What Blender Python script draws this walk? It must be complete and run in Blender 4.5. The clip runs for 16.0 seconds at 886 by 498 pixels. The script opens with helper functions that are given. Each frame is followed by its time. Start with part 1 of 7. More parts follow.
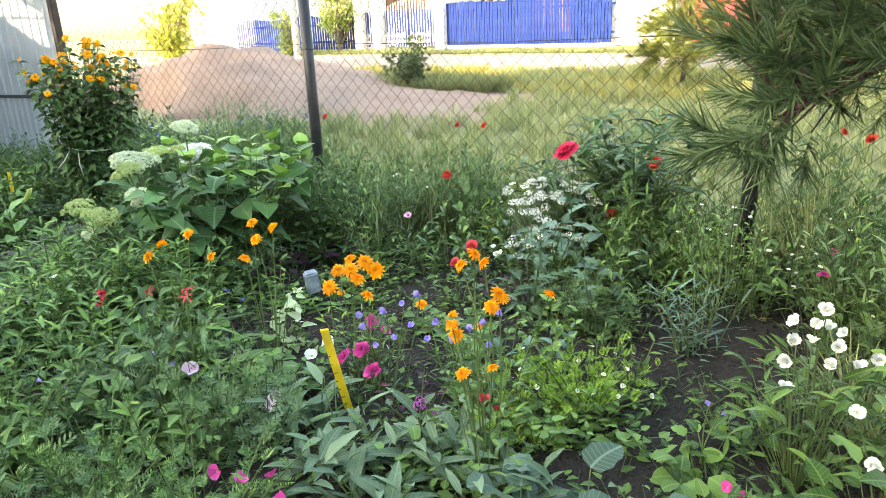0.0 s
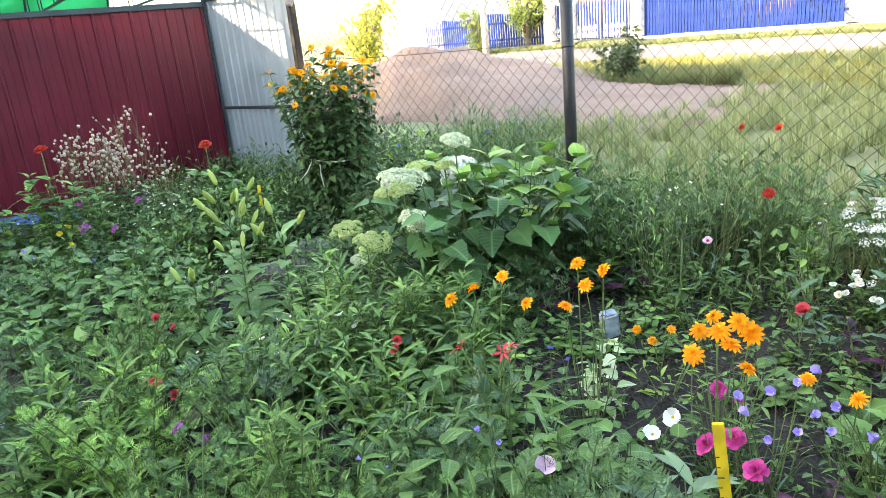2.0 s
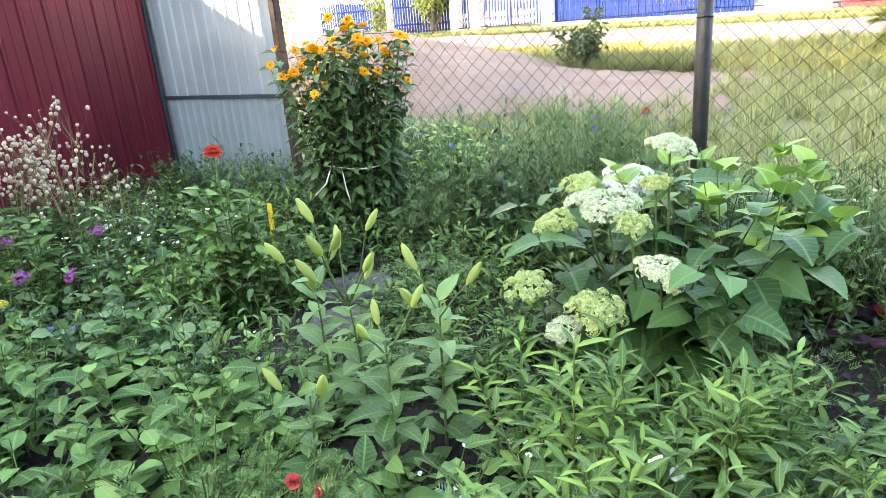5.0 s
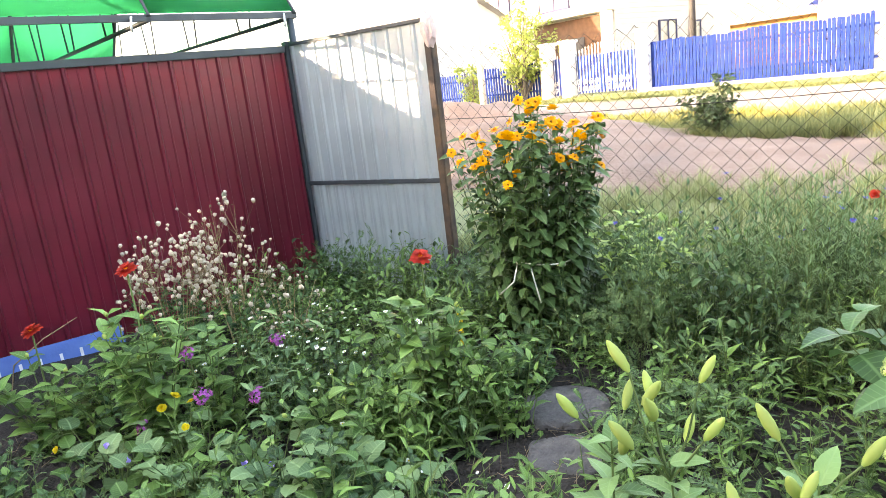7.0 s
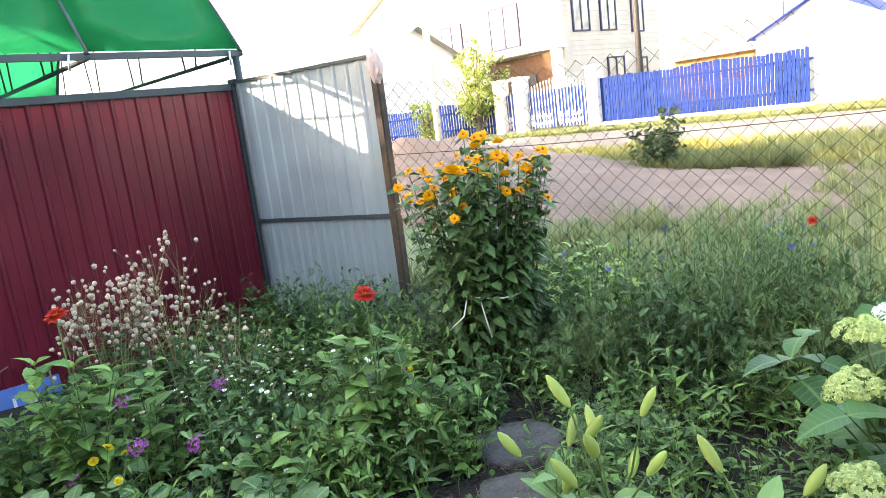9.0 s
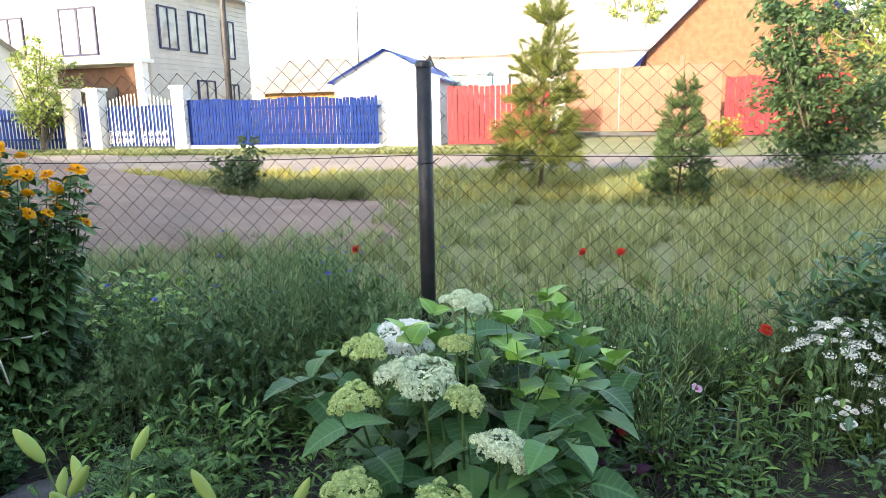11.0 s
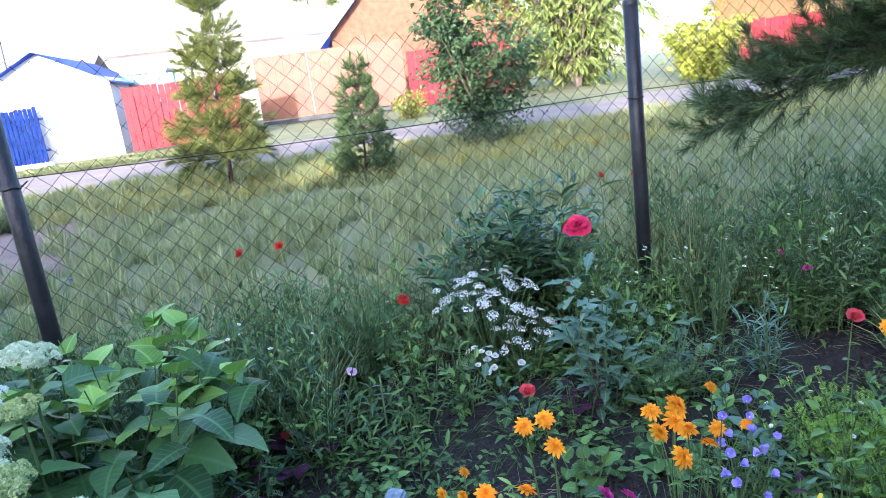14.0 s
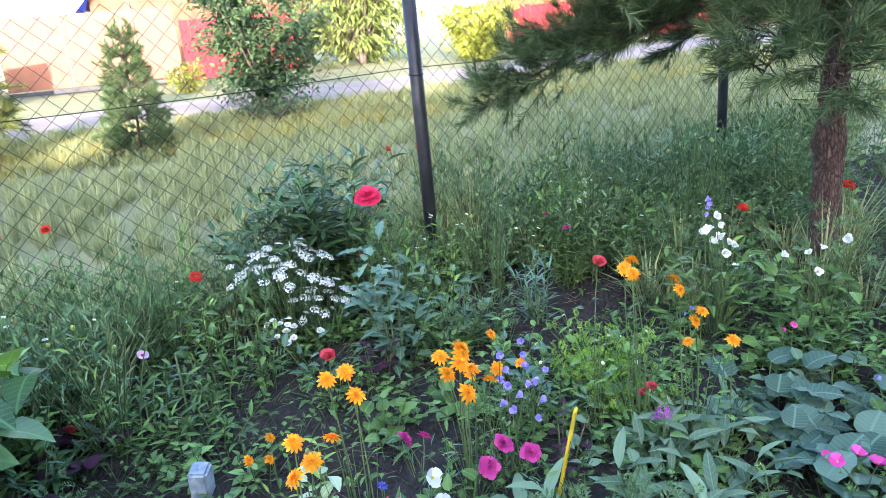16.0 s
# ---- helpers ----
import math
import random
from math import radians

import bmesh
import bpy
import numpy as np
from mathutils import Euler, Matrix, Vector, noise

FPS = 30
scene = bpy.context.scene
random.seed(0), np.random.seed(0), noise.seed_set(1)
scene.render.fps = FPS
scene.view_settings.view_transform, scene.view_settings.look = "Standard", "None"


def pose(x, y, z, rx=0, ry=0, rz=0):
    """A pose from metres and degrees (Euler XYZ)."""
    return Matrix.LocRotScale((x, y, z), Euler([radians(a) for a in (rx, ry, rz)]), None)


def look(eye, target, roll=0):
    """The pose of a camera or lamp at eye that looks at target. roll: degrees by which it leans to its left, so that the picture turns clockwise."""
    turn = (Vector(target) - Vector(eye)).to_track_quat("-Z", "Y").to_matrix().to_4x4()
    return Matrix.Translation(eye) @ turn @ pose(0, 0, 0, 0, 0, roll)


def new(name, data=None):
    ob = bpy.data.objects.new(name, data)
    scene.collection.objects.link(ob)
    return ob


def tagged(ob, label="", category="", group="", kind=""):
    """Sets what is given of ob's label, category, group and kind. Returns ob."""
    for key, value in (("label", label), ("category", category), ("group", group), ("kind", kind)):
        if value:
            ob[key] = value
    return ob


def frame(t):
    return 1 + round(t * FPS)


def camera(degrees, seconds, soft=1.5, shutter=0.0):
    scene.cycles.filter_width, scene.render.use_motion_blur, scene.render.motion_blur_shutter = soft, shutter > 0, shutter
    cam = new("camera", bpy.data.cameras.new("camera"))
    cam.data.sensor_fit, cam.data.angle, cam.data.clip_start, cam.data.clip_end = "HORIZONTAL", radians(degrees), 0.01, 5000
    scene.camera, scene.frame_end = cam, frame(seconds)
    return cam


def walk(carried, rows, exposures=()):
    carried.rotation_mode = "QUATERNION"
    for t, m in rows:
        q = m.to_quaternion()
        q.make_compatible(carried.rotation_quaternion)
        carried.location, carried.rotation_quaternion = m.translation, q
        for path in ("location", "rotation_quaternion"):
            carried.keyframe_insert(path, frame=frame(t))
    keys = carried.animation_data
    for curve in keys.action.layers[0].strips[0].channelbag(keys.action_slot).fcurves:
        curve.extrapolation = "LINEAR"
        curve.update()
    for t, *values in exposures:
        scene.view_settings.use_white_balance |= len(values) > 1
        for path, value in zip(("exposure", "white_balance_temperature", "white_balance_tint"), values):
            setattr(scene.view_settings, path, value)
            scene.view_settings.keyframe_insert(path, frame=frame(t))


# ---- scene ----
cam = camera(66.3, 16.0, 0.8)

PATH = [
    (0, (0.377, 0.185, 1.335), (0.24, 2.081, 0.713), -2.3),
    (0.5, (0.172, 0.355, 1.319), (0.045, 2.247, 0.684), -2.6),
    (1, (0.017, 0.504, 1.364), (-0.505, 2.339, 0.762), -6.7),
    (1.5, (-0.108, 0.569, 1.373), (-0.81, 2.333, 0.745), -7.8),
    (2, (-0.287, 0.638, 1.364), (-0.908, 2.442, 0.764), -5.7),
    (2.5, (-0.466, 0.753, 1.314), (-0.962, 2.579, 0.668), -4.3),
    (3, (-0.741, 0.93, 1.3), (-1.248, 2.728, 0.586), -4.5),
    (3.2, (-0.81, 0.97, 1.315), (-1.312, 2.76, 0.575), -4.2),
    (5.3, (-1.788, 1.567, 1.364), (-2.053, 3.437, 0.708), -4.9),
    (5.5, (-1.843, 1.613, 1.388), (-2.153, 3.476, 0.73), -5.2),
    (6, (-2.137, 1.733, 1.416), (-2.464, 3.614, 0.822), -6.3),
    (6.5, (-2.334, 1.813, 1.451), (-2.584, 3.718, 0.893), -6.7),
    (7, (-2.388, 1.858, 1.475), (-2.868, 3.744, 1.012), -6.6),
    (7.5, (-2.448, 1.85, 1.483), (-3.221, 3.651, 1.083), -7.2),
    (8, (-2.434, 1.856, 1.49), (-3.259, 3.648, 1.161), -7.0),
    (8.5, (-2.399, 1.867, 1.482), (-3.142, 3.697, 1.167), -7.2),
    (9, (-2.335, 1.912, 1.459), (-2.695, 3.843, 1.083), -7.2),
    (9.5, (-2.297, 1.9, 1.458), (-2.354, 3.869, 1.108), -6.3),
    (9.6, (-2.286, 1.916, 1.456), (-2.274, 3.883, 1.098), -5.2),
    (9.7, (-2.283, 1.909, 1.45), (-2.222, 3.877, 1.101), -4.4),
    (11.8, (-1.93, 1.913, 1.438), (-0.855, 3.537, 0.982), -2.0),
    (12, (-1.882, 1.906, 1.43), (-0.765, 3.495, 0.955), -2.5),
    (12.5, (-1.761, 1.874, 1.435), (-0.498, 3.335, 0.915), -4.6),
    (13, (-1.716, 1.859, 1.449), (-0.402, 3.297, 0.995), -6.0),
    (13.5, (-1.696, 1.843, 1.443), (-0.357, 3.259, 0.996), -6.9),
    (14, (-1.659, 1.782, 1.43), (-0.277, 3.148, 0.954), -7.4),
    (14.5, (-1.615, 1.709, 1.407), (-0.119, 2.922, 0.866), -7.4),
    (15, (-1.643, 1.685, 1.42), (0.001, 2.656, 0.824), -7.3),
    (15.5, (-1.699, 1.703, 1.42), (-0.014, 2.608, 0.834), -5.6),
    (16, (-1.758, 1.716, 1.427), (-0.059, 2.582, 0.823), -5.4),
]
walk(cam, [(t, look(eye, target, roll)) for t, eye, target, roll in PATH], [(0, 3.68, 8100, 12), (1.5, 3.69, 7700, 14), (3, 3.7, 7350, 15), (5.5, 3.88, 7800, 20), (6.2, 3.9, 8200, 22), (7.2, 3.88, 8400, 21), (9.0, 3.53, 7600, 16), (9.7, 3.18, 7600, 13), (12, 2.74, 5900, 15), (13, 2.82, 5400, 19), (14, 2.92, 5400, 22), (15, 3.22, 5050, 24), (15.5, 3.34, 5600, 22), (16, 3.4, 5850, 22)])

# ---------- world, sun ----------
SUN_EL, SUN_TO = radians(12), Vector((0.883, 0.469, 0)).normalized()
world = bpy.data.worlds.new("sky")
scene.world = world
world.use_nodes = True
wn = world.node_tree.nodes
sky = wn.new("ShaderNodeTexSky")
sky.sky_type, sky.sun_disc = "NISHITA", False
sky.sun_elevation = SUN_EL
sky.sun_rotation = math.atan2(-SUN_TO.x, -SUN_TO.y)
sky.dust_density = 2.0
world.node_tree.links.new(sky.outputs[0], wn["Background"].inputs[0])
wn["Background"].inputs[1].default_value = 0.15
sun = new("sun", bpy.data.lights.new("sun", "SUN"))
sun.data.energy, sun.data.angle, sun.data.color = 1.7, radians(0.6), (1.0, 0.87, 0.68)
sun.matrix_world = look((0, 0, 30), Vector((0, 0, 30)) + Vector((SUN_TO.x * math.cos(SUN_EL), SUN_TO.y * math.cos(SUN_EL), -math.sin(SUN_EL))))

# ---------- materials ----------
def nodes_of(name):
    m = bpy.data.materials.new(name)
    m.use_nodes = True
    nt = m.node_tree
    return m, nt.nodes, nt.links, nt.nodes["Principled BSDF"]


def mixed(ns, ls, a, b, fac):
    mx = ns.new("ShaderNodeMix")
    mx.data_type = "RGBA"
    for sock, v in ((mx.inputs[6], a), (mx.inputs[7], b), (mx.inputs[0], fac)):
        if isinstance(v, bpy.types.NodeSocket):
            ls.new(v, sock)
        else:
            sock.default_value = (*v, 1) if isinstance(v, tuple) else v
    return mx.outputs[2]


def noisy(ns, ls, scale, detail=4.0, lo=0.35, hi=0.65, coords="Object", stretch=None):
    tc = ns.new("ShaderNodeTexCoord")
    out = tc.outputs[coords]
    if stretch:
        mp = ns.new("ShaderNodeMapping")
        mp.inputs["Scale"].default_value = stretch
        ls.new(out, mp.inputs[0])
        out = mp.outputs[0]
    nz = ns.new("ShaderNodeTexNoise")
    nz.inputs["Scale"].default_value, nz.inputs["Detail"].default_value = scale, detail
    ls.new(out, nz.inputs["Vector"])
    mr = ns.new("ShaderNodeMapRange")
    mr.inputs[1].default_value, mr.inputs[2].default_value = lo, hi
    ls.new(nz.outputs[0], mr.inputs[0])
    return mr.outputs[0]


def surface(name, c1, c2, scale=3.0, rough=0.7, metal=0.0, bump=0.3, grain=40.0, c3=None, big=0.6, stretch=None, dist=0.01):
    """A solid surface: two colours by a middle noise, a third in large patches, fine relief."""
    m, ns, ls, bs = nodes_of(name)
    col = mixed(ns, ls, c1, c2, noisy(ns, ls, scale, stretch=stretch))
    if c3:
        col = mixed(ns, ls, col, c3, noisy(ns, ls, big, 6.0, 0.48, 0.66))
    fine = noisy(ns, ls, grain, 6.0, 0.2, 0.8, stretch=stretch)
    ls.new(col, bs.inputs["Base Color"])
    bs.inputs["Roughness"].default_value, bs.inputs["Metallic"].default_value = rough, metal
    bp = ns.new("ShaderNodeBump")
    bp.inputs["Strength"].default_value, bp.inputs["Distance"].default_value = bump, dist
    ls.new(fine, bp.inputs["Height"])
    ls.new(bp.outputs[0], bs.inputs["Normal"])
    return m


def leafy_mat(name, dark, light, rough=0.34, through_light=0.2, vein=30.0, rib=0.55):
    """Foliage: each leaf its own tone, a paler rib and side veins sunk into the blade, some light through it."""
    m, ns, ls, bs = nodes_of(name)

    def calc(op, *vals):
        n = ns.new("ShaderNodeMath")
        n.operation, n.use_clamp = op, op == "SMOOTHSTEP"
        for sock, v in zip(n.inputs, vals):
            if isinstance(v, bpy.types.NodeSocket):
                ls.new(v, sock)
            else:
                sock.default_value = v
        return n.outputs[0]

    def ramp(v, lo, hi, a=0.0, b=1.0):
        mr = ns.new("ShaderNodeMapRange")
        for sock, val in zip(mr.inputs[1:5], (lo, hi, a, b)):
            sock.default_value = val
        ls.new(v, mr.inputs[0])
        return mr.outputs[0]

    geo = ns.new("ShaderNodeNewGeometry")
    obj = ns.new("ShaderNodeObjectInfo")
    at = ns.new("ShaderNodeAttribute")
    at.attribute_name = "leaf"
    xyz = ns.new("ShaderNodeSeparateXYZ")
    ls.new(at.outputs["Vector"], xyz.inputs[0])
    across, along, blade = calc("ABSOLUTE", xyz.outputs[0]), xyz.outputs[1], xyz.outputs[2]
    mid = ramp(across, 0.03, 0.12, 1.0, 0.0)
    wave = calc("SINE", calc("MULTIPLY", calc("SUBTRACT", along, calc("MULTIPLY", across, 0.16)), 48.0))
    side = calc("MULTIPLY", ramp(wave, 0.72, 1.0), 0.5)
    lines = calc("MULTIPLY", calc("MAXIMUM", mid, side), blade)
    shade = calc("POWER", geo.outputs["Random Per Island"], 1.7)
    col = mixed(ns, ls, dark, tuple(c * 1.3 for c in light), shade)
    hs = ns.new("ShaderNodeHueSaturation")
    ls.new(ramp(obj.outputs["Random"], 0.0, 1.0, 0.85, 1.18), hs.inputs["Value"])
    ls.new(col, hs.inputs["Color"])
    fine = noisy(ns, ls, vein, 3.0, 0.3, 0.7)
    col2 = mixed(ns, ls, hs.outputs[0], light, calc("MULTIPLY", fine, 0.22))
    pale = tuple(min(0.9, c * 1.5 + 0.03) for c in light)
    col3 = mixed(ns, ls, col2, pale, calc("MULTIPLY", lines, rib))
    ls.new(col3, bs.inputs["Base Color"])
    bs.inputs["Roughness"].default_value, bs.inputs["Specular IOR Level"].default_value = rough, 0.25
    bp = ns.new("ShaderNodeBump")
    bp.invert = True
    bp.inputs["Strength"].default_value, bp.inputs["Distance"].default_value = 0.35 * min(1.0, rib * 2), 0.002
    ls.new(lines, bp.inputs["Height"])
    ls.new(bp.outputs[0], bs.inputs["Normal"])
    tr = ns.new("ShaderNodeBsdfTranslucent")
    ls.new(col2, tr.inputs[0])
    mx = ns.new("ShaderNodeMixShader")
    mx.inputs[0].default_value = through_light
    ls.new(bs.outputs[0], mx.inputs[1])
    ls.new(tr.outputs[0], mx.inputs[2])
    ls.new(mx.outputs[0], ns["Material Output"].inputs[0])
    return m


SOIL = surface("soil", (0.024, 0.019, 0.016), (0.052, 0.041, 0.033), 9, 0.95, 0, 0.9, 60, (0.03, 0.025, 0.02), 1.5, dist=0.03)
MEADOW = surface("meadow_ground", (0.17, 0.18, 0.08), (0.25, 0.25, 0.12), 2.0, 0.95, 0, 0.8, 50, (0.18, 0.2, 0.09), 0.35)
SAND = surface("sand", (0.25, 0.165, 0.125), (0.31, 0.215, 0.165), 2.5, 0.95, 0, 0.9, 30, (0.21, 0.15, 0.12), 0.8, dist=0.02)
ROAD = surface("dirt_road", (0.25, 0.20, 0.165), (0.31, 0.255, 0.21), 1.5, 0.95, 0, 0.5, 40, (0.19, 0.165, 0.15), 0.4)
MAROON = surface("maroon_sheet", (0.215, 0.022, 0.045), (0.255, 0.03, 0.058), 1.2, 0.3, 0, 0.06, 3, (0.16, 0.018, 0.036), 0.8)
ZINC = surface("galvanised_sheet", (0.42, 0.47, 0.50), (0.50, 0.55, 0.58), 2.0, 0.38, 0.55, 0.05, 5, (0.38, 0.42, 0.45), 1.1)
FRAME = surface("dark_frame_paint", (0.035, 0.045, 0.055), (0.05, 0.065, 0.075), 6, 0.5, 0.2, 0.1, 60)
POST = surface("black_post_paint", (0.012, 0.013, 0.016), (0.022, 0.023, 0.028), 10, 0.45, 0.2, 0.3, 50, (0.035, 0.035, 0.04), 5)
WIRE = surface("wire", (0.010, 0.010, 0.011), (0.026, 0.024, 0.022), 8, 0.75, 0.1, 0.1, 80)
RED = surface("red_fence_paint", (0.24, 0.008, 0.015), (0.30, 0.016, 0.024), 4, 0.6, 0, 0.2, 30, (0.20, 0.012, 0.018), 1.5)
BLUE = surface("blue_fence_paint", (0.005, 0.018, 0.12), (0.009, 0.03, 0.155), 4, 0.85, 0, 0.2, 30, (0.018, 0.05, 0.19), 1.8)
BLUE.node_tree.nodes["Principled BSDF"].inputs["Specular IOR Level"].default_value = 0.15
TRIMBLUE = surface("dark_blue_trim", (0.012, 0.016, 0.06), (0.02, 0.026, 0.085), 5, 0.6, 0, 0.1, 40)
PANE = surface("curtained_pane", (0.30, 0.30, 0.29), (0.42, 0.41, 0.38), 2.5, 0.12, 0, 0.02, 10, (0.16, 0.16, 0.17), 1.3, (1, 1, 0.3))
BROWN = surface("brown_gate_paint", (0.17, 0.062, 0.033), (0.205, 0.085, 0.046), 2, 0.6, 0, 0.2, 30, (0.17, 0.07, 0.04), 0.6)
WHITEWALL = surface("whitewash", (0.72, 0.70, 0.68), (0.80, 0.78, 0.76), 2, 0.85, 0, 0.3, 40, (0.66, 0.64, 0.62), 0.7)
SIDING = surface("pale_siding", (0.46, 0.43, 0.40), (0.54, 0.51, 0.47), 1.5, 0.7, 0, 0.1, 30)
BRICKPILLAR = surface("white_brick", (0.66, 0.63, 0.60), (0.74, 0.71, 0.68), 5, 0.85, 0, 0.4, 40)
ROOFBLUE = surface("blue_roof", (0.04, 0.10, 0.42), (0.06, 0.14, 0.52), 3, 0.45, 0.1, 0.15, 20)
ROOFGREY = surface("grey_roof", (0.40, 0.38, 0.36), (0.50, 0.48, 0.46), 2, 0.7, 0, 0.3, 25)
OCHRE = surface("ochre_boards", (0.27, 0.15, 0.05), (0.34, 0.20, 0.075), 4, 0.7, 0, 0.3, 30)
LOG = surface("log_wood", (0.17, 0.07, 0.035), (0.23, 0.10, 0.055), 5, 0.75, 0, 0.4, 30)
# porch brown with the shade of a sheltered recess mixed into the colour
PORCHSHADE = surface("brown_porch_shade", (0.07, 0.036, 0.022), (0.10, 0.052, 0.032), 5, 0.8, 0, 0.3, 30)
DARK = surface("dark_opening", (0.03, 0.03, 0.035), (0.05, 0.05, 0.055), 3, 0.6)
BLOCK = surface("concrete_block", (0.36, 0.33, 0.31), (0.45, 0.42, 0.395), 6, 0.92, 0, 0.6, 60, (0.36, 0.34, 0.33), 2)
PAVER = surface("pale_paver", (0.46, 0.38, 0.345), (0.54, 0.455, 0.42), 5, 0.9, 0, 0.3, 60)
PLASTER = surface("plaster", (0.55, 0.52, 0.48), (0.62, 0.58, 0.54), 3, 0.9, 0, 0.3, 40)

TURQUOISE = surface("turquoise_plastic", (0.06, 0.36, 0.42), (0.09, 0.44, 0.50), 8, 0.4)


def poly_mat():
    m, ns, ls, bs = nodes_of("green_polycarbonate")
    g = mixed(ns, ls, (0.0, 0.29, 0.125), (0.01, 0.35, 0.16), noisy(ns, ls, 3.0))
    ls.new(g, bs.inputs["Base Color"])
    bs.inputs["Roughness"].default_value = 0.25
    tr = ns.new("ShaderNodeBsdfTranslucent")
    tr.inputs[0].default_value = (0.01, 0.54, 0.235, 1)
    mx = ns.new("ShaderNodeMixShader")
    mx.inputs[0].default_value = 0.6
    ls.new(bs.outputs[0], mx.inputs[1])
    ls.new(tr.outputs[0], mx.inputs[2])
    ls.new(mx.outputs[0], ns["Material Output"].inputs[0])
    return m


POLY = poly_mat()

# ---------- plan: u runs along the wire fence, s from it towards the street ----------
P2 = Vector((-0.86, 5.04, 0))
DU, DS = Vector((0.797, -0.603, 0)), Vector((0.603, 0.797, 0))


def W(u, s, z=0.0):
    return P2 + DU * u + DS * s + Vector((0, 0, z))


def rise(x, y):
    """Height of the ground: flat in the garden, climbing gently to the street."""
    s = (Vector((x, y, 0)) - P2).dot(DS)
    return 0.043 * min(max(s, 0.0), 18.6)


def G(u, s, z=0.0):
    p = W(u, s)
    return Vector((p.x, p.y, rise(p.x, p.y) + z))


ALONG = math.degrees(math.atan2(DU.y, DU.x))


def mesh_ob(name, bm, material, parent=None, label=""):
    me = bpy.data.meshes.new(name)
    bm.to_mesh(me)
    bm.free()
    for mm in material if isinstance(material, (list, tuple)) else [material]:
        me.materials.append(mm)
    ob = new(name, me)
    if parent:
        ob.parent = parent
    if label:
        tagged(ob, label)
    return ob


def part(name, bm, material, parent, label=""):
    return mesh_ob(name, bm, material, parent, label)


def thing(name, label, category, m=None, group="", kind=""):
    ob = new(name)
    ob.empty_display_size = 0.1
    if m is not None:
        ob.matrix_world = m
    return tagged(ob, label, category, group, kind)


def box(bm, x0, x1, y0, y1, z0, z1, bevel=0.0, m=None):
    vs = [bm.verts.new(c) for c in ((x0, y0, z0), (x1, y0, z0), (x1, y1, z0), (x0, y1, z0), (x0, y0, z1), (x1, y0, z1), (x1, y1, z1), (x0, y1, z1))]
    fs = [bm.faces.new([vs[i] for i in q]) for q in ((3, 2, 1, 0), (4, 5, 6, 7), (0, 1, 5, 4), (1, 2, 6, 5), (2, 3, 7, 6), (3, 0, 4, 7))]
    if bevel:
        es = list({e for f in fs for e in f.edges})
        made = bmesh.ops.bevel(bm, geom=es, offset=bevel, segments=2, affect="EDGES")
        vs = list({v for f in made["faces"] for v in f.verts})
    if m is not None:
        bmesh.ops.transform(bm, matrix=m, verts=vs)
    return bm


def boxed(*a, **k):
    return box(bmesh.new(), *a, **k)


def tube(bm, pts, r0, r1=None, n=6, cap=True):
    """A tube along points, tapering from r0 to r1."""
    r1 = r0 if r1 is None else r1
    pts = [Vector(p) for p in pts]
    rings = []
    for i, p in enumerate(pts):
        ax = (pts[min(i + 1, len(pts) - 1)] - pts[max(i - 1, 0)]).normalized()
        sd = ax.cross(Vector((0, 0, 1)) if abs(ax.z) < 0.9 else Vector((1, 0, 0))).normalized()
        up = sd.cross(ax)
        r = r0 + (r1 - r0) * i / max(len(pts) - 1, 1)
        rings.append([bm.verts.new(p + (sd * math.cos(a) + up * math.sin(a)) * r) for a in (math.tau * k / n for k in range(n))])
    for a, b in zip(rings, rings[1:]):
        for k in range(n):
            bm.faces.new((a[k], a[(k + 1) % n], b[(k + 1) % n], b[k])).smooth = True
    if cap:
        bm.faces.new(rings[0][::-1])
        bm.faces.new(rings[-1])
    return bm


def lathe(bm, prof, n=20, m=None):
    """A turned body from (radius, z) pairs."""
    rings = [[bm.verts.new((r * math.cos(math.tau * k / n), r * math.sin(math.tau * k / n), z)) for k in range(n)] for r, z in prof]
    for a, b in zip(rings, rings[1:]):
        for k in range(n):
            bm.faces.new((a[k], a[(k + 1) % n], b[(k + 1) % n], b[k])).smooth = True
    if m is not None:
        bmesh.ops.transform(bm, matrix=m, verts=[v for r in rings for v in r])
    return bm


def sheet(width, z0, z1, profile, thick=0.0012):
    """Profiled sheet metal standing in the xz plane from x=0; profile: (x, y) points of one wave."""
    bm = bmesh.new()
    xs, pitch = [], profile[-1][0]
    x = 0.0
    while x < width - 1e-6:
        for px, py in profile[:-1]:
            if x + px < width:
                xs.append((x + px, py))
        x += pitch
    xs.append((width, profile[-1][1]))
    zs = np.linspace(z0, z1, 6)
    grid = [[bm.verts.new((a, b, z)) for z in zs] for a, b in xs]
    for a, b in zip(grid, grid[1:]):
        for k in range(5):
            bm.faces.new((a[k], b[k], b[k + 1], a[k + 1]))
    bmesh.ops.solidify(bm, geom=bm.faces[:], thickness=thick)
    return bm


# ---------- ground ----------
def ground_sheet():
    bm = bmesh.new()
    axis = lambda fine, far: np.unique(np.r_[-far, -far / 4, -far / 10, np.arange(-fine, fine + 0.1, 1.0), far / 10, far / 4, far])
    us, ss = axis(40, 2500), axis(40, 2500)
    rows = []
    for s in ss:
        row = []
        for u in us:
            p = G(float(u), float(s))
            bump = 0.03 * noise.noise((p.x * 0.6, p.y * 0.6, 0)) if 2.0 < s < 30 else 0
            row.append(bm.verts.new((p.x, p.y, p.z + bump)))
        rows.append(row)
    for a, b in zip(rows, rows[1:]):
        for k in range(len(us) - 1):
            bm.faces.new((a[k], a[k + 1], b[k + 1], b[k])).smooth = True
    return bm


tagged(mesh_ob("ground", ground_sheet(), MEADOW), "dry meadow ground climbing gently to the village street", "ground", kind="structure")


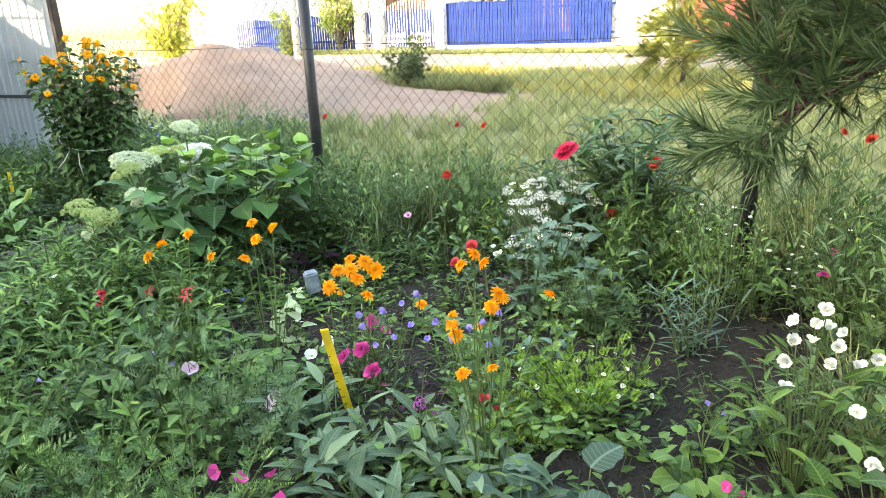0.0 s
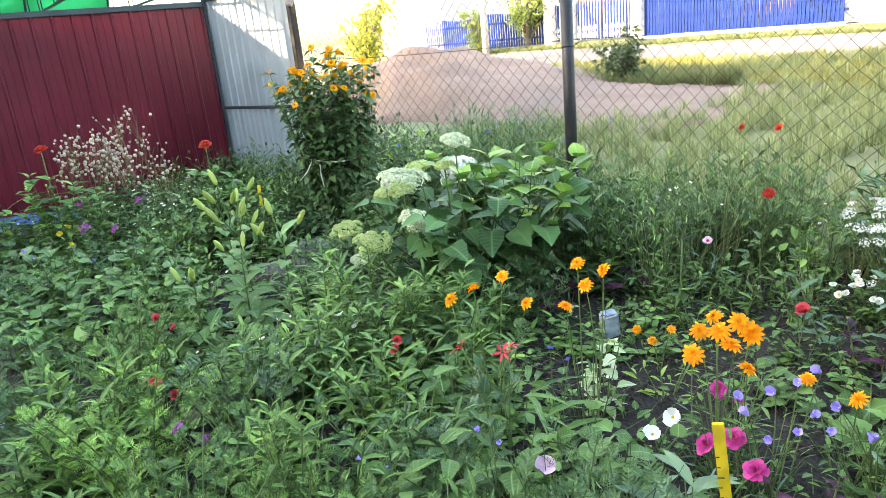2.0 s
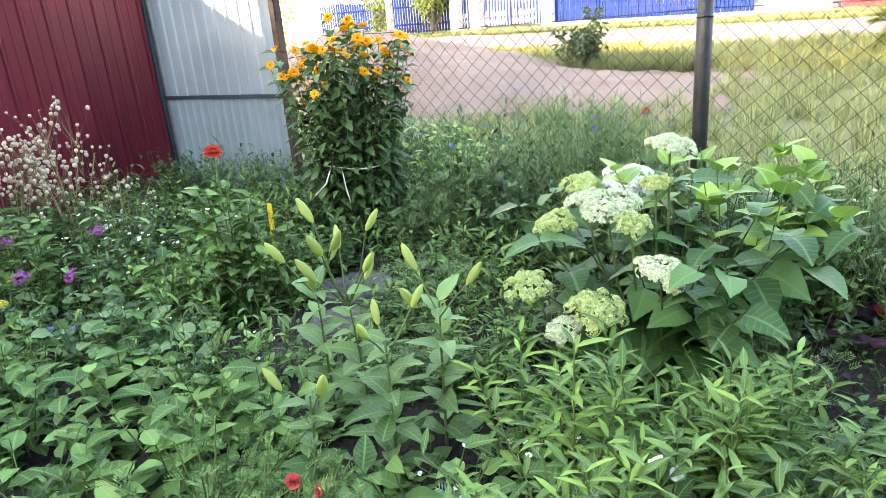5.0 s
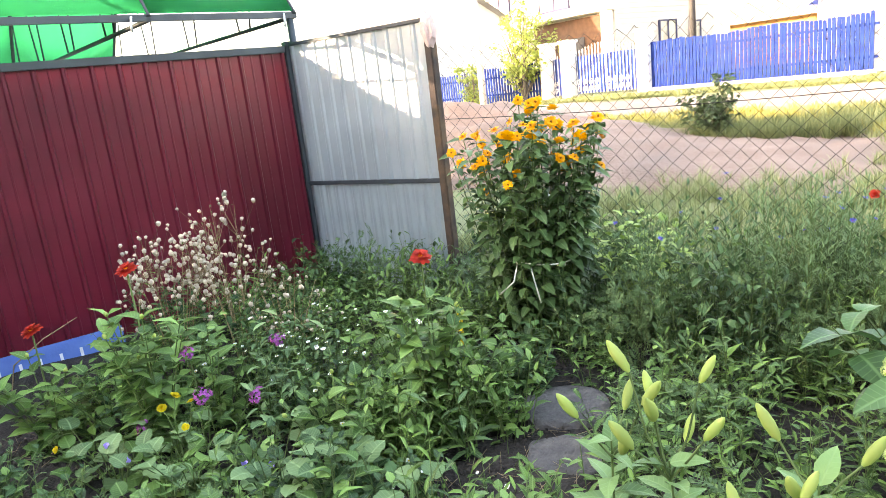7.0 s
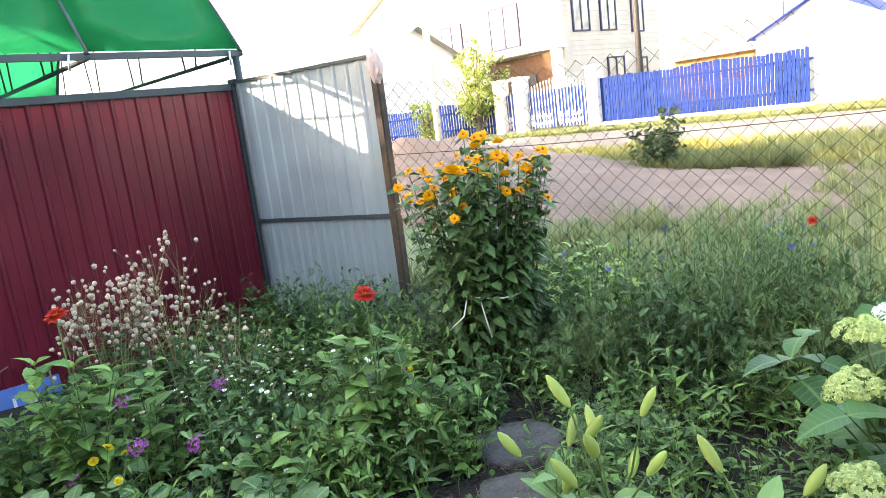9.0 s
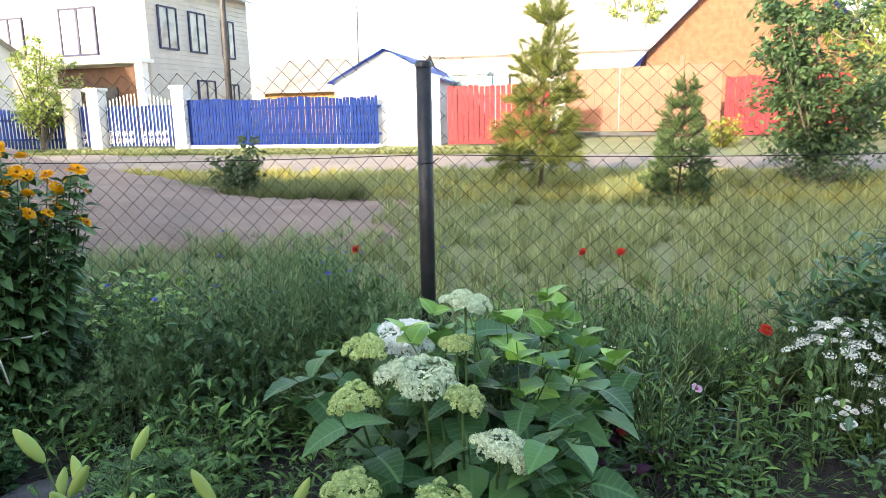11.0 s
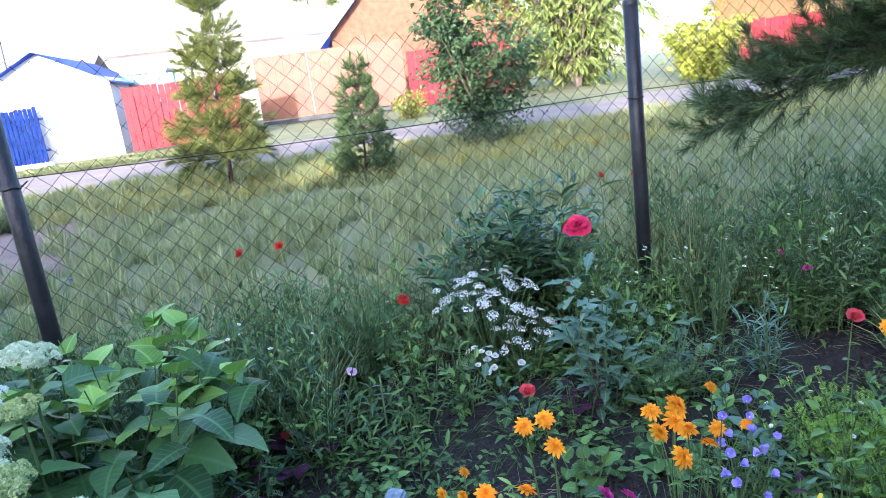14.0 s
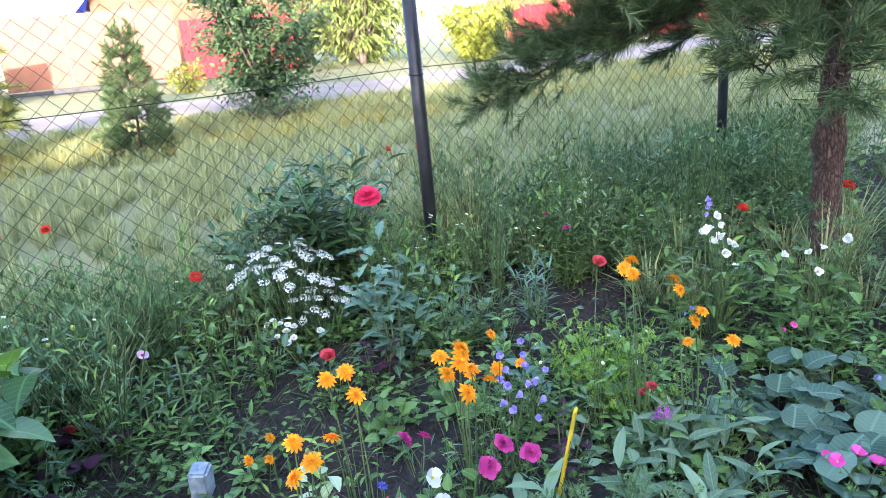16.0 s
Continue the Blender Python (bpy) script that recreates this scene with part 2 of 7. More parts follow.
def patch(name, us, ss, edge, material, label, lift=0.02, crest=None, step=0.35, kind="structure"):
    """A patch of ground with a wavering edge, laid over the ground sheet."""
    bm = bmesh.new()
    nu, nv = max(2, int((us[1] - us[0]) / step)), max(2, int((ss[1] - ss[0]) / step))
    rows = []
    for j in range(nv + 1):
        row = []
        for i in range(nu + 1):
            a, b = i / nu, j / nv
            u, s = us[0] + (us[1] - us[0]) * a, ss[0] + (ss[1] - ss[0]) * b
            k = noise.noise((u * 0.5, s * 0.5, 3.0)) * edge
            u2, s2 = u + k, s + noise.noise((u * 0.5, s * 0.5, 9.0)) * edge
            p = G(u2, s2, lift + 0.025 * noise.noise((u * 2.1, s * 2.1, 1)))
            rim = min(a, 1 - a, b, 1 - b)
            if rim < 1e-6:
                p.z -= lift + 0.05
            if crest:
                p.z += crest(u2, s2) * min(1, rim * 8)
            row.append(bm.verts.new(p))
        rows.append(row)
    for a, b in zip(rows, rows[1:]):
        for k in range(nu):
            bm.faces.new((a[k], a[k + 1], b[k + 1], b[k])).smooth = True
    return tagged(mesh_ob(name, bm, material), label, "ground", kind=kind)


patch("garden_soil", (-6.5, 9), (-8, 0.5), 0.3, SOIL, "dark crumbly garden soil of the flower bed", 0.03, step=0.12)


def dune(u, s):
    h = 0.85 * math.exp(-((u + 8.6) / 2.6) ** 2 - ((s - 4.6) / 2.2) ** 2) + 0.30 * math.exp(-((u + 5.2) / 2.4) ** 2 - ((s - 4.0) / 1.6) ** 2)
    return h * (1 + 0.25 * noise.noise((u * 1.3, s * 1.3, 5))) + 0.035 * noise.noise((u * 3.1, s * 5.0, 2)) + 0.015 * noise.noise((u * 9, s * 9, 6))


patch("sand_heap", (-13, -1.2), (2.6, 7.2), 0.7, SAND, "heap of pinkish building sand beyond the wire fence", 0.03, dune, 0.12)
patch("road", (-60, 60), (9.2, 13.2), 0.8, ROAD, "pale dirt village street with worn wheel tracks", 0.03, step=0.8)
# ---------- wire fence ----------
def fence_post(u, top=1.70, lean=0.0, label="black painted steel fence post in the flower bed"):
    ob = thing("fence_post", label, "fence post", Matrix.Translation(FP(u)) @ pose(0, 0, 0, 0, lean, 0), "posts of the wire fence")
    bm = bmesh.new()
    tube(bm, [(0, 0, -0.3), (0, 0, top * 0.5), (0, 0, top)], 0.038, 0.038, 14)
    part("pole", bm, POST, ob)
    bm = bmesh.new()
    lathe(bm, [(0.0, top + 0.012), (0.034, top + 0.01), (0.041, top), (0.041, top - 0.02)], 14)
    part("cap", bm, POST, ob)
    for z in (0.45, top * 0.72):
        bm = bmesh.new()
        pts = [(0.041 * math.cos(a), 0.041 * math.sin(a), z + 0.004 * math.sin(3 * a)) for a in np.linspace(0, math.tau, 13)]
        tube(bm, pts + [(0.07, 0.0, z + 0.02)], 0.003, 0.003, 5)
        part("wire_tie", bm, WIRE, ob)
    return ob


FU = Vector((0.856, -0.517, 0))
TL, TR = Vector((-4.73, 6.87, 0)), Vector((-3.49, 6.38, 0))
RL = Vector((-6.38, 4.91, 0))


def FP(u):
    """A point on the line of the wire fence."""
    return P2 + FU * u


FENCE_U = (0.0, 2.94, 5.68, 8.52)
for u in FENCE_U:
    fence_post(u)


def chain_link(length, z0, z1, m, pitch=0.048):
    """Woven zigzag wires, each hooked round the next, sagging a little between the posts."""
    ob = thing("wire_mesh", "rusty grey chain-link wire mesh stretched between the posts", "wire mesh", m, "bays of the wire fence")
    n, rows = int(length / pitch), int((z1 - z0) / pitch)
    for i in range(n):
        pts = []
        for j in range(rows + 1):
            u = i * pitch + (pitch if (i + j) % 2 else 0.0)
            z = z0 + j * pitch
            sag = 0.07 * math.sin(math.pi * min(u / length, 1)) * j / rows - 0.04 * noise.noise((u * 1.1, 0, 7)) * j / rows
            wob = 0.014 * noise.noise((u * 2.5, z * 2.5, 0))
            pts.append((u + wob, 0.004 * (1 if j % 2 else -1) + 0.03 * noise.noise((u, z, 4)), z - sag + wob))
        part("wire", tube(bmesh.new(), pts, 0.0018, 0.0018, 3, False), WIRE, ob)
    for z in (0.06, z1 - 0.5):
        part("tension_wire", tube(bmesh.new(), [(length * k / 8, 0.006, z - 0.02 * math.sin(math.pi * k / 8)) for k in range(9)], 0.0022, 0.0022, 4), WIRE, ob)
    return ob


for a, b in zip([TR - FU * 0.02, *(FP(u) for u in FENCE_U)], [FP(u) for u in FENCE_U] + [FP(10.5)]):
    d = b - a
    chain_link(d.length, 0.02, 1.76, Matrix.Translation(a + Vector((0.02, 0.04, 0))) @ pose(0, 0, 0, 0, 0, math.degrees(math.atan2(d.y, d.x))))

# ---------- maroon fence panel and grey gate leaf ----------


def maroon_panel():
    d = TL - RL
    m = Matrix.Translation(RL) @ pose(0, 0, 0, 0, 0, math.degrees(math.atan2(d.y, d.x)))
    ob = thing("sheet_fence", "maroon profiled sheet-metal fence panel in a dark steel frame", "fence panel", m)
    w = d.length
    prof = [(0, 0), (0.010, -0.020), (0.028, -0.020), (0.038, 0), (0.095, 0.0), (0.098, -0.004), (0.108, -0.004), (0.111, 0), (0.168, 0)]
    part("sheet", sheet(w, 0.04, 1.86, prof), MAROON, ob)
    part("top_rail", boxed(-0.02, w, -0.03, 0.03, 1.86, 1.91, 0.004), FRAME, ob)
    part("bottom_rail", boxed(0.03, w - 0.03, 0.006, 0.036, 0.2, 0.24, 0.003), FRAME, ob)
    part("post", boxed(-0.07, 0.0, -0.035, 0.035, -0.2, 2.25, 0.005), FRAME, ob)
    part("post", boxed(w - 0.005, w + 0.055, -0.05, 0.03, -0.2, 1.94, 0.005), FRAME, ob)
    return ob


RUST = surface("rusty_steel", (0.035, 0.028, 0.026), (0.065, 0.045, 0.036), 9, 0.85, 0.1, 0.4, 50, (0.17, 0.10, 0.05), 3)


def grey_leaf():
    d = TR - TL
    m = Matrix.Translation(TL + d.normalized() * 0.06) @ pose(0, 0, 0, 0, 0, math.degrees(math.atan2(d.y, d.x)))
    ob = thing("metal_gate", "galvanised corrugated sheet gate leaf in a dark steel frame", "gate", m)
    w = d.length - 0.06
    prof = [(0, 0), (0.014, -0.010), (0.034, -0.010), (0.048, 0), (0.115, 0)]
    part("upper_sheet", sheet(w, 0.865, 1.905, prof), ZINC, ob)
    low = part("lower_sheet", sheet(w, 0.02, 0.84, [(0, 0), (0.02, -0.012), (0.045, -0.012), (0.065, 0), (0.085, 0)]), ZINC, ob, "finely ribbed lower sheet of the gate")
    part("middle_rail", boxed(0, w, -0.02, 0.02, 0.838, 0.868, 0.003), FRAME, ob)
    part("top_rail", boxed(0, w, -0.015, 0.03, 1.90, 1.925, 0.003), FRAME, ob)
    part("side_post", boxed(w, w + 0.06, -0.035, 0.035, -0.1, 1.90, 0.008), RUST, ob, "rusty brown square gate post")
    return ob


maroon_panel()
grey_leaf()

# ---------- green canopy over the yard ----------
def canopy():
    d = Vector((-4.60, 6.87, 0)) - Vector((-6.19, 4.64, 0))
    ax = d.normalized()
    m = Matrix.Translation(Vector((-4.60, 6.87, 0))) @ pose(0, 0, 0, 0, 0, math.degrees(math.atan2(-ax.y, -ax.x)))
    ob = thing("canopy", "vaulted canopy of green translucent polycarbonate on steel trusses", "canopy", m)
    # local x runs along the eave away from the street, local y away from the garden is negative
    span, ln, z0, h = 4.5, 6.5, 2.13, 1.5

    def arc(a):
        return span * a, z0 + h * 4 * a * (1 - a)

    for k in range(6):
        bm = bmesh.new()
        x0, x1 = k * ln / 6 + 0.004, (k + 1) * ln / 6 - 0.004
        rows = [[bm.verts.new((x, -arc(a)[0], arc(a)[1] + 0.02)) for x in np.linspace(x0, x1, 4)] for a in np.linspace(0, 1, 25)]
        for a, b in zip(rows, rows[1:]):
            for q in range(3):
                bm.faces.new((a[q], b[q], b[q + 1], a[q + 1])).smooth = True
        bmesh.ops.solidify(bm, geom=bm.faces[:], thickness=0.006)
        part("panel", bm, POLY, ob)
    for k in range(7):
        bm = bmesh.new()
        x = k * ln / 6
        tube(bm, [(x, -arc(a)[0], arc(a)[1]) for a in np.linspace(0, 1, 25)], 0.018, 0.018, 6)
        tube(bm, [(x, 0, z0 - 0.02), (x, -span, z0 - 0.02)], 0.016, 0.016, 6)
        part("arch", bm, FRAME, ob)
        for j in range(1, 8):
            a = j / 8
            bm = bmesh.new()
            tube(bm, [(x, -arc(a)[0], arc(a)[1]), (x, -arc(a)[0] - (0.18 if j % 2 else -0.18), z0 - 0.01)], 0.008, 0.008, 5)
            part("truss_web", bm, FRAME, ob)
    part("eave_rail", boxed(-0.02, ln, -0.025, 0.0, z0 - 0.03, z0 + 0.015, 0.003), FRAME, ob)
    part("eave_rail", boxed(-0.02, ln, -span, -span + 0.025, z0 - 0.03, z0 + 0.015, 0.003), FRAME, ob)
    for x, y in ((0.03, -0.03), (ln - 0.1, -0.03), (0.03, -span + 0.03), (ln - 0.1, -span + 0.03)):
        bm = bmesh.new()
        tube(bm, [(x, y, -0.1), (x, y, z0)], 0.028, 0.028, 8)
        part("pole", bm, FRAME, ob)
    for k in range(5):
        bm = bmesh.new()
        tube(bm, [(0.1 + k * 1.1, 0.02, z0 + 0.0), (0.12 + k * 1.1, 0.05, z0 - 0.05), (0.12 + k * 1.1, 0.045, z0 - 0.1)], 0.008, 0.008, 6)
        part("hook", bm, ZINC, ob)
    return ob


canopy()

# ---------- yard beside the panel: block wall, paving ----------
def block_wall():
    a, b = W(-10.5, -6.5), W(-10.5, 0.5)
    d = b - a
    m = Matrix.Translation(a) @ pose(0, 0, 0, 0, 0, math.degrees(math.atan2(d.y, d.x)))
    ob = tagged(thing("wall_yard", "unplastered wall of pale concrete blocks at the yard", "wall", m), kind="structure")
    part("mortar", boxed(0, d.length, 0.012, 0.19, 0, 2.3), PLASTER, ob)
    return ob, d.length


yard_wall, yard_len = block_wall()
patch("yard_paving", (-10.4, -5.6), (-9.0, -0.9), 0.05, PAVER, "pale concrete paving of the yard", 0.035, step=0.3)

# ---------- unseen houses added behind the camera to shade the garden ---
def shade_house(x, y, turn, x0, x1, hw, e, r, label):
    """A plain gabled house, out of view, added to cast shade: ridge along its own x axis."""
    m = Matrix.Translation((x, y, 0)) @ pose(0, 0, 0, 0, 0, turn)
    ob = thing("house", label, "house", m)
    part("wall", boxed(x0, x1, -hw, hw, -0.2, e), PLASTER, ob)
    for sgn in (-1, 1):
        bm = bmesh.new()
        y0, z0 = sgn * (hw + 0.5), e - 0.5 * (r - e) / hw
        bm.faces.new([bm.verts.new(c) for c in ((x0 - 0.4, y0, z0), (x1 + 0.4, y0, z0), (x1 + 0.4, 0, r), (x0 - 0.4, 0, r))])
        bmesh.ops.solidify(bm, geom=bm.faces[:], thickness=0.1)
        part("roof", bm, ROOFGREY, ob)
    for xx in (x0, x1):
        bm = bmesh.new()
        bm.faces.new([bm.verts.new(c) for c in ((xx, -hw, e), (xx, hw, e), (xx, 0, r - 0.05))])
        part("gable", bm, PLASTER, ob)


# places and ridge heights chosen for where their shadows should end
shade_house(-19.1, -3.3, 14, -7, 9.0, 3.4, 3.3, 6.3, "unseen plastered house with a pitched roof, added behind the garden to shade it")
shade_house(-25.0, 3.0, 90, -9.5, 7, 3.5, 3.9, 6.4, "unseen tall plastered house, added beyond the yard to shade the sand heap")
shade_house(4.0, -9.5, -8, -20, 16, 3.6, 3.6, 6.9, "unseen long plain house, added behind the garden to shade the meadow")

# ---------- across the street ----------
def picket_fence(name, u0, s0, u1, s1, h, material, label, board=0.11, gap=0.015, wavy=0.0, plinth=False):
    a, b = G(u0, s0), G(u1, s1)
    d = b - a
    flat = Vector((d.x, d.y, 0))
    m = Matrix.Translation(a) @ pose(0, 0, 0, 0, 0, math.degrees(math.atan2(d.y, d.x)))
    ob = thing(name, label, "fence", m)
    n = int(flat.length / (board + gap))
    slope = d.z / flat.length
    shape = boxed(0, board, -0.012, 0.012, 0, 1, 0.0)
    me = bpy.data.meshes.new("board")
    shape.to_mesh(me)
    shape.free()
    me.materials.append(material)
    rnd = random.Random(name)
    for i in range(n):
        o = new("board", me)
        o.parent = ob
        x = i * (board + gap)
        hh = h + wavy * math.sin(x * 2.2) + rnd.uniform(-0.02, 0.02)
        o.location = (x, rnd.uniform(-0.006, 0.006), 0.06 + slope * x)
        o.scale = (1, 1, hh)
        o.rotation_euler = (0, rnd.uniform(-0.006, 0.006), 0)
    for z in (0.35, h - 0.25):
        part("rail", boxed(0, flat.length, 0.02, 0.06, z, z + 0.06), material, ob)
    if plinth:
        part("plinth", boxed(0, flat.length, -0.06, 0.1, -0.2, 0.09, 0.01), WHITEWALL, ob, "low whitewashed plinth under the boards")
    return ob


picket_fence("red_fence", -3.45, 15.0, -0.6, 15.4, 1.55, RED, "red board fence beside the whitewashed garage", 0.13)
picket_fence("red_fence", 3.95, 17.5, 7.2, 17.6, 1.6, RED, "red board fence of the log house yard", 0.12)
picket_fence("red_fence", 14.0, 16.5, 26.0, 15.0, 1.3, RED, "red board fence behind yellow shrubs", 0.12)
picket_fence("blue_fence", -11.4, 15.0, -5.35, 15.0, 1.35, BLUE, "blue painted picket fence with wavy top", 0.085, 0.02, 0.03, True)
picket_fence("blue_fence", -21.5, 13.6, -15.3, 14.6, 1.2, BLUE, "blue painted picket fence with gaps", 0.07, 0.05, 0.05)


def brown_gate():
    a, b = G(-0.5, 18.4), G(3.85, 17.5)
    d = b - a
    m = Matrix.Translation(a) @ pose(0, 0, 0, 0, 0, math.degrees(math.atan2(d.y, d.x)))
    ob = thing("brown_gate", "terracotta brown sheet-metal double gate", "gate", m)
    L = Vector((d.x, d.y, 0)).length
    for x0, x1 in ((0, L * 0.36), (L * 0.365, L * 0.74), (L * 0.77, L)):
        leaf = part("gate_leaf", boxed(x0, x1, -0.02, 0.02, 0.15, 2.0, 0.005), BROWN, ob)
        for k in range(int((x1 - x0) / 0.25)):
            part("rib", boxed(x0 + 0.1 + k * 0.25, x0 + 0.13 + k * 0.25, -0.03, -0.02, 0.18, 1.96), BROWN, leaf)
    part("post", boxed(L * 0.74, L * 0.77, -0.05, 0.05, 0, 2.25), BROWN, ob)
    part("sill_beam", boxed(0, L, -0.04, 0.04, 0.02, 0.12), DARK, ob)


brown_gate()


def garage():
    w, dep, e, r = 3.05, 5.0, 1.85, 2.62
    m = Matrix.Translation(G(-3.74, 15.35)) @ pose(0, 0, 0, 0, 0, ALONG + 2) @ Matrix.Translation((-w, 0, 0))
    ob = thing("garage", "small whitewashed garage with a blue gable roof", "garage", m)
    bm = bmesh.new()
    sec = [(0, 0), (w, 0), (w, e), (w / 2, r), (0, e)]
    f0 = [bm.verts.new((x, 0, z)) for x, z in sec]
    f1 = [bm.verts.new((x, dep, z)) for x, z in sec]
    bm.faces.new(f0)
    bm.faces.new(f1[::-1])
    for k in range(5):
        bm.faces.new((f0[k], f1[k], f1[(k + 1) % 5], f0[(k + 1) % 5]))
    part("wall", bm, WHITEWALL, ob)
    for sgn in (0, 1):
        bm = bmesh.new()
        x0, x1 = (-0.15, w / 2) if not sgn else (w + 0.15, w / 2)
        zz = e - 0.09
        vs = [(x0, -0.25, zz), (x1, -0.25, r + 0.04), (x1, dep + 0.2, r + 0.04), (x0, dep + 0.2, zz)]
        bm.faces.new([bm.verts.new(c) for c in vs])
        bmesh.ops.solidify(bm, geom=bm.faces[:], thickness=0.09)
        part("roof", bm, ROOFBLUE, ob)


garage()


def brick_pillar(u, s, h=1.75):
    ob = thing("gate_pillar", "white brick gate pillar with a cap", "pillar", Matrix.Translation(G(u, s)) @ pose(0, 0, 0, 0, 0, ALONG), "pillars of the blue gate")
    part("shaft", boxed(-0.2, 0.2, -0.2, 0.2, 0, h, 0.01), BRICKPILLAR, ob)
    part("cap", boxed(-0.25, 0.25, -0.25, 0.25, h, h + 0.1, 0.02), BRICKPILLAR, ob)


for u, s in ((-15.2, 14.7), (-14.35, 14.75), (-11.6, 15.0)):
    brick_pillar(u, s)


def blue_gate(u0, u1, s, arch):
    a, b = G(u0, s), G(u1, s)
    d = b - a
    ob = thing("blue_gate", "blue sheet gate with wrought bars", "gate", Matrix.Translation(a) @ pose(0, 0, 0, 0, 0, math.degrees(math.atan2(d.y, d.x))))
    L = d.length
    for x0, x1 in ((0.22, L / 2 - 0.02), (L / 2 + 0.02, L - 0.22)) if L > 1.5 else ((0.2, L - 0.2),):
        part("gate_sheet", boxed(x0, x1, -0.01, 0.01, 0.1, 1.3), BLUE, ob)
        k, n = 0, int((x1 - x0) / 0.12)
        for k in range(n):
            x = x0 + (k + 0.5) * (x1 - x0) / n
            part("bar", boxed(x - 0.012, x + 0.012, -0.04, -0.015, 0.1, 1.4 + arch * math.sin(math.pi * (x - 0.2) / (L - 0.4))), ZINC, ob)
        for z in (0.24, 0.46):
            for k in range(max(1, int((x1 - x0) / 0.24))):
                cx = x0 + 0.12 + k * 0.24
                curl = [(cx + 0.1 * math.cos(q) * (1 - q / 11), -0.05, z + 0.1 * math.sin(q) * (1 - q / 11)) for q in np.linspace(0, 8, 18)]
                part("curl", tube(bmesh.new(), curl, 0.012, 0.012, 5), WHITEWALL, ob)


blue_gate(-15.2, -14.35, 14.72, 0.0)
blue_gate(-14.35, -11.6, 14.85, 0.25)


def framed_window(ob, m, w, h):
    win = part("window", boxed(0, w, -0.02, 0.02, 0, h), PANE, ob)
    win.matrix_local = m
    for a in ((-0.07, 0.0, -0.07, h + 0.07), (w, w + 0.07, -0.07, h + 0.07), (0, w, -0.07, 0), (0, w, h, h + 0.07), (w * 0.47, w * 0.53, 0, h)):
        part("frame", boxed(a[0], a[1], -0.06, 0.03, a[2], a[3]), TRIMBLUE, win)


def big_house():
    c = Vector((-1.7, 32.8, 0.8))
    m = Matrix.Translation(c) @ pose(0, 0, 0, 0, 0, 48)
    ob = thing("apartment_house", "two-storey pale sided house with a gable and blue window frames", "house", m)
    # local x: shaded side going back, local y: sunlit side going back
    a, b, e, r = 7.0, 16.0, 6.4, 9.6
    bm = bmesh.new()
    base = [(0, 0), (a, 0), (a, b), (0, b)]
    lo = [bm.verts.new((x, y, -1)) for x, y in base]
    hi = [bm.verts.new((x, y, e)) for x, y in base]
    for k in range(4):
        bm.faces.new((lo[k], lo[(k + 1) % 4], hi[(k + 1) % 4], hi[k]))
    top = bm.verts.new((0, b / 2, r)), bm.verts.new((a, b / 2, r))
    bm.faces.new((hi[0], top[0], hi[3]))
    bm.faces.new((hi[1], hi[2], top[1]))
    part("wall", bm, SIDING, ob)
    for k in range(30):
        part("siding_lap", boxed(-0.02, a, -0.025, 0.0, 0.1 + k * 0.21, 0.12 + k * 0.21), SIDING, ob)
    for y0, y1 in ((-0.6, b / 2), (b + 0.6, b / 2)):
        bm = bmesh.new()
        z = e - 0.2
        bm.faces.new([bm.verts.new(v) for v in ((-0.4, y0, z), (a + 0.4, y0, z), (a + 0.4, y1, r + 0.1), (-0.4, y1, r + 0.1))])
        bmesh.ops.solidify(bm, geom=bm.faces[:], thickness=0.12)
        part("roof", bm, ROOFGREY, ob)
    for x, z, w, h in ((0.7, 3.7, 1.0, 1.6), (2.6, 3.7, 1.0, 1.6), (4.9, 3.6, 0.8, 1.6), (2.9, 0.9, 1.1, 1.5), (5.1, 0.9, 0.7, 1.4)):
        framed_window(ob, pose(x, -0.03, z), w, h)
    for y, z, w, h in ((12.6, 3.5, 1.5, 1.5), (9.9, 3.5, 1.5, 1.5), (6.6, 3.5, 1.5, 1.6), (2.6, 3.5, 1.8, 1.8), (12.0, 0.6, 1.5, 1.5), (9.2, 0.6, 1.5, 1.5)):
        framed_window(ob, pose(-0.03, y + w, z, 0, 0, -90), w, h)
    # a shallow box on the wall; only its dark colour suggests depth
    part("porch", boxed(-0.15, 0.0, 0.6, 4.8, 0.0, 2.9), PORCHSHADE, ob, "flat brown porch front with a dark door, darkened in colour like a shaded recess")
    part("porch_door", boxed(-0.22, -0.15, 1.6, 2.5, 0.0, 2.1), DARK, ob)
    part("porch_column", boxed(-0.6, -0.25, -0.1, 0.25, 0, 3.0), WHITEWALL, ob)
    part("porch_roof", boxed(-0.7, 0, -0.2, 5.0, 3.0, 3.15), WHITEWALL, ob)


big_house()


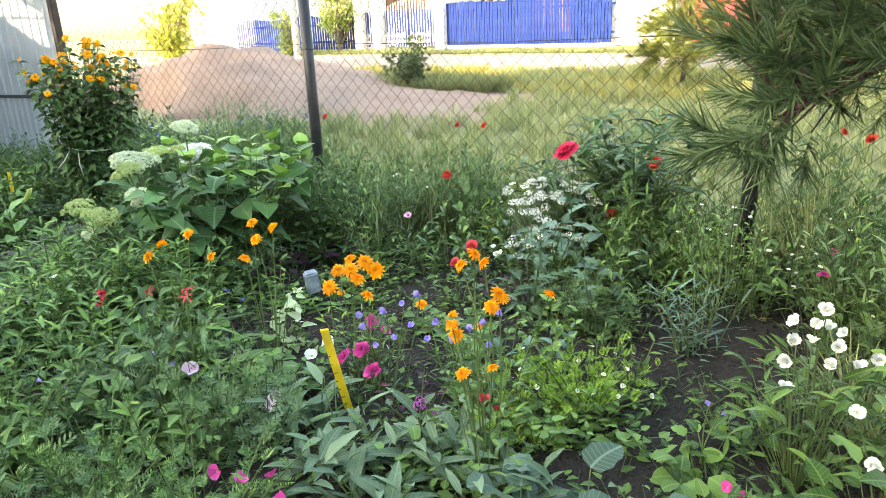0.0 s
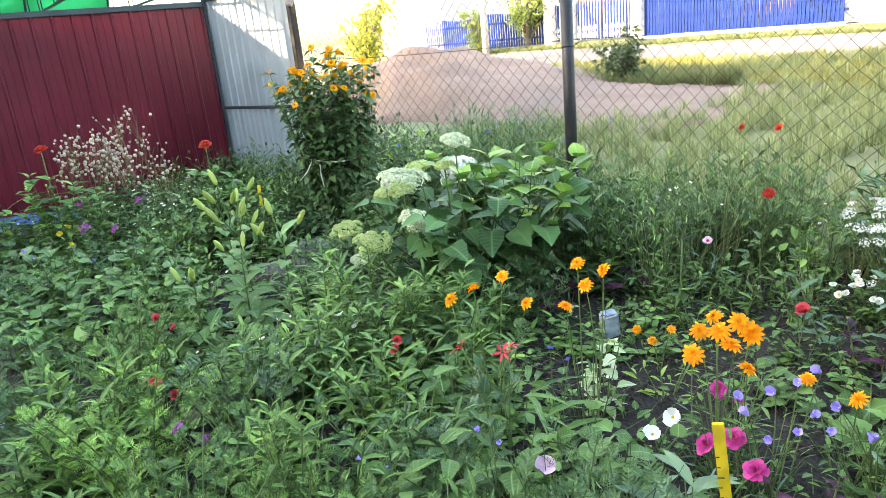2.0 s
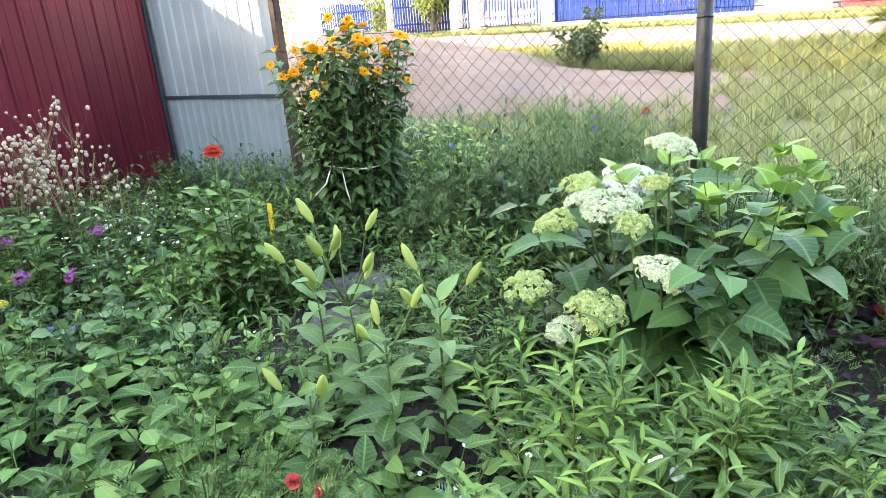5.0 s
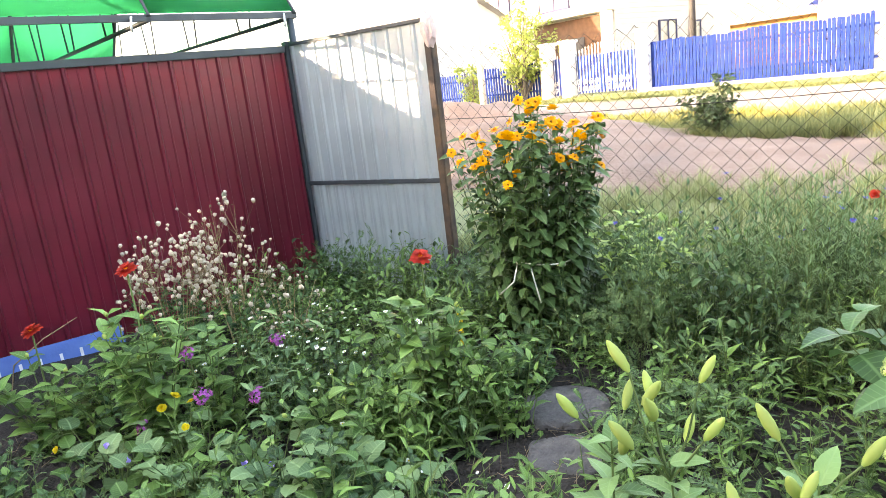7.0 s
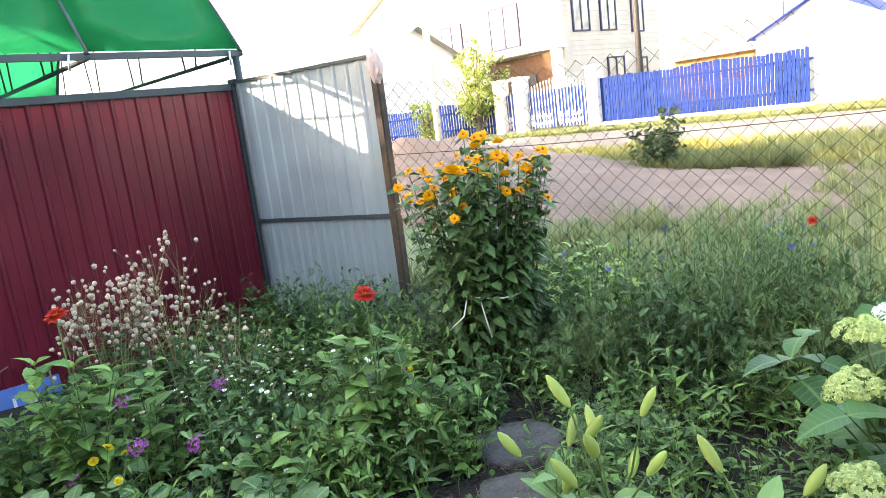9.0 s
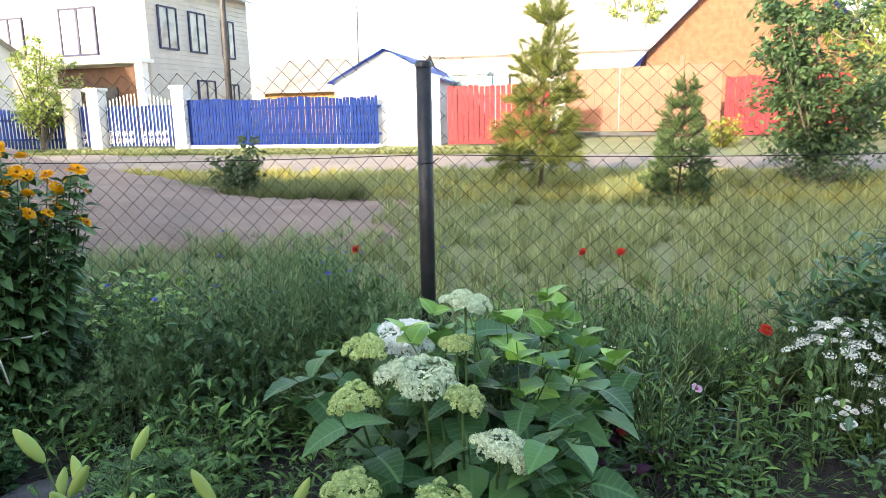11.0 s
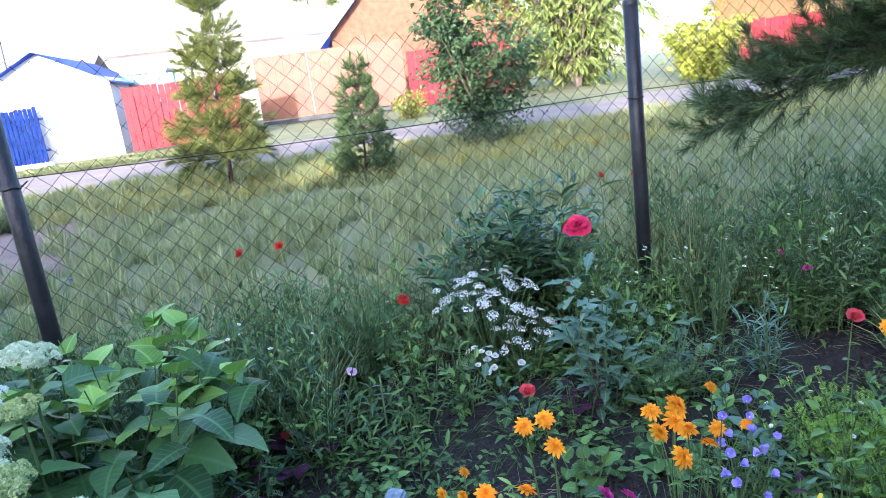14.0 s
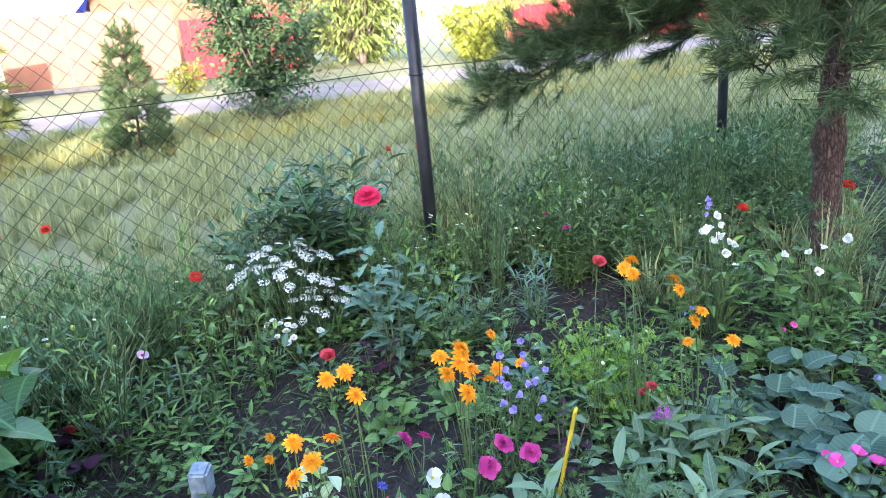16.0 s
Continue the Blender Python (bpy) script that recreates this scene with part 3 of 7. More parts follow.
def plain_house(name, label, u, s, w, dep, e, r, wall, roof, turn=0.0, z=0.8):
    m = Matrix.Translation(W(u, s, z)) @ pose(0, 0, 0, 0, 0, ALONG + turn)
    ob = thing(name, label, "house", m)
    bm = bmesh.new()
    sec = [(0, -1), (dep, -1), (dep, e), (dep / 2, r), (0, e)]
    f0 = [bm.verts.new((0, y, zz)) for y, zz in sec]
    f1 = [bm.verts.new((w, y, zz)) for y, zz in sec]
    bm.faces.new(f0[::-1])
    bm.faces.new(f1)
    for k in range(5):
        bm.faces.new((f0[k], f0[(k + 1) % 5], f1[(k + 1) % 5], f1[k]))
    part("wall", bm, wall, ob)
    for y0, y1 in ((-0.5, dep / 2), (dep + 0.5, dep / 2)):
        bm = bmesh.new()
        zz = e - 0.5 * (r - e) / (dep / 2)
        bm.faces.new([bm.verts.new(v) for v in ((-0.4, y0, zz), (w + 0.4, y0, zz), (w + 0.4, y1, r + 0.06), (-0.4, y1, r + 0.06))])
        bmesh.ops.solidify(bm, geom=bm.faces[:], thickness=0.1)
        part("roof", bm, roof, ob)
    return ob


plain_house("barn", "long whitewashed barn with a pale roof", -7.0, 27, 14, 9, 3.6, 7.0, WHITEWALL, WHITEWALL)
plain_house("shed", "low ochre boarded shed with a pale roof", -12.6, 22, 5.8, 5, 1.9, 3.1, OCHRE, ROOFGREY)
plain_house("log_house", "brown log house with a blue roof", 9.0, 22, 8, 7, 2.7, 6.2, LOG, ROOFBLUE, 90)
plain_house("shed", "small grey-roofed outbuilding behind the gate", -26.6, 14.5, 5.0, 4.5, 3.4, 4.5, WHITEWALL, ROOFGREY)
plain_house("far_house", "pale house behind the street", -36, 26, 9, 7, 2.8, 5.4, PLASTER, ROOFGREY)
plain_house("far_house", "ochre house at the end of the street", 22, 24, 9, 7, 2.8, 5.4, OCHRE, ROOFGREY)
# ---------- plant geometry ----------
class Geo:
    """Vertices, quads and triangles, gathered as arrays."""

    def __init__(self):
        self.v, self.q, self.t, self.qm, self.tm, self.uv, self.n = [], [], [], [], [], [], 0

    def add(self, v, q=(), t=(), mat=0, uv=None):
        v = np.asarray(v, float).reshape(-1, 3)
        self.uv.append(np.zeros((len(v), 3)) if uv is None else uv)
        q, t = np.asarray(q, int).reshape(-1, 4), np.asarray(t, int).reshape(-1, 3)
        self.v.append(v)
        self.q.append(q + self.n)
        self.t.append(t + self.n)
        self.qm.append(np.full(len(q), mat))
        self.tm.append(np.full(len(t), mat))
        self.n += len(v)
        return self

    def arrays(self):
        cat = lambda a, w: np.concatenate(a) if a else np.zeros((0, w), int)
        return np.concatenate(self.v), cat(self.q, 4), cat(self.t, 3), np.concatenate(self.qm), np.concatenate(self.tm), np.concatenate(self.uv)

    def merge(self, other, m, mat=None):
        v, q, t, qm, tm, uv = other
        self.uv.append(uv)
        a = np.array(m)
        self.v.append(v @ a[:3, :3].T + a[:3, 3])
        self.q.append(q + self.n)
        self.t.append(t + self.n)
        self.qm.append(qm)
        self.tm.append(tm)
        self.n += len(v)

    def mesh(self, name, mats):
        v, q, t, qm, tm, uv = self.arrays()
        me = bpy.data.meshes.new(name)
        me.vertices.add(len(v))
        me.vertices.foreach_set("co", v.ravel())
        me.loops.add(4 * len(q) + 3 * len(t))
        me.loops.foreach_set("vertex_index", np.r_[q.ravel(), t.ravel()].astype(np.int32))
        me.polygons.add(len(q) + len(t))
        me.polygons.foreach_set("loop_start", np.r_[np.arange(len(q)) * 4, 4 * len(q) + np.arange(len(t)) * 3].astype(np.int32))
        me.polygons.foreach_set("material_index", np.r_[qm, tm].astype(np.int32))
        me.polygons.foreach_set("use_smooth", np.ones(len(q) + len(t), bool))
        for m in mats if isinstance(mats, (list, tuple)) else [mats]:
            me.materials.append(m)
        me.attributes.new("leaf", "FLOAT_VECTOR", "POINT").data.foreach_set("vector", uv.ravel())
        me.update(calc_edges=True)
        me.validate()
        return me


def unit(a):
    return a / np.maximum(np.linalg.norm(a, axis=-1, keepdims=True), 1e-9)


def leaf_shape(width, halves, ys, fold=0.12, droop=0.3, wave=0.0):
    """A leaf of length 1 along +y: half widths at the given places, folded along its rib, drooping to the tip."""
    v, q, t = [(0, 0, 0)], [], []
    for k, (y, hw) in enumerate(zip(ys, halves)):
        z = -droop * y * y
        w = hw * width
        lift = fold * w * 2 + (wave * (1 if k % 2 else -1)) * w
        v += [(-w, y, z + lift), (0, y, z), (w, y, z + lift)]
    v.append((0, 1, -droop))
    t += [(0, 2, 1), (0, 3, 2)]
    m = len(ys)
    for k in range(m - 1):
        a = 1 + 3 * k
        q += [(a, a + 1, a + 4, a + 3), (a + 1, a + 2, a + 5, a + 4)]
    a = 1 + 3 * (m - 1)
    t += [(a, a + 1, len(v) - 1), (a + 1, a + 2, len(v) - 1)]
    return np.array(v, float), np.array(q, int).reshape(-1, 4), np.array(t, int)


OVATE = leaf_shape(0.62, (0.42, 0.5, 0.3), (0.18, 0.42, 0.75), 0.15, 0.35, 0.06)
HEART = leaf_shape(0.85, (0.36, 0.5, 0.45, 0.22), (0.06, 0.25, 0.55, 0.82), 0.10, 0.45, 0.05)
LANCE = leaf_shape(0.26, (0.35, 0.5, 0.35), (0.2, 0.45, 0.75), 0.2, 0.35)
STRAP = leaf_shape(0.12, (0.45, 0.5, 0.35), (0.15, 0.5, 0.8), 0.25, 0.6)
BROAD = leaf_shape(0.5, (0.35, 0.5, 0.42, 0.2), (0.15, 0.4, 0.65, 0.87), 0.12, 0.5, 0.08)
LOBED = leaf_shape(0.5, (0.22, 0.5, 0.28, 0.48, 0.24, 0.32, 0.1), (0.12, 0.24, 0.36, 0.5, 0.62, 0.75, 0.88), 0.1, 0.5, 0.12)
CRINKLE = leaf_shape(0.95, (0.36, 0.5, 0.54, 0.52, 0.44, 0.28), (0.05, 0.2, 0.38, 0.56, 0.74, 0.9), 0.08, 0.5, 0.09)
ROUND = leaf_shape(1.0, (0.42, 0.55, 0.45), (0.1, 0.45, 0.8), 0.12, 0.15, 0.12)


def divided_leaf(pairs=6, span=0.34, slim=0.045):
    """A feathery leaf of length 1 along +y: pairs of slim lobes on a thin rib, drooping to the tip."""
    v, q = [], []

    def lobe(a, b, w):
        a, b = np.array(a, float), np.array(b, float)
        sd = np.array([-(b - a)[1], (b - a)[0], 0.0])
        sd = sd / np.linalg.norm(sd) * w
        m = a * 0.45 + b * 0.55
        n = len(v)
        v.extend([a, m - sd, b, m + sd])
        q.append((n, n + 1, n + 2, n + 3))

    drop = lambda y: -0.3 * y * y
    for k in range(pairs):
        y = 0.18 + 0.72 * k / pairs
        ln = span * (1 - 0.65 * abs(k / pairs - 0.3))
        for sgn in (-1, 1):
            lobe((0, y, drop(y)), (sgn * ln, y + ln * 0.75, drop(y) + 0.05), slim)
    lobe((0, 0, 0), (0, 0.6, drop(0.6)), 0.012)
    lobe((0, 0.55, drop(0.55)), (0, 1, drop(1)), 0.03)
    return np.array(v), np.array(q), np.zeros((0, 3), int)


FERNY = divided_leaf()
FERNYLOW = divided_leaf(4, 0.4, 0.06)
PETAL = leaf_shape(0.45, (0.3, 0.5, 0.42), (0.2, 0.6, 0.88), 0.08, 0.12)
WIDEPETAL = leaf_shape(1.05, (0.25, 0.5, 0.42), (0.2, 0.6, 0.9), 0.06, -0.1, 0.08)


def spread_out(geo, shape, pos, way, up, size, mat=0, wide=None):
    """Lays a shape at many places: y along way, z near up, scaled by size."""
    v, q, t = shape
    pos, way, up = np.asarray(pos, float), unit(np.asarray(way, float)), np.asarray(up, float)
    side = unit(np.cross(way, up))
    nor = np.cross(side, way)
    size = np.asarray(size, float).reshape(-1, 1, 1)
    sx = size if wide is None else size * np.asarray(wide, float).reshape(-1, 1, 1)
    out = pos[:, None] + v[None, :, 0:1] * side[:, None] * sx + v[None, :, 1:2] * way[:, None] * size + v[None, :, 2:3] * nor[:, None] * size
    k = len(v)
    off = np.arange(len(pos)) * k
    flat = np.stack([v[:, 0] / max(np.abs(v[:, 0]).max(), 1e-6), v[:, 1], np.ones(k)], 1)
    geo.add(out.reshape(-1, 3), (q[None] + off[:, None, None]).reshape(-1, 4) if len(q) else (), (t[None] + off[:, None, None]).reshape(-1, 3) if len(t) else (), mat, np.tile(flat, (len(pos), 1)))


def stalk(geo, pts, r0, r1, n=5, mat=0):
    pts = np.asarray(pts, float)
    m = len(pts)
    ax = unit(np.gradient(pts, axis=0))
    ref = np.where(np.abs(ax[:, 2:3]) < 0.9, np.array([[0, 0, 1.0]]), np.array([[1.0, 0, 0]]))
    sd = unit(np.cross(ax, ref))
    up = np.cross(sd, ax)
    r = np.linspace(r0, r1, m)[:, None, None]
    a = np.arange(n) * math.tau / n
    ring = pts[:, None] + (np.cos(a)[None, :, None] * sd[:, None] + np.sin(a)[None, :, None] * up[:, None]) * r
    q = [(i * n + k, i * n + (k + 1) % n, (i + 1) * n + (k + 1) % n, (i + 1) * n + k) for i in range(m - 1) for k in range(n)]
    geo.add(ring.reshape(-1, 3), q, (), mat)


def bend(base, az, reach, height, n=7, power=1.7):
    t = np.linspace(0, 1, n)
    return np.stack([base[0] + math.cos(az) * reach * t**power, base[1] + math.sin(az) * reach * t**power, base[2] + height * t], 1)


def herb(rng, stems, height, reach, shape, size, gap, lift=0.5, start=0.1, root=0.06, thick=0.004, top=0.5, pairs=False, power=1.7, sides=5, segs=8):
    """Leafy stems from one root. Returns stem geometry, leaf geometry and the stem tips with their directions."""
    gs, gl, tips = Geo(), Geo(), []
    for k in range(stems):
        az = rng.uniform(0, math.tau)
        f = math.sqrt(rng.uniform(0.02, 1))
        h = height * rng.uniform(0.75, 1.0) * (1 - 0.15 * f)
        base = (root * math.cos(az) * f, root * math.sin(az) * f, -0.03)
        pts = bend(base, az + rng.uniform(-0.4, 0.4), reach * f, h, segs, power)
        stalk(gs, pts, thick, thick * 0.45, sides)
        n = max(2, int(h * (1 - start) / gap))
        t = np.linspace(start, 1.0, n) + rng.uniform(-0.5, 0.5, n) * 0.6 / n
        t = np.clip(t, 0, 1)
        pos = np.stack([np.interp(t, np.linspace(0, 1, segs), pts[:, c]) for c in range(3)], 1)
        ph = np.arange(n) * (1.5708 if pairs else 2.39996) + rng.uniform(0, 6)
        if pairs:
            pos, ph, t = np.repeat(pos, 2, 0), np.stack([ph, ph + math.pi], 1).ravel(), np.repeat(t, 2)
        el = lift + rng.uniform(-0.25, 0.3, len(t)) + 0.35 * t
        way = np.stack([np.cos(ph) * np.cos(el), np.sin(ph) * np.cos(el), np.sin(el)], 1)
        up = np.stack([-np.cos(ph) * np.sin(el), -np.sin(ph) * np.sin(el), np.cos(el)], 1) + rng.normal(0, 0.25, (len(t), 3))
        sz = size * (1 - (1 - top) * t) * rng.uniform(0.7, 1.15, len(t))
        spread_out(gl, shape, pos, way, up, sz, 0)
        tips.append((pts[-1], unit(pts[-1] - pts[-2])))
    return gs, gl, tips


def daisy(petals, r, shape=PETAL, rows=1, rise_=0.25, heart=0.28, heart_h=0.12, mats=(0, 1)):
    """A flower head: rings of petals round a domed heart. Opens along +z."""
    g = Geo()
    for k in range(rows):
        n = petals
        a = np.arange(n) * math.tau / n + k * math.pi / n + np.sin(np.arange(n) * 7.3 + k) * 0.08
        el = rise_ + 0.45 * k + 0.12 * np.sin(np.arange(n) * 5.1 + k)
        way = np.stack([np.cos(a) * np.cos(el), np.sin(a) * np.cos(el), np.sin(el)], 1)
        up = np.stack([-np.cos(a) * np.sin(el), -np.sin(a) * np.sin(el), np.cos(el)], 1)
        sz = r * (1 - 0.22 * k) * (1 + 0.1 * np.sin(np.arange(n) * 3.7))
        spread_out(g, shape, way * r * 0.08 + np.array([0, 0, 0.02 * r * k]), way, up, sz, mats[0])
    if heart:
        m, n = 4, 8
        v = [(heart * r * math.cos(p) * math.cos(a), heart * r * math.cos(p) * math.sin(a), heart_h * r + heart_h * r * 1.5 * math.sin(p)) for p in np.linspace(-0.2, 1.35, m) for a in np.arange(n) * math.tau / n]
        q = [(i * n + k, i * n + (k + 1) % n, (i + 1) * n + (k + 1) % n, (i + 1) * n + k) for i in range(m - 1) for k in range(n)]
        g.add(v, q, [((m - 1) * n, (m - 1) * n + k, (m - 1) * n + k + 1) for k in range(1, n - 1)], mats[1])
    return g


def spindle(length, r, n=8, belly=0.45):
    """A closed bud along +z."""
    g = Geo()
    prof = [(0.25, 0.0), (0.75, 0.15), (1.0, belly), (0.85, 0.72), (0.4, 0.93), (0.05, 1.0)]
    v = [(r * a * (1 + 0.12 * math.cos(3 * b)) * math.cos(b), r * a * (1 + 0.12 * math.cos(3 * b)) * math.sin(b), z * length) for a, z in prof for b in np.arange(n) * math.tau / n]
    m = len(prof)
    q = [(i * n + k, i * n + (k + 1) % n, (i + 1) * n + (k + 1) % n, (i + 1) * n + k) for i in range(m - 1) for k in range(n)]
    g.add(v, q)
    return g


def dome_head(rng, r, h, florets, fsize, cup=1.0):
    """A cluster of small four-petalled florets over a dome."""
    g = Geo()
    u, a = np.sqrt(rng.uniform(0, 1, florets)), rng.uniform(0, math.tau, florets)
    th = u * 1.35 * cup
    lump = 1 + 0.10 * np.sin(3 * a + 1) + 0.06 * np.sin(7 * a)
    nor = np.stack([np.sin(th) * np.cos(a), np.sin(th) * np.sin(a), np.cos(th)], 1)
    pos = nor * np.array([r, r, h]) * lump[:, None] * rng.uniform(0.9, 1.04, (florets, 1))
    pet = (np.array([(0, 0, 0), (0.35, 0.3, 0.06), (0, 1, 0.1), (-0.35, 0.3, 0.06)], float), np.array([(0, 1, 2, 3)]), np.zeros((0, 3), int))
    base = rng.uniform(0, 1.57, florets)
    e1 = unit(np.cross(nor, np.array([0.3, 0.2, 1.0])))
    e2 = np.cross(nor, e1)
    for k in range(4):
        b = base + k * math.pi / 2
        way = np.cos(b)[:, None] * e1 + np.sin(b)[:, None] * e2 + 0.25 * nor
        spread_out(g, pet, pos, way, nor, fsize * rng.uniform(0.8, 1.2, florets))
    return g


# ---------- plant materials ----------
GREEN = leafy_mat("leaf_green", (0.022, 0.062, 0.016), (0.15, 0.27, 0.06))
FRESH = leafy_mat("leaf_fresh", (0.09, 0.2, 0.035), (0.24, 0.4, 0.08))
LIME = leafy_mat("leaf_lime", (0.20, 0.33, 0.05), (0.30, 0.42, 0.09))
DEEP = leafy_mat("leaf_deep", (0.014, 0.042, 0.016), (0.08, 0.165, 0.055))
BLUEGREEN = leafy_mat("leaf_bluegreen", (0.092, 0.184, 0.1265), (0.1725, 0.2875, 0.207), 0.45)
SAGE = leafy_mat("leaf_sage", (0.085, 0.15, 0.085), (0.18, 0.27, 0.155), 0.6)
GREYGRASS = leafy_mat("grass_grey", (0.17, 0.205, 0.085), (0.36, 0.385, 0.18), 0.7)
# dry grass, its yellow strengthened to carry the look of low sun
SUNNYDRYGRASS = leafy_mat("grass_dry_sunlit", (0.29, 0.26, 0.07), (0.46, 0.41, 0.12), 0.7)
MOUNDGRASS = leafy_mat("mound_grass", (0.1, 0.13, 0.05), (0.24, 0.26, 0.11), 0.7)
PURPLELEAF = leafy_mat("leaf_purple", (0.03, 0.008, 0.02), (0.075, 0.02, 0.045))
STEM = leafy_mat("stem_green", (0.07, 0.12, 0.04), (0.12, 0.17, 0.06), 0.6, 0.1)
DRYSTEM = leafy_mat("stem_dry", (0.22, 0.16, 0.09), (0.34, 0.26, 0.16), 0.8, 0.1)


def petal_mat(name, a, b):
    return leafy_mat(name, a, b, 0.55, 0.3, 60.0, 0.12)


ORANGE = petal_mat("petal_orange", (0.84, 0.3, 0.005), (0.93, 0.42, 0.01))
GOLD = petal_mat("petal_gold", (0.75, 0.38, 0.008), (0.85, 0.48, 0.02))
YELLOW = petal_mat("petal_yellow", (0.578, 0.442, 0.0136), (0.646, 0.51, 0.0272))
SCARLET = petal_mat("petal_scarlet", (0.4216, 0.0204, 0.0136), (0.544, 0.0476, 0.0204))
CORAL = petal_mat("petal_coral", (0.51, 0.0408, 0.0612), (0.578, 0.0816, 0.0952))
CRIMSON = petal_mat("petal_crimson", (0.5, 0.018, 0.07), (0.7, 0.045, 0.13))
PINK = petal_mat("petal_pink", (0.6, 0.045, 0.28), (0.72, 0.1, 0.36))
PALEPINK = petal_mat("petal_palepink", (0.578, 0.357, 0.527), (0.663, 0.4675, 0.595))
VIOLET = petal_mat("petal_violet", (0.28, 0.22, 0.60), (0.42, 0.34, 0.74))
MAUVE = petal_mat("petal_mauve", (0.28, 0.06, 0.26), (0.42, 0.12, 0.36))
CORNBLUE = petal_mat("petal_cornblue", (0.05, 0.06, 0.30), (0.10, 0.12, 0.42))
WHITE = petal_mat("petal_white", (0.7, 0.72, 0.66), (0.82, 0.83, 0.79))
CREAM = petal_mat("petal_cream", (0.4, 0.5, 0.18), (0.56, 0.64, 0.3))
GREENWHITE = petal_mat("petal_greenwhite", (0.58, 0.66, 0.42), (0.76, 0.82, 0.6))
BUDGREEN = petal_mat("bud_green", (0.30, 0.42, 0.10), (0.45, 0.52, 0.16))
HEARTDARK = petal_mat("flower_heart", (0.22, 0.085, 0.008), (0.36, 0.15, 0.015))


def bark_mat():
    """Scaly bark: long plates parted by dark cracks."""
    m, ns, ls, bs = nodes_of("pine_bark")
    tc, mp = ns.new("ShaderNodeTexCoord"), ns.new("ShaderNodeMapping")
    mp.inputs["Scale"].default_value = (1, 1, 0.3)
    ls.new(tc.outputs["Object"], mp.inputs[0])
    warp = ns.new("ShaderNodeTexNoise")
    warp.inputs["Scale"].default_value, warp.inputs["Detail"].default_value = 14, 4
    ls.new(mp.outputs[0], warp.inputs["Vector"])
    add = ns.new("ShaderNodeVectorMath")
    add.operation = "MULTIPLY_ADD"
    add.inputs[1].default_value = (0.05, 0.05, 0.05)
    ls.new(warp.outputs["Color"], add.inputs[0])
    ls.new(mp.outputs[0], add.inputs[2])
    cell = ns.new("ShaderNodeTexVoronoi")
    cell.feature = "DISTANCE_TO_EDGE"
    cell.inputs["Scale"].default_value = 68
    ls.new(add.outputs[0], cell.inputs["Vector"])
    mr = ns.new("ShaderNodeMapRange")
    mr.inputs[1].default_value, mr.inputs[2].default_value = -0.05, 0.3
    ls.new(cell.outputs["Distance"], mr.inputs[0])
    tone = mixed(ns, ls, (0.10, 0.056, 0.043), (0.22, 0.132, 0.1), noisy(ns, ls, 22, 6.0, 0.3, 0.7, "Object", (1, 1, 0.4)))
    col = mixed(ns, ls, (0.045, 0.027, 0.021), tone, mr.outputs[0])
    ls.new(col, bs.inputs["Base Color"])
    bs.inputs["Roughness"].default_value = 0.95
    bp = ns.new("ShaderNodeBump")
    bp.inputs["Strength"].default_value, bp.inputs["Distance"].default_value = 1.0, 0.012
    ls.new(mr.outputs[0], bp.inputs["Height"])
    ls.new(bp.outputs[0], bs.inputs["Normal"])
    return m


BARK = bark_mat()
NEEDLE = leafy_mat("pine_needles", (0.042, 0.08, 0.03), (0.125, 0.175, 0.07), 0.5, 0.15)

FLOWER = {}
SPIKYPETAL = leaf_shape(0.36, (0.36, 0.5, 0.4), (0.2, 0.55, 0.82), 0.2, 0.3, 0.3)
PETALB = leaf_shape(0.7, (0.28, 0.5, 0.46), (0.2, 0.6, 0.86), 0.16, -0.15, 0.25)
ORGOLD = petal_mat("petal_orange_gold", (0.78, 0.33, 0.004), (0.86, 0.45, 0.007))


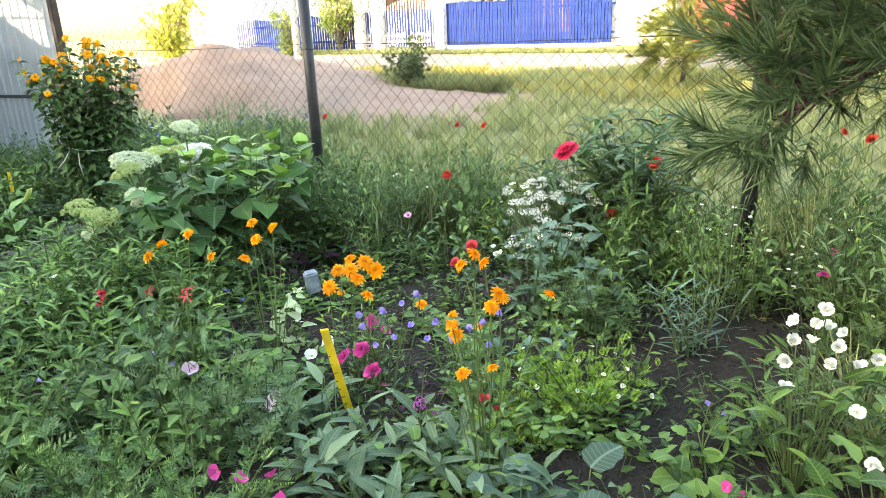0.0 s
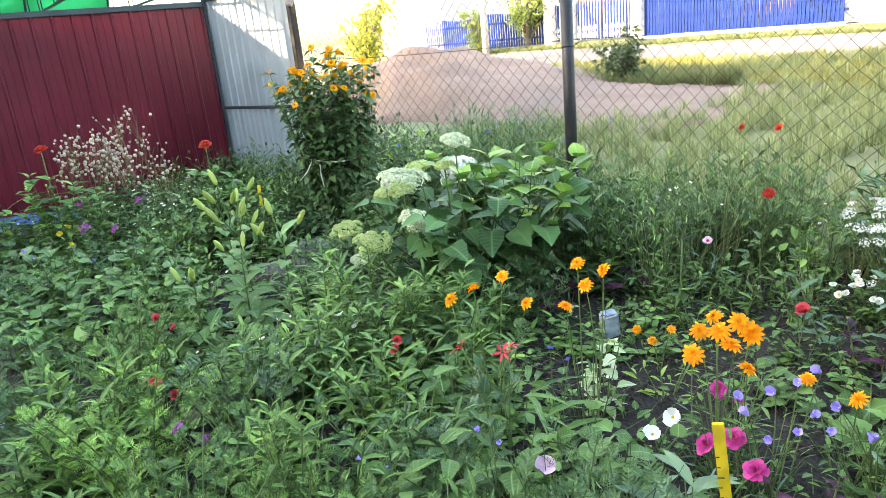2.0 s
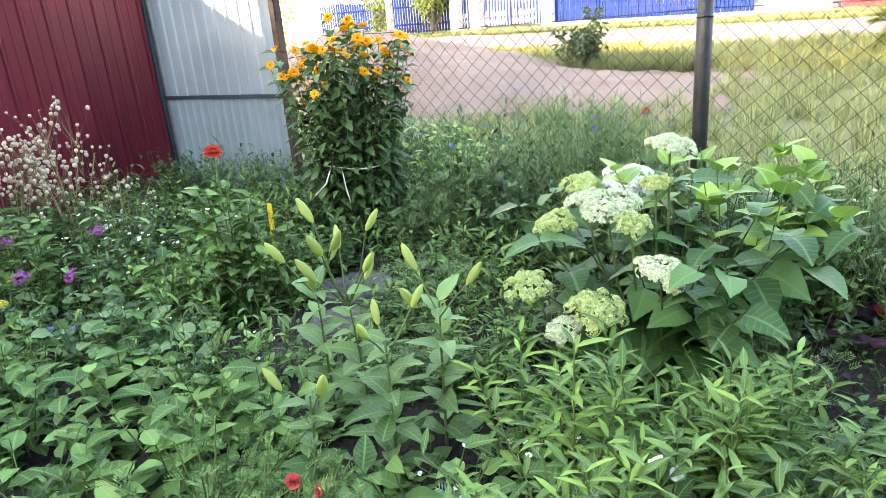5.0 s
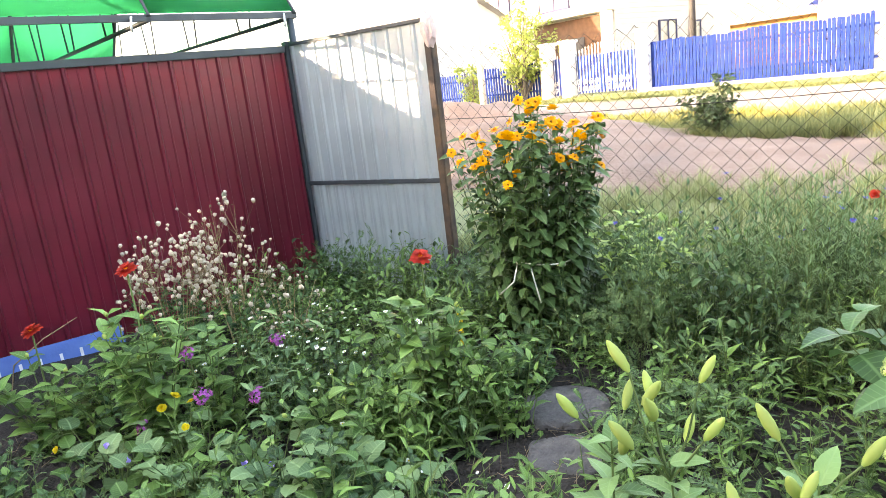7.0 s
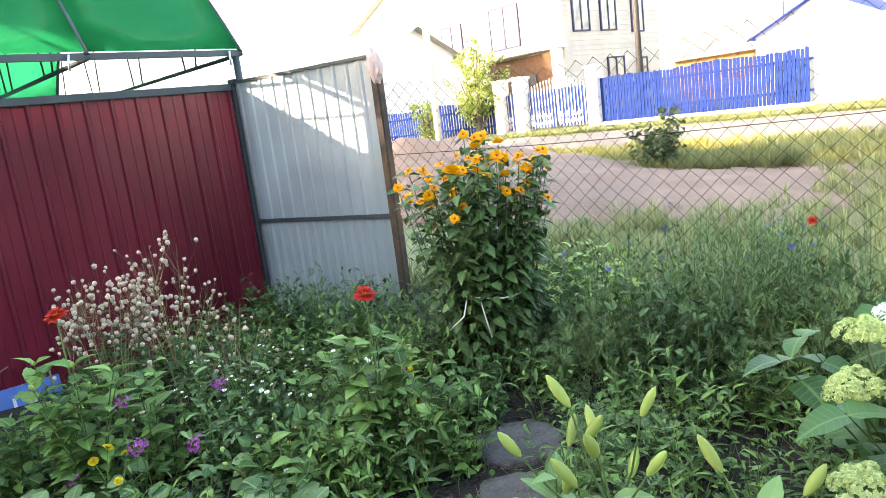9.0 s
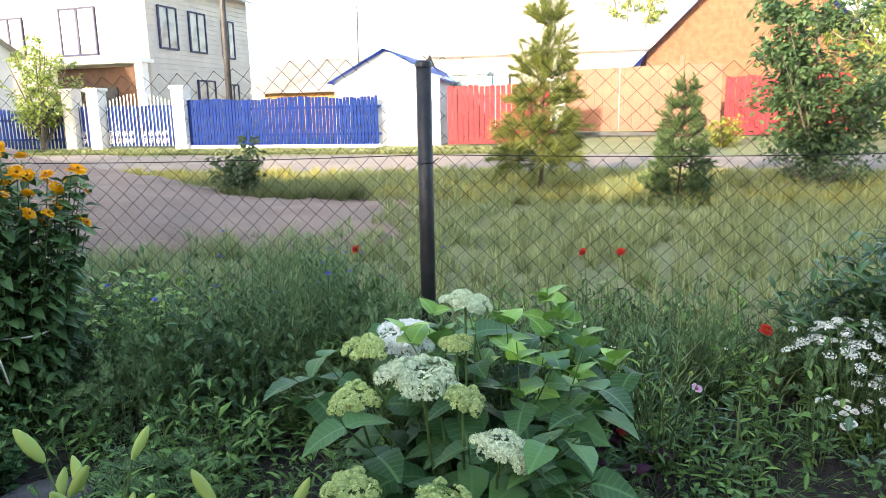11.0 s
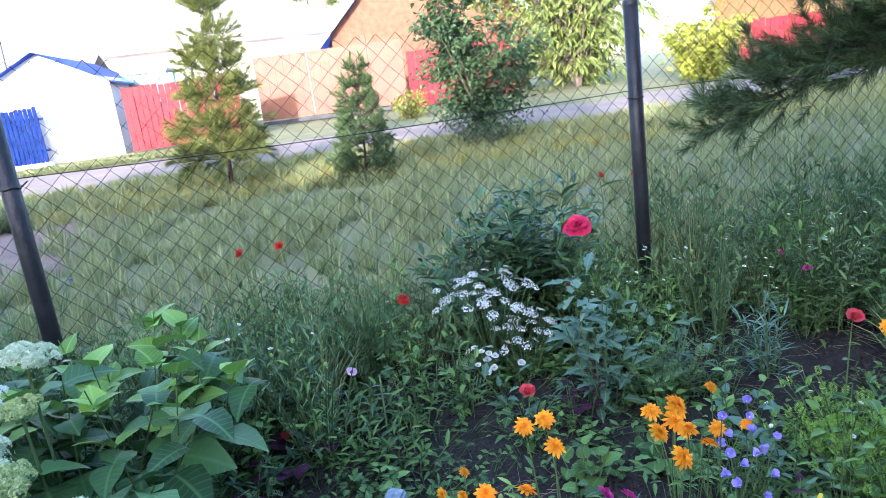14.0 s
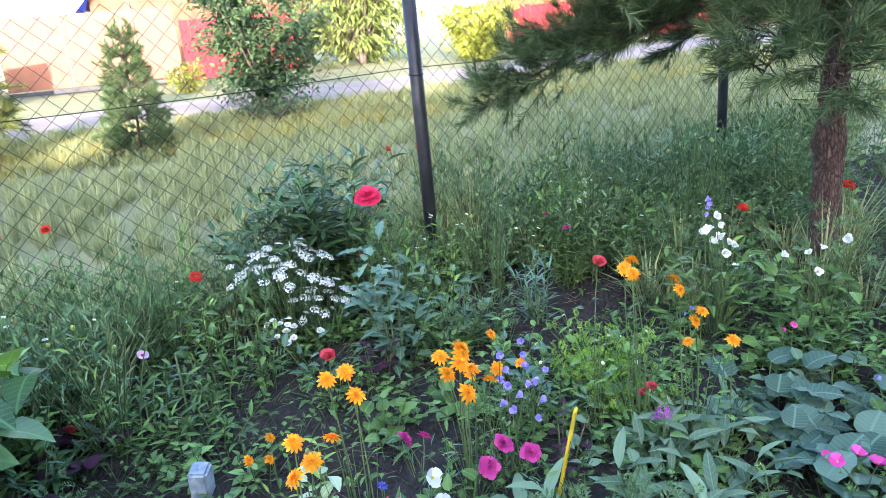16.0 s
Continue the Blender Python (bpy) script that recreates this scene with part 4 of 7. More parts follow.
def flower(kind):
    """The shared mesh of a flower kind."""
    if kind not in FLOWER:
        make = {
            "calendula": lambda: (daisy(13, 0.0295, SPIKYPETAL, 4, 0.15, 0.14), [ORANGE, GOLD]),
            "coreopsis": lambda: (daisy(8, 0.026, WIDEPETAL, 2, 0.25, 0.2), [GOLD, ORANGE]),
            "heliopsis": lambda: (daisy(12, 0.034, PETAL, 2, 0.1, 0.18, 0.2), [ORGOLD, HEARTDARK]),
            "zinnia": lambda: (daisy(14, 0.042, PETAL, 4, 0.0, 0.2), [SCARLET, ORANGE]),
            "poppy": lambda: (daisy(5, 0.036, WIDEPETAL, 2, 0.55, 0.2), [SCARLET, HEARTDARK]),
            "coral_poppy": lambda: (daisy(5, 0.042, WIDEPETAL, 2, 0.7, 0.15), [CORAL, HEARTDARK]),
            "peony_poppy": lambda: (daisy(13, 0.05, PETALB, 5, -0.1, 0.0), [CRIMSON]),
            "carnation": lambda: (daisy(9, 0.031, PETALB, 4, 0.1, 0.0), [PINK]),
            "petunia": lambda: (daisy(5, 0.026, WIDEPETAL, 1, 0.6, 0.12), [PINK, YELLOW]),
            "pale_petunia": lambda: (daisy(5, 0.032, WIDEPETAL, 1, 0.6, 0.12), [PALEPINK, WHITE]),
            "white_petunia": lambda: (daisy(5, 0.03, WIDEPETAL, 1, 0.5, 0.15), [WHITE, YELLOW]),
            "snapdragon": lambda: (daisy(5, 0.026, PETALB, 2, 0.75, 0.0), [WHITE]),
            "bellflower": lambda: (daisy(5, 0.026, PETALB, 1, 1.0, 0.1), [VIOLET, WHITE]),
            "cornflower": lambda: (daisy(9, 0.018, PETAL, 1, 0.6, 0.2), [CORNBLUE, MAUVE]),
            "verbena": lambda: (dome_head(np.random.default_rng(5), 0.034, 0.02, 40, 0.010), [MAUVE]),
            "yellow_daisy": lambda: (daisy(9, 0.017, WIDEPETAL, 2, 0.3, 0.2), [YELLOW, GOLD]),
            "dianthus": lambda: (daisy(7, 0.022, WIDEPETAL, 1, 0.2, 0.35), [PALEPINK, CRIMSON]),
            "daylily": lambda: (daisy(6, 0.055, LANCE_PETAL, 1, 0.5, 0.0), [CORAL]),
            "yarrow": lambda: (dome_head(np.random.default_rng(6), 0.024, 0.006, 34, 0.0065), [WHITE]),
            "button": lambda: (daisy(10, 0.016, WIDEPETAL, 2, 0.2, 0.3), [WHITE, GOLD]),
            "lily_bud": lambda: (spindle(0.085, 0.0135), [BUDGREEN]),
            "small_bud": lambda: (spindle(0.02, 0.008), [BUDGREEN]),
            "tiny_white": lambda: (daisy(5, 0.008, WIDEPETAL, 1, 0.3, 0.3), [WHITE, YELLOW]),
            "seed_tuft": lambda: (spindle(0.024, 0.011, 6, 0.72), [DRYTUFT]),
        }[kind]()
        FLOWER[kind] = make[0].mesh(kind, make[1])
    return FLOWER[kind]


LANCE_PETAL = leaf_shape(0.3, (0.35, 0.5, 0.35), (0.25, 0.55, 0.85), 0.15, 0.5)
DRYTUFT = petal_mat("seed_tuft", (0.42, 0.33, 0.24), (0.62, 0.55, 0.45))


def facing(p, way, spin=0.0, s=1.0):
    z = Vector(way).normalized()
    return Matrix.Translation(p) @ z.to_track_quat("Z", "Y").to_matrix().to_4x4() @ pose(0, 0, 0, 0, 0, math.degrees(spin)) @ Matrix.Scale(s, 4)


def set_plant(name, label, x, y, gs, gl, leaf_mat, stem_mat=None, heads=(), part_name="flower", category="plant", turn=0.0, scale=1.0, z=None, group=""):
    """Plants a thing: its stems, its leaves, and one part for each flower head (kind, place, way, size)."""
    ob = thing(name, label, category, Matrix.Translation((x, y, rise(x, y) + 0.015 if z is None else z)) @ pose(0, 0, 0, 0, 0, turn) @ Matrix.Scale(scale, 4), group)
    for nm, g, mm in (("stem", gs, stem_mat or STEM), ("foliage", gl, leaf_mat)):
        if g is not None and g.n:
            o = tagged(new(nm, g.mesh(nm, mm)), kind="stuff")
            o.parent = ob
    for k, (kind, p, way, s) in enumerate(heads):
        o = new(part_name, flower(kind))
        o.parent = ob
        o.matrix_local = facing(p, way, k * 1.7, s)
    return ob
# ---------- the garden's named plants ----------
def blooming(name, label, x, y, kind, spots, rng, leaf_mat=None, shape=None, size=0.05, leaves=10, spread=0.12, stem_mat=None, low=0.0, group="", face=0.5, scale=1.0, thick=0.0028):
    """A plant whose flower stalks end at the given spots (offsets from its root)."""
    gs, gl, heads = Geo(), Geo(), []
    for k, (dx, dy, z) in enumerate(spots):
        root = np.array([dx, dy, 0]) * 0.3 + np.array([rng.normal(0, 0.02), rng.normal(0, 0.02), -0.02])
        end = np.array([dx, dy, z])
        t = np.linspace(0, 1, 7)[:, None]
        mid = root + (end - root) * np.array([0.3, 0.3, 0.6]) + rng.normal(0, 0.015, 3)
        pts = (1 - t) ** 2 * root + 2 * t * (1 - t) * mid + t**2 * end
        stalk(gs, pts, thick, thick * 0.6)
        way = np.array([rng.normal(-0.2, 0.55), rng.normal(-0.5, 0.5), 0.85 if face < 0.9 else 0.35])
        heads.append((kind, end, way, scale * rng.uniform(0.85, 1.15)))
    n = leaves * max(3, len(spots))
    r, a = spread * np.sqrt(rng.uniform(0, 1, n)), rng.uniform(0, math.tau, n)
    top = max(z for *_, z in spots)
    zz = rng.uniform(low, 0.75 * top, n)
    pos = np.stack([r * np.cos(a), r * np.sin(a), zz], 1)
    el = rng.uniform(0.0, 0.9, n)
    b = a + rng.normal(0, 0.8, n)
    way = np.stack([np.cos(b) * np.cos(el), np.sin(b) * np.cos(el), np.sin(el)], 1)
    spread_out(gl, shape if shape is not None else LANCE, pos, way, np.array([0, 0, 1.0]) + rng.normal(0, 0.3, (n, 3)), size * rng.uniform(0.6, 1.2, n))
    for k in range(0, n, 3):
        stalk(gs, [(pos[k, 0] * 0.2, pos[k, 1] * 0.2, -0.01), pos[k]], 0.0018, 0.0012, 4)
    return set_plant(name, label, x, y, gs, gl, leaf_mat or GREEN, stem_mat, heads, group=group)


def hydrangea():
    rng = np.random.default_rng(11)
    x, y = -1.22, 3.82
    gs, gl, tips = herb(rng, 32, 0.78, 0.50, HEART, 0.205, 0.08, -0.28, 0.12, 0.12, 0.005, 0.6, True, 1.3)
    gf, gl2, _ = herb(rng, 14, 0.95, 0.34, HEART, 0.13, 0.05, 0.45, 0.76, 0.1, 0.004, 0.7, True, 1.3)
    ob = set_plant("hydrangea", "bushy hydrangea with broad leaves and creamy white flower heads", x, y, gs, gl, HYDLEAF, None, category="shrub")
    for nm, g, mm in (("young_foliage", gl2, FRESH), ("stem", gf, STEM)):
        o = tagged(new(nm, g.mesh(nm, mm)), kind="stuff")
        o.parent = ob
        o.location = (0.22, 0.02, 0.0)
    blooms = [(-1.25, 3.76, 0.90, 0.078, 0), (-1.35, 4.06, 0.70, 0.11, 1), (-1.47, 3.58, 0.74, 0.125, 0), (-1.42, 3.42, 0.75, 0.06, 2), (-1.53, 3.30, 0.53, 0.09, 2), (-1.72, 3.44, 0.55, 0.075, 2),
              (-1.62, 3.75, 0.66, 0.07, 2), (-1.52, 3.95, 0.74, 0.07, 2), (-1.34, 3.36, 0.62, 0.085, 0), (-1.30, 3.72, 0.79, 0.05, 2), (-1.62, 3.36, 0.44, 0.06, 0)]
    mats = [GREENWHITE, WHITE, CREAM]
    for bx, by, bz, r, c in blooms:
        g = dome_head(rng, r * 0.8, r * 0.42, int(26000 * r * r) + 60, 0.0085)
        for k in range(int(14 + 150 * r)):
            u, w = math.sqrt(rng.uniform(0, 1)), rng.uniform(0, math.tau)
            away = r * 0.92 * u * (1 + 0.14 * math.sin(3 * w + bx * 9))
            lobe = dome_head(rng, r * rng.uniform(0.17, 0.27), r * rng.uniform(0.13, 0.22), int(26 + 300 * r), 0.0075 if c != 2 else 0.0065)
            g.merge(lobe.arrays(), Matrix.Translation((away * math.cos(w), away * math.sin(w), r * (0.5 * math.sqrt(max(0.0, 1 - 0.95 * u * u)) - 0.10))) @ pose(0, 0, 0, -55 * u * math.sin(w), 55 * u * math.cos(w), 0))
        v = [(0.72 * r * math.sin(b) * math.cos(a), 0.72 * r * math.sin(b) * math.sin(a), 0.72 * r * 0.45 * math.cos(b)) for b in np.linspace(0.05, 1.4, 6) for a in np.arange(12) * math.tau / 12]
        g.add(v, [(i * 12 + k, i * 12 + (k + 1) % 12, (i + 1) * 12 + (k + 1) % 12, (i + 1) * 12 + k) for i in range(5) for k in range(12)], (), 1)
        o = new("flower_head", g.mesh("flower_head", [mats[c], STEM]))
        o.parent = ob
        o.matrix_local = Matrix.Translation((bx - x, by - y, bz - 0.05)) @ pose(0, 0, 0, rng.uniform(0, 22), rng.uniform(-12, 12), 0)
        gg = Geo()
        stalk(gg, [((bx - x) * 0.3, (by - y) * 0.3, 0.0), ((bx - x) * 0.85, (by - y) * 0.85, bz * 0.6), (bx - x, by - y, bz - 0.04)], 0.005, 0.004)
        o2 = new("flower_stalk", gg.mesh("flower_stalk", STEM))
        o2.parent = ob


HYDLEAF = leafy_mat("hydrangea_leaf", (0.028, 0.08, 0.026), (0.09, 0.2, 0.06), 0.42)
hydrangea()


def heliopsis():
    rng = np.random.default_rng(21)
    x, y = -2.80, 5.50
    gs, gl, tips = herb(rng, 62, 1.46, 0.25, OVATE, 0.10, 0.047, -0.38, 0.22, 0.16, 0.005, 0.75, True, 1.15)
    heads = []
    for k, (p, w) in enumerate(tips):
        if k < 56:
            heads.append(("heliopsis", p + np.array([0, 0, 0.02]), (rng.normal(0.1, 0.7), rng.normal(-0.5, 0.6), 0.8), rng.uniform(0.75, 1.1)))
    for k in range(9):
        a = rng.uniform(2.9, 6.6)
        heads.append(("heliopsis", np.array([0.245 * math.cos(a), 0.245 * math.sin(a), rng.uniform(0.88, 1.3)]), (math.cos(a), math.sin(a), 0.45), rng.uniform(0.7, 1.0)))
    ob = set_plant("heliopsis", "tall clump of orange false sunflowers tied with string", x, y, gs, gl, HELIOLEAF, None, heads)
    bm = bmesh.new()
    ring = [(0.245 * math.cos(a), 0.245 * math.sin(a), 0.52 + 0.02 * math.sin(2 * a)) for a in np.linspace(0, math.tau, 25)]
    tube(bm, ring, 0.0045, 0.0045, 5)
    tube(bm, [ring[18], (0.03, -0.31, 0.42), (0.05, -0.32, 0.33)], 0.0045, 0.004, 5)
    tube(bm, [ring[17], (-0.08, -0.32, 0.45), (-0.16, -0.31, 0.38)], 0.0045, 0.004, 5)
    part("string", bm, STRING, ob, "pale string tied round the stems")


HELIOLEAF = leafy_mat("false_sunflower_leaf", (0.03, 0.07, 0.022), (0.1, 0.18, 0.06))
STRING = surface("string", (0.55, 0.52, 0.46), (0.65, 0.62, 0.55), 20, 0.9)
heliopsis()


def bud_lily(x, y, h, seed, heads_n=6):
    rng = np.random.default_rng(seed)
    gs, gl, tips = herb(rng, 1, h * 0.8, 0.03, BROAD, 0.16, 0.022, 0.35, 0.06, 0.005, 0.006, 0.55)
    top = tips[0][0]
    heads = []
    for k in range(heads_n):
        a = k * 2.4 + seed
        end = top + np.array([math.cos(a) * 0.085, math.sin(a) * 0.085, 0.03 + 0.035 * k - 0.02])
        stalk(gs, [top - np.array([0, 0, 0.05]), top + (end - top) * np.array([0.6, 0.6, 0.3]), end], 0.003, 0.0025)
        heads.append(("lily_bud", end, (math.cos(a) * 0.6, math.sin(a) * 0.6, 0.9), rng.uniform(0.85, 1.15)))
    return set_plant("lily", "garden lily with pale green closed buds", x, y, gs, gl, LILYLEAF, None, heads, "bud", turn=0, group="lilies in bud")


LILYLEAF = leafy_mat("lily_leaf", (0.085, 0.17, 0.055), (0.15, 0.26, 0.09), 0.4)
for x, y, h, n, s in ((-2.25, 3.38, 1.06, 7, 1), (-2.12, 3.12, 0.74, 3, 2), (-2.33, 3.02, 0.58, 2, 3), (-2.0, 3.30, 0.8, 3, 4), (-2.42, 3.5, 0.93, 4, 5)):
    bud_lily(x, y, h, s, n)


def zinnia(x, y, h, seed, kind="zinnia", n=1):
    rng = np.random.default_rng(seed)
    gs, gl, tips = herb(rng, 8, h * 0.9, 0.18, OVATE, 0.13, 0.055, 0.2, 0.1, 0.05, 0.005, 0.75, True)
    heads = []
    for k in range(n):
        end = np.array([rng.normal(0, 0.04) * k, rng.normal(0, 0.04) * k, h - 0.2 * k])
        stalk(gs, [(0, 0, 0), end * np.array([0.6, 0.6, 0.6]), end], 0.005, 0.004)
        heads.append((kind, end, (rng.normal(0, 0.2), -0.35, 1), 1.05))
    for p, w in tips[:3]:
        heads.append(("small_bud", p, w, 1.2))
    return set_plant("zinnia", "leafy zinnia with one scarlet double flower", x, y, gs, gl, FRESHDARK, None, heads)


def leafy_annual(x, y, h, seed, shape, size, mat, label):
    bushy("leafy_annual", label, x, y, h, 0.2, shape, size, mat, seed, 9, 0.045, 0.15, root=0.07)


FRESHDARK = leafy_mat("leaf_midgreen", (0.036, 0.092, 0.022), (0.17, 0.3, 0.08))
zinnia(-4.39, 4.26, 0.86, 31)
zinnia(-3.12, 4.36, 0.82, 32)
zinnia(-4.95, 4.25, 0.6, 33)
zinnia(-3.28, 4.44, 0.45, 34, "small_bud")
zinnia(-3.5, 4.2, 0.4, 35, "small_bud")
zinnia(-4.7, 4.5, 0.55, 36, "small_bud")


def seedheads(x, y, h, seed, dense=120):
    rng = np.random.default_rng(seed)
    gs, gl, tips = herb(rng, 14, h, 0.22, LANCE, 0.05, 0.06, 0.5, 0.2, 0.06, 0.003, 0.5)
    heads = []
    for k in range(dense):
        p, w = tips[k % len(tips)]
        q = p + np.array([rng.normal(0, 0.06), rng.normal(0, 0.06), rng.uniform(-0.28, 0.05)])
        stalk(gs, [p - np.array([0, 0, 0.2]), q], 0.0012, 0.0008, 3)
        heads.append(("seed_tuft", q, (rng.normal(0, 0.4), rng.normal(0, 0.4), 1), rng.uniform(0.7, 1.3)))
    return set_plant("seeding_groundsel", "tall weed gone to fluffy beige seed heads", x, y, gs, gl, GREEN, DRYSTEM, heads, "seed_head")


seedheads(-4.46, 5.13, 1.08, 41, 170)
seedheads(-4.72, 4.92, 1.0, 42, 170)
seedheads(-4.15, 5.1, 0.68, 43, 40)


def tiny_white_weed(x, y, h, seed, n=13, label="spreading weed starred with tiny white flowers"):
    rng = np.random.default_rng(seed)
    gs, gl, tips = herb(rng, 16, h, 0.22, OVATE, 0.045, 0.04, 0.3, 0.15, 0.08, 0.0025, 0.6)
    heads = [("tiny_white", tips[k % 16][0] + rng.normal(0, 0.035, 3) - np.array([0, 0, 0.02]), (0, -0.3, 1), rng.uniform(0.8, 1.5)) for k in range(n)]
    return set_plant("white_weed", label, x, y, gs, gl, GREEN, None, heads)


for k, (x, y, h) in enumerate(((-3.95, 4.85, 0.55), (-3.75, 4.6, 0.45), (-3.55, 4.9, 0.5), (-4.2, 4.75, 0.5), (-3.4, 4.05, 0.25), (-3.0, 3.95, 0.22), (-1.75, 2.95, 0.3), (-1.9, 2.8, 0.28))):
    tiny_white_weed(x, y, h, 50 + k)


def cornflowers():
    rng = np.random.default_rng(61)
    for k in range(18):
        x, y = -1.5 + rng.normal(0, 0.30), 5.45 + rng.normal(0, 0.22)
        h = rng.uniform(0.85, 1.12) - 0.35 * abs(x + 1.5)
        gs, gl, tips = herb(rng, 15, h, 0.20, NARROW_LEAF, 0.085, 0.016, 0.6, 0.08, 0.1, 0.002, 0.6)
        heads = [("cornflower", p, (w[0], w[1] - 0.3, w[2]), rng.uniform(0.6, 0.95)) for p, w in tips[: rng.integers(0, 4)]]
        set_plant("cornflower", "fine-leaved cornflower clump with a few blue flowers", x, y, gs, gl, CORNLEAF, None, heads, group="cornflowers by the fence")


NARROW_LEAF = leaf_shape(0.10, (0.5, 0.45), (0.3, 0.7), 0.1, 0.3)
CORNLEAF = leafy_mat("cornflower_leaf", (0.075, 0.15, 0.055), (0.14, 0.23, 0.095), 0.6)
cornflowers()


WHORLED = leaf_shape(0.2, (0.5, 0.42), (0.3, 0.7), 0.12, 0.35)
STRAPGRASS = leaf_shape(0.045, (0.5, 0.5, 0.3), (0.2, 0.55, 0.8), 0.3, 0.55)
FRESHGRASS = leafy_mat("fresh_grass", (0.075, 0.15, 0.06), (0.17, 0.27, 0.11), 0.5, 0.25, 30.0, 0.2)
POPPYLEAF = leafy_mat("poppy_leaf", (0.04, 0.09, 0.048), (0.13, 0.22, 0.125), 0.5)


def bushy(name, label, x, y, h, reach, shape, size, mat, seed, stems=14, gap=0.04, lift=0.3, heads=(), category="plant", root=0.08, start=0.12, power=1.6):
    rng = np.random.default_rng(seed)
    gs, gl, tips = herb(rng, stems, h, reach, shape, size, gap, lift, start, root, 0.004, 0.65, False, power)
    flowers = []
    for kind, count in heads:
        for k in range(count):
            p, w = tips[(k * 7 + seed) % len(tips)]
            off = rng.normal(0, 0.025, 3) if k >= len(tips) else np.array([0, 0, 0.01])
            flowers.append((kind, p + off, (w[0] + rng.normal(0, 0.2), w[1] - 0.3, w[2] + 0.3), rng.uniform(0.85, 1.15)))
    return set_plant(name, label, x, y, gs, gl, mat, None, flowers, category=category)


bushy("strawberry_bush", "low bush of bright green leaves by the fence", -2.2, 5.72, 0.74, 0.34, OVATE, 0.10, LIME, 71, 26)
bushy("goosefoot", "dark leafy shrub beside the fence", -2.5, 5.9, 0.55, 0.35, OVATE, 0.08, DEEP, 72, 18)
bushy("peony", "dark green peony foliage beneath the fence post", -0.62, 4.35, 0.55, 0.35, LANCE, 0.13, DEEP, 73, 22, 0.035)
bushy("peony", "dark green peony foliage in the bed", -0.35, 4.30, 0.45, 0.3, LANCE, 0.12, DEEP, 74, 18, 0.035)
bushy("aconite", "dense clump of deeply cut dark leaves", -0.55, 4.02, 0.26, 0.25, LANCE, 0.11, DEEP, 75, 20, 0.03)
bushy("phlox", "clump of phlox with pointed light green leaves", -1.38, 2.98, 0.50, 0.26, LANCE, 0.105, FRESHDARK, 76, 20, 0.022)
bushy("phlox", "clump of phlox with pointed light green leaves", -1.12, 3.12, 0.50, 0.26, LANCE, 0.105, FRESHDARK, 77, 20, 0.022)
bushy("phlox", "clump of phlox with pointed light green leaves", -1.65, 2.72, 0.50, 0.28, LANCE, 0.105, FRESHDARK, 78, 20, 0.022)
bushy("phlox", "clump of phlox with pointed light green leaves", -1.30, 2.62, 0.45, 0.26, LANCE, 0.1, FRESHDARK, 79, 18, 0.022)
bushy("elder_shrub", "dark leafy shrub standing against the wire fence", 1.22, 3.95, 0.92, 0.36, LANCE, 0.2, DEEP, 80, 46, 0.04, category="shrub")
bushy("elder_shrub", "dark leafy shrub standing against the wire fence", 0.88, 4.02, 0.72, 0.30, LANCE, 0.16, DEEP, 81, 30, 0.035, category="shrub")
bushy("yarrow", "yarrow with flat white flower clusters", 0.70, 3.84, 0.56, 0.20, NARROW_LEAF, 0.09, DEEP, 82, 64, 0.04, heads=(("yarrow", 64),))
bushy("yarrow", "yarrow with flat white flower clusters", 0.72, 3.66, 0.34, 0.14, NARROW_LEAF, 0.08, DEEP, 83, 26, 0.03, heads=(("yarrow", 22),))
bushy("feverfew", "feverfew with small white button flowers", 0.58, 3.70, 0.24, 0.14, OVATE, 0.05, GREEN, 83, 16, 0.03, heads=(("button", 22),))
bushy("opium_poppy", "poppy plant with blue-green lobed leaves", 0.58, 3.18, 0.55, 0.16, LOBED, 0.115, POPPYLEAF, 84, 10, 0.045)
bushy("opium_poppy", "poppy plant with blue-green lobed leaves", 0.80, 3.02, 0.46, 0.2, LOBED, 0.115, POPPYLEAF, 85, 9, 0.05)
bushy("opium_poppy", "poppy plant with blue-green lobed leaves", 0.35, 3.42, 0.36, 0.16, LOBED, 0.1, POPPYLEAF, 86, 6, 0.05)
bushy("orach", "dark purple leaved orach", 0.45, 3.24, 0.38, 0.06, OVATE, 0.06, PURPLELEAF, 87, 4, 0.02)
bushy("coral_bells", "dark purple leaved plant on the soil", -0.72, 3.75, 0.16, 0.14, ROUND, 0.07, PURPLELEAF, 88, 12, 0.05)
bushy("coral_bells", "dark purple leaved plant on the soil", 0.10, 2.30, 0.26, 0.08, OVATE, 0.05, PURPLELEAF, 89, 6, 0.03)
SAGELEAF = leaf_shape(0.3, (0.3, 0.5, 0.46, 0.25), (0.15, 0.4, 0.65, 0.87), 0.22, 0.5, 0.1)
LIMEFINE = leafy_mat("feathery_lime", (0.16, 0.3, 0.04), (0.3, 0.46, 0.08), 0.6, 0.4)
bushy("kochia", "bright feathery clump of light green foliage", 0.70, 2.32, 0.27, 0.22, FERNY, 0.07, LIMEFINE, 90, 60, 0.03, 0.8, heads=(("tiny_white", 16),))
bushy("kochia", "bright feathery clump of light green foliage", 0.50, 2.14, 0.22, 0.18, FERNY, 0.07, LIMEFINE, 91, 36, 0.03, 0.8)
for k, (x, y) in enumerate(((0.05, 1.80), (0.22, 1.98), (-0.10, 1.98), (0.38, 1.82), (-0.22, 2.2))):
    bushy("sage", "rosette of long grey-green sage leaves", x, y, 0.20, 0.12, SAGELEAF, 0.17, SAGE, 95 + k, 9, 0.03, 0.55, start=0.05)
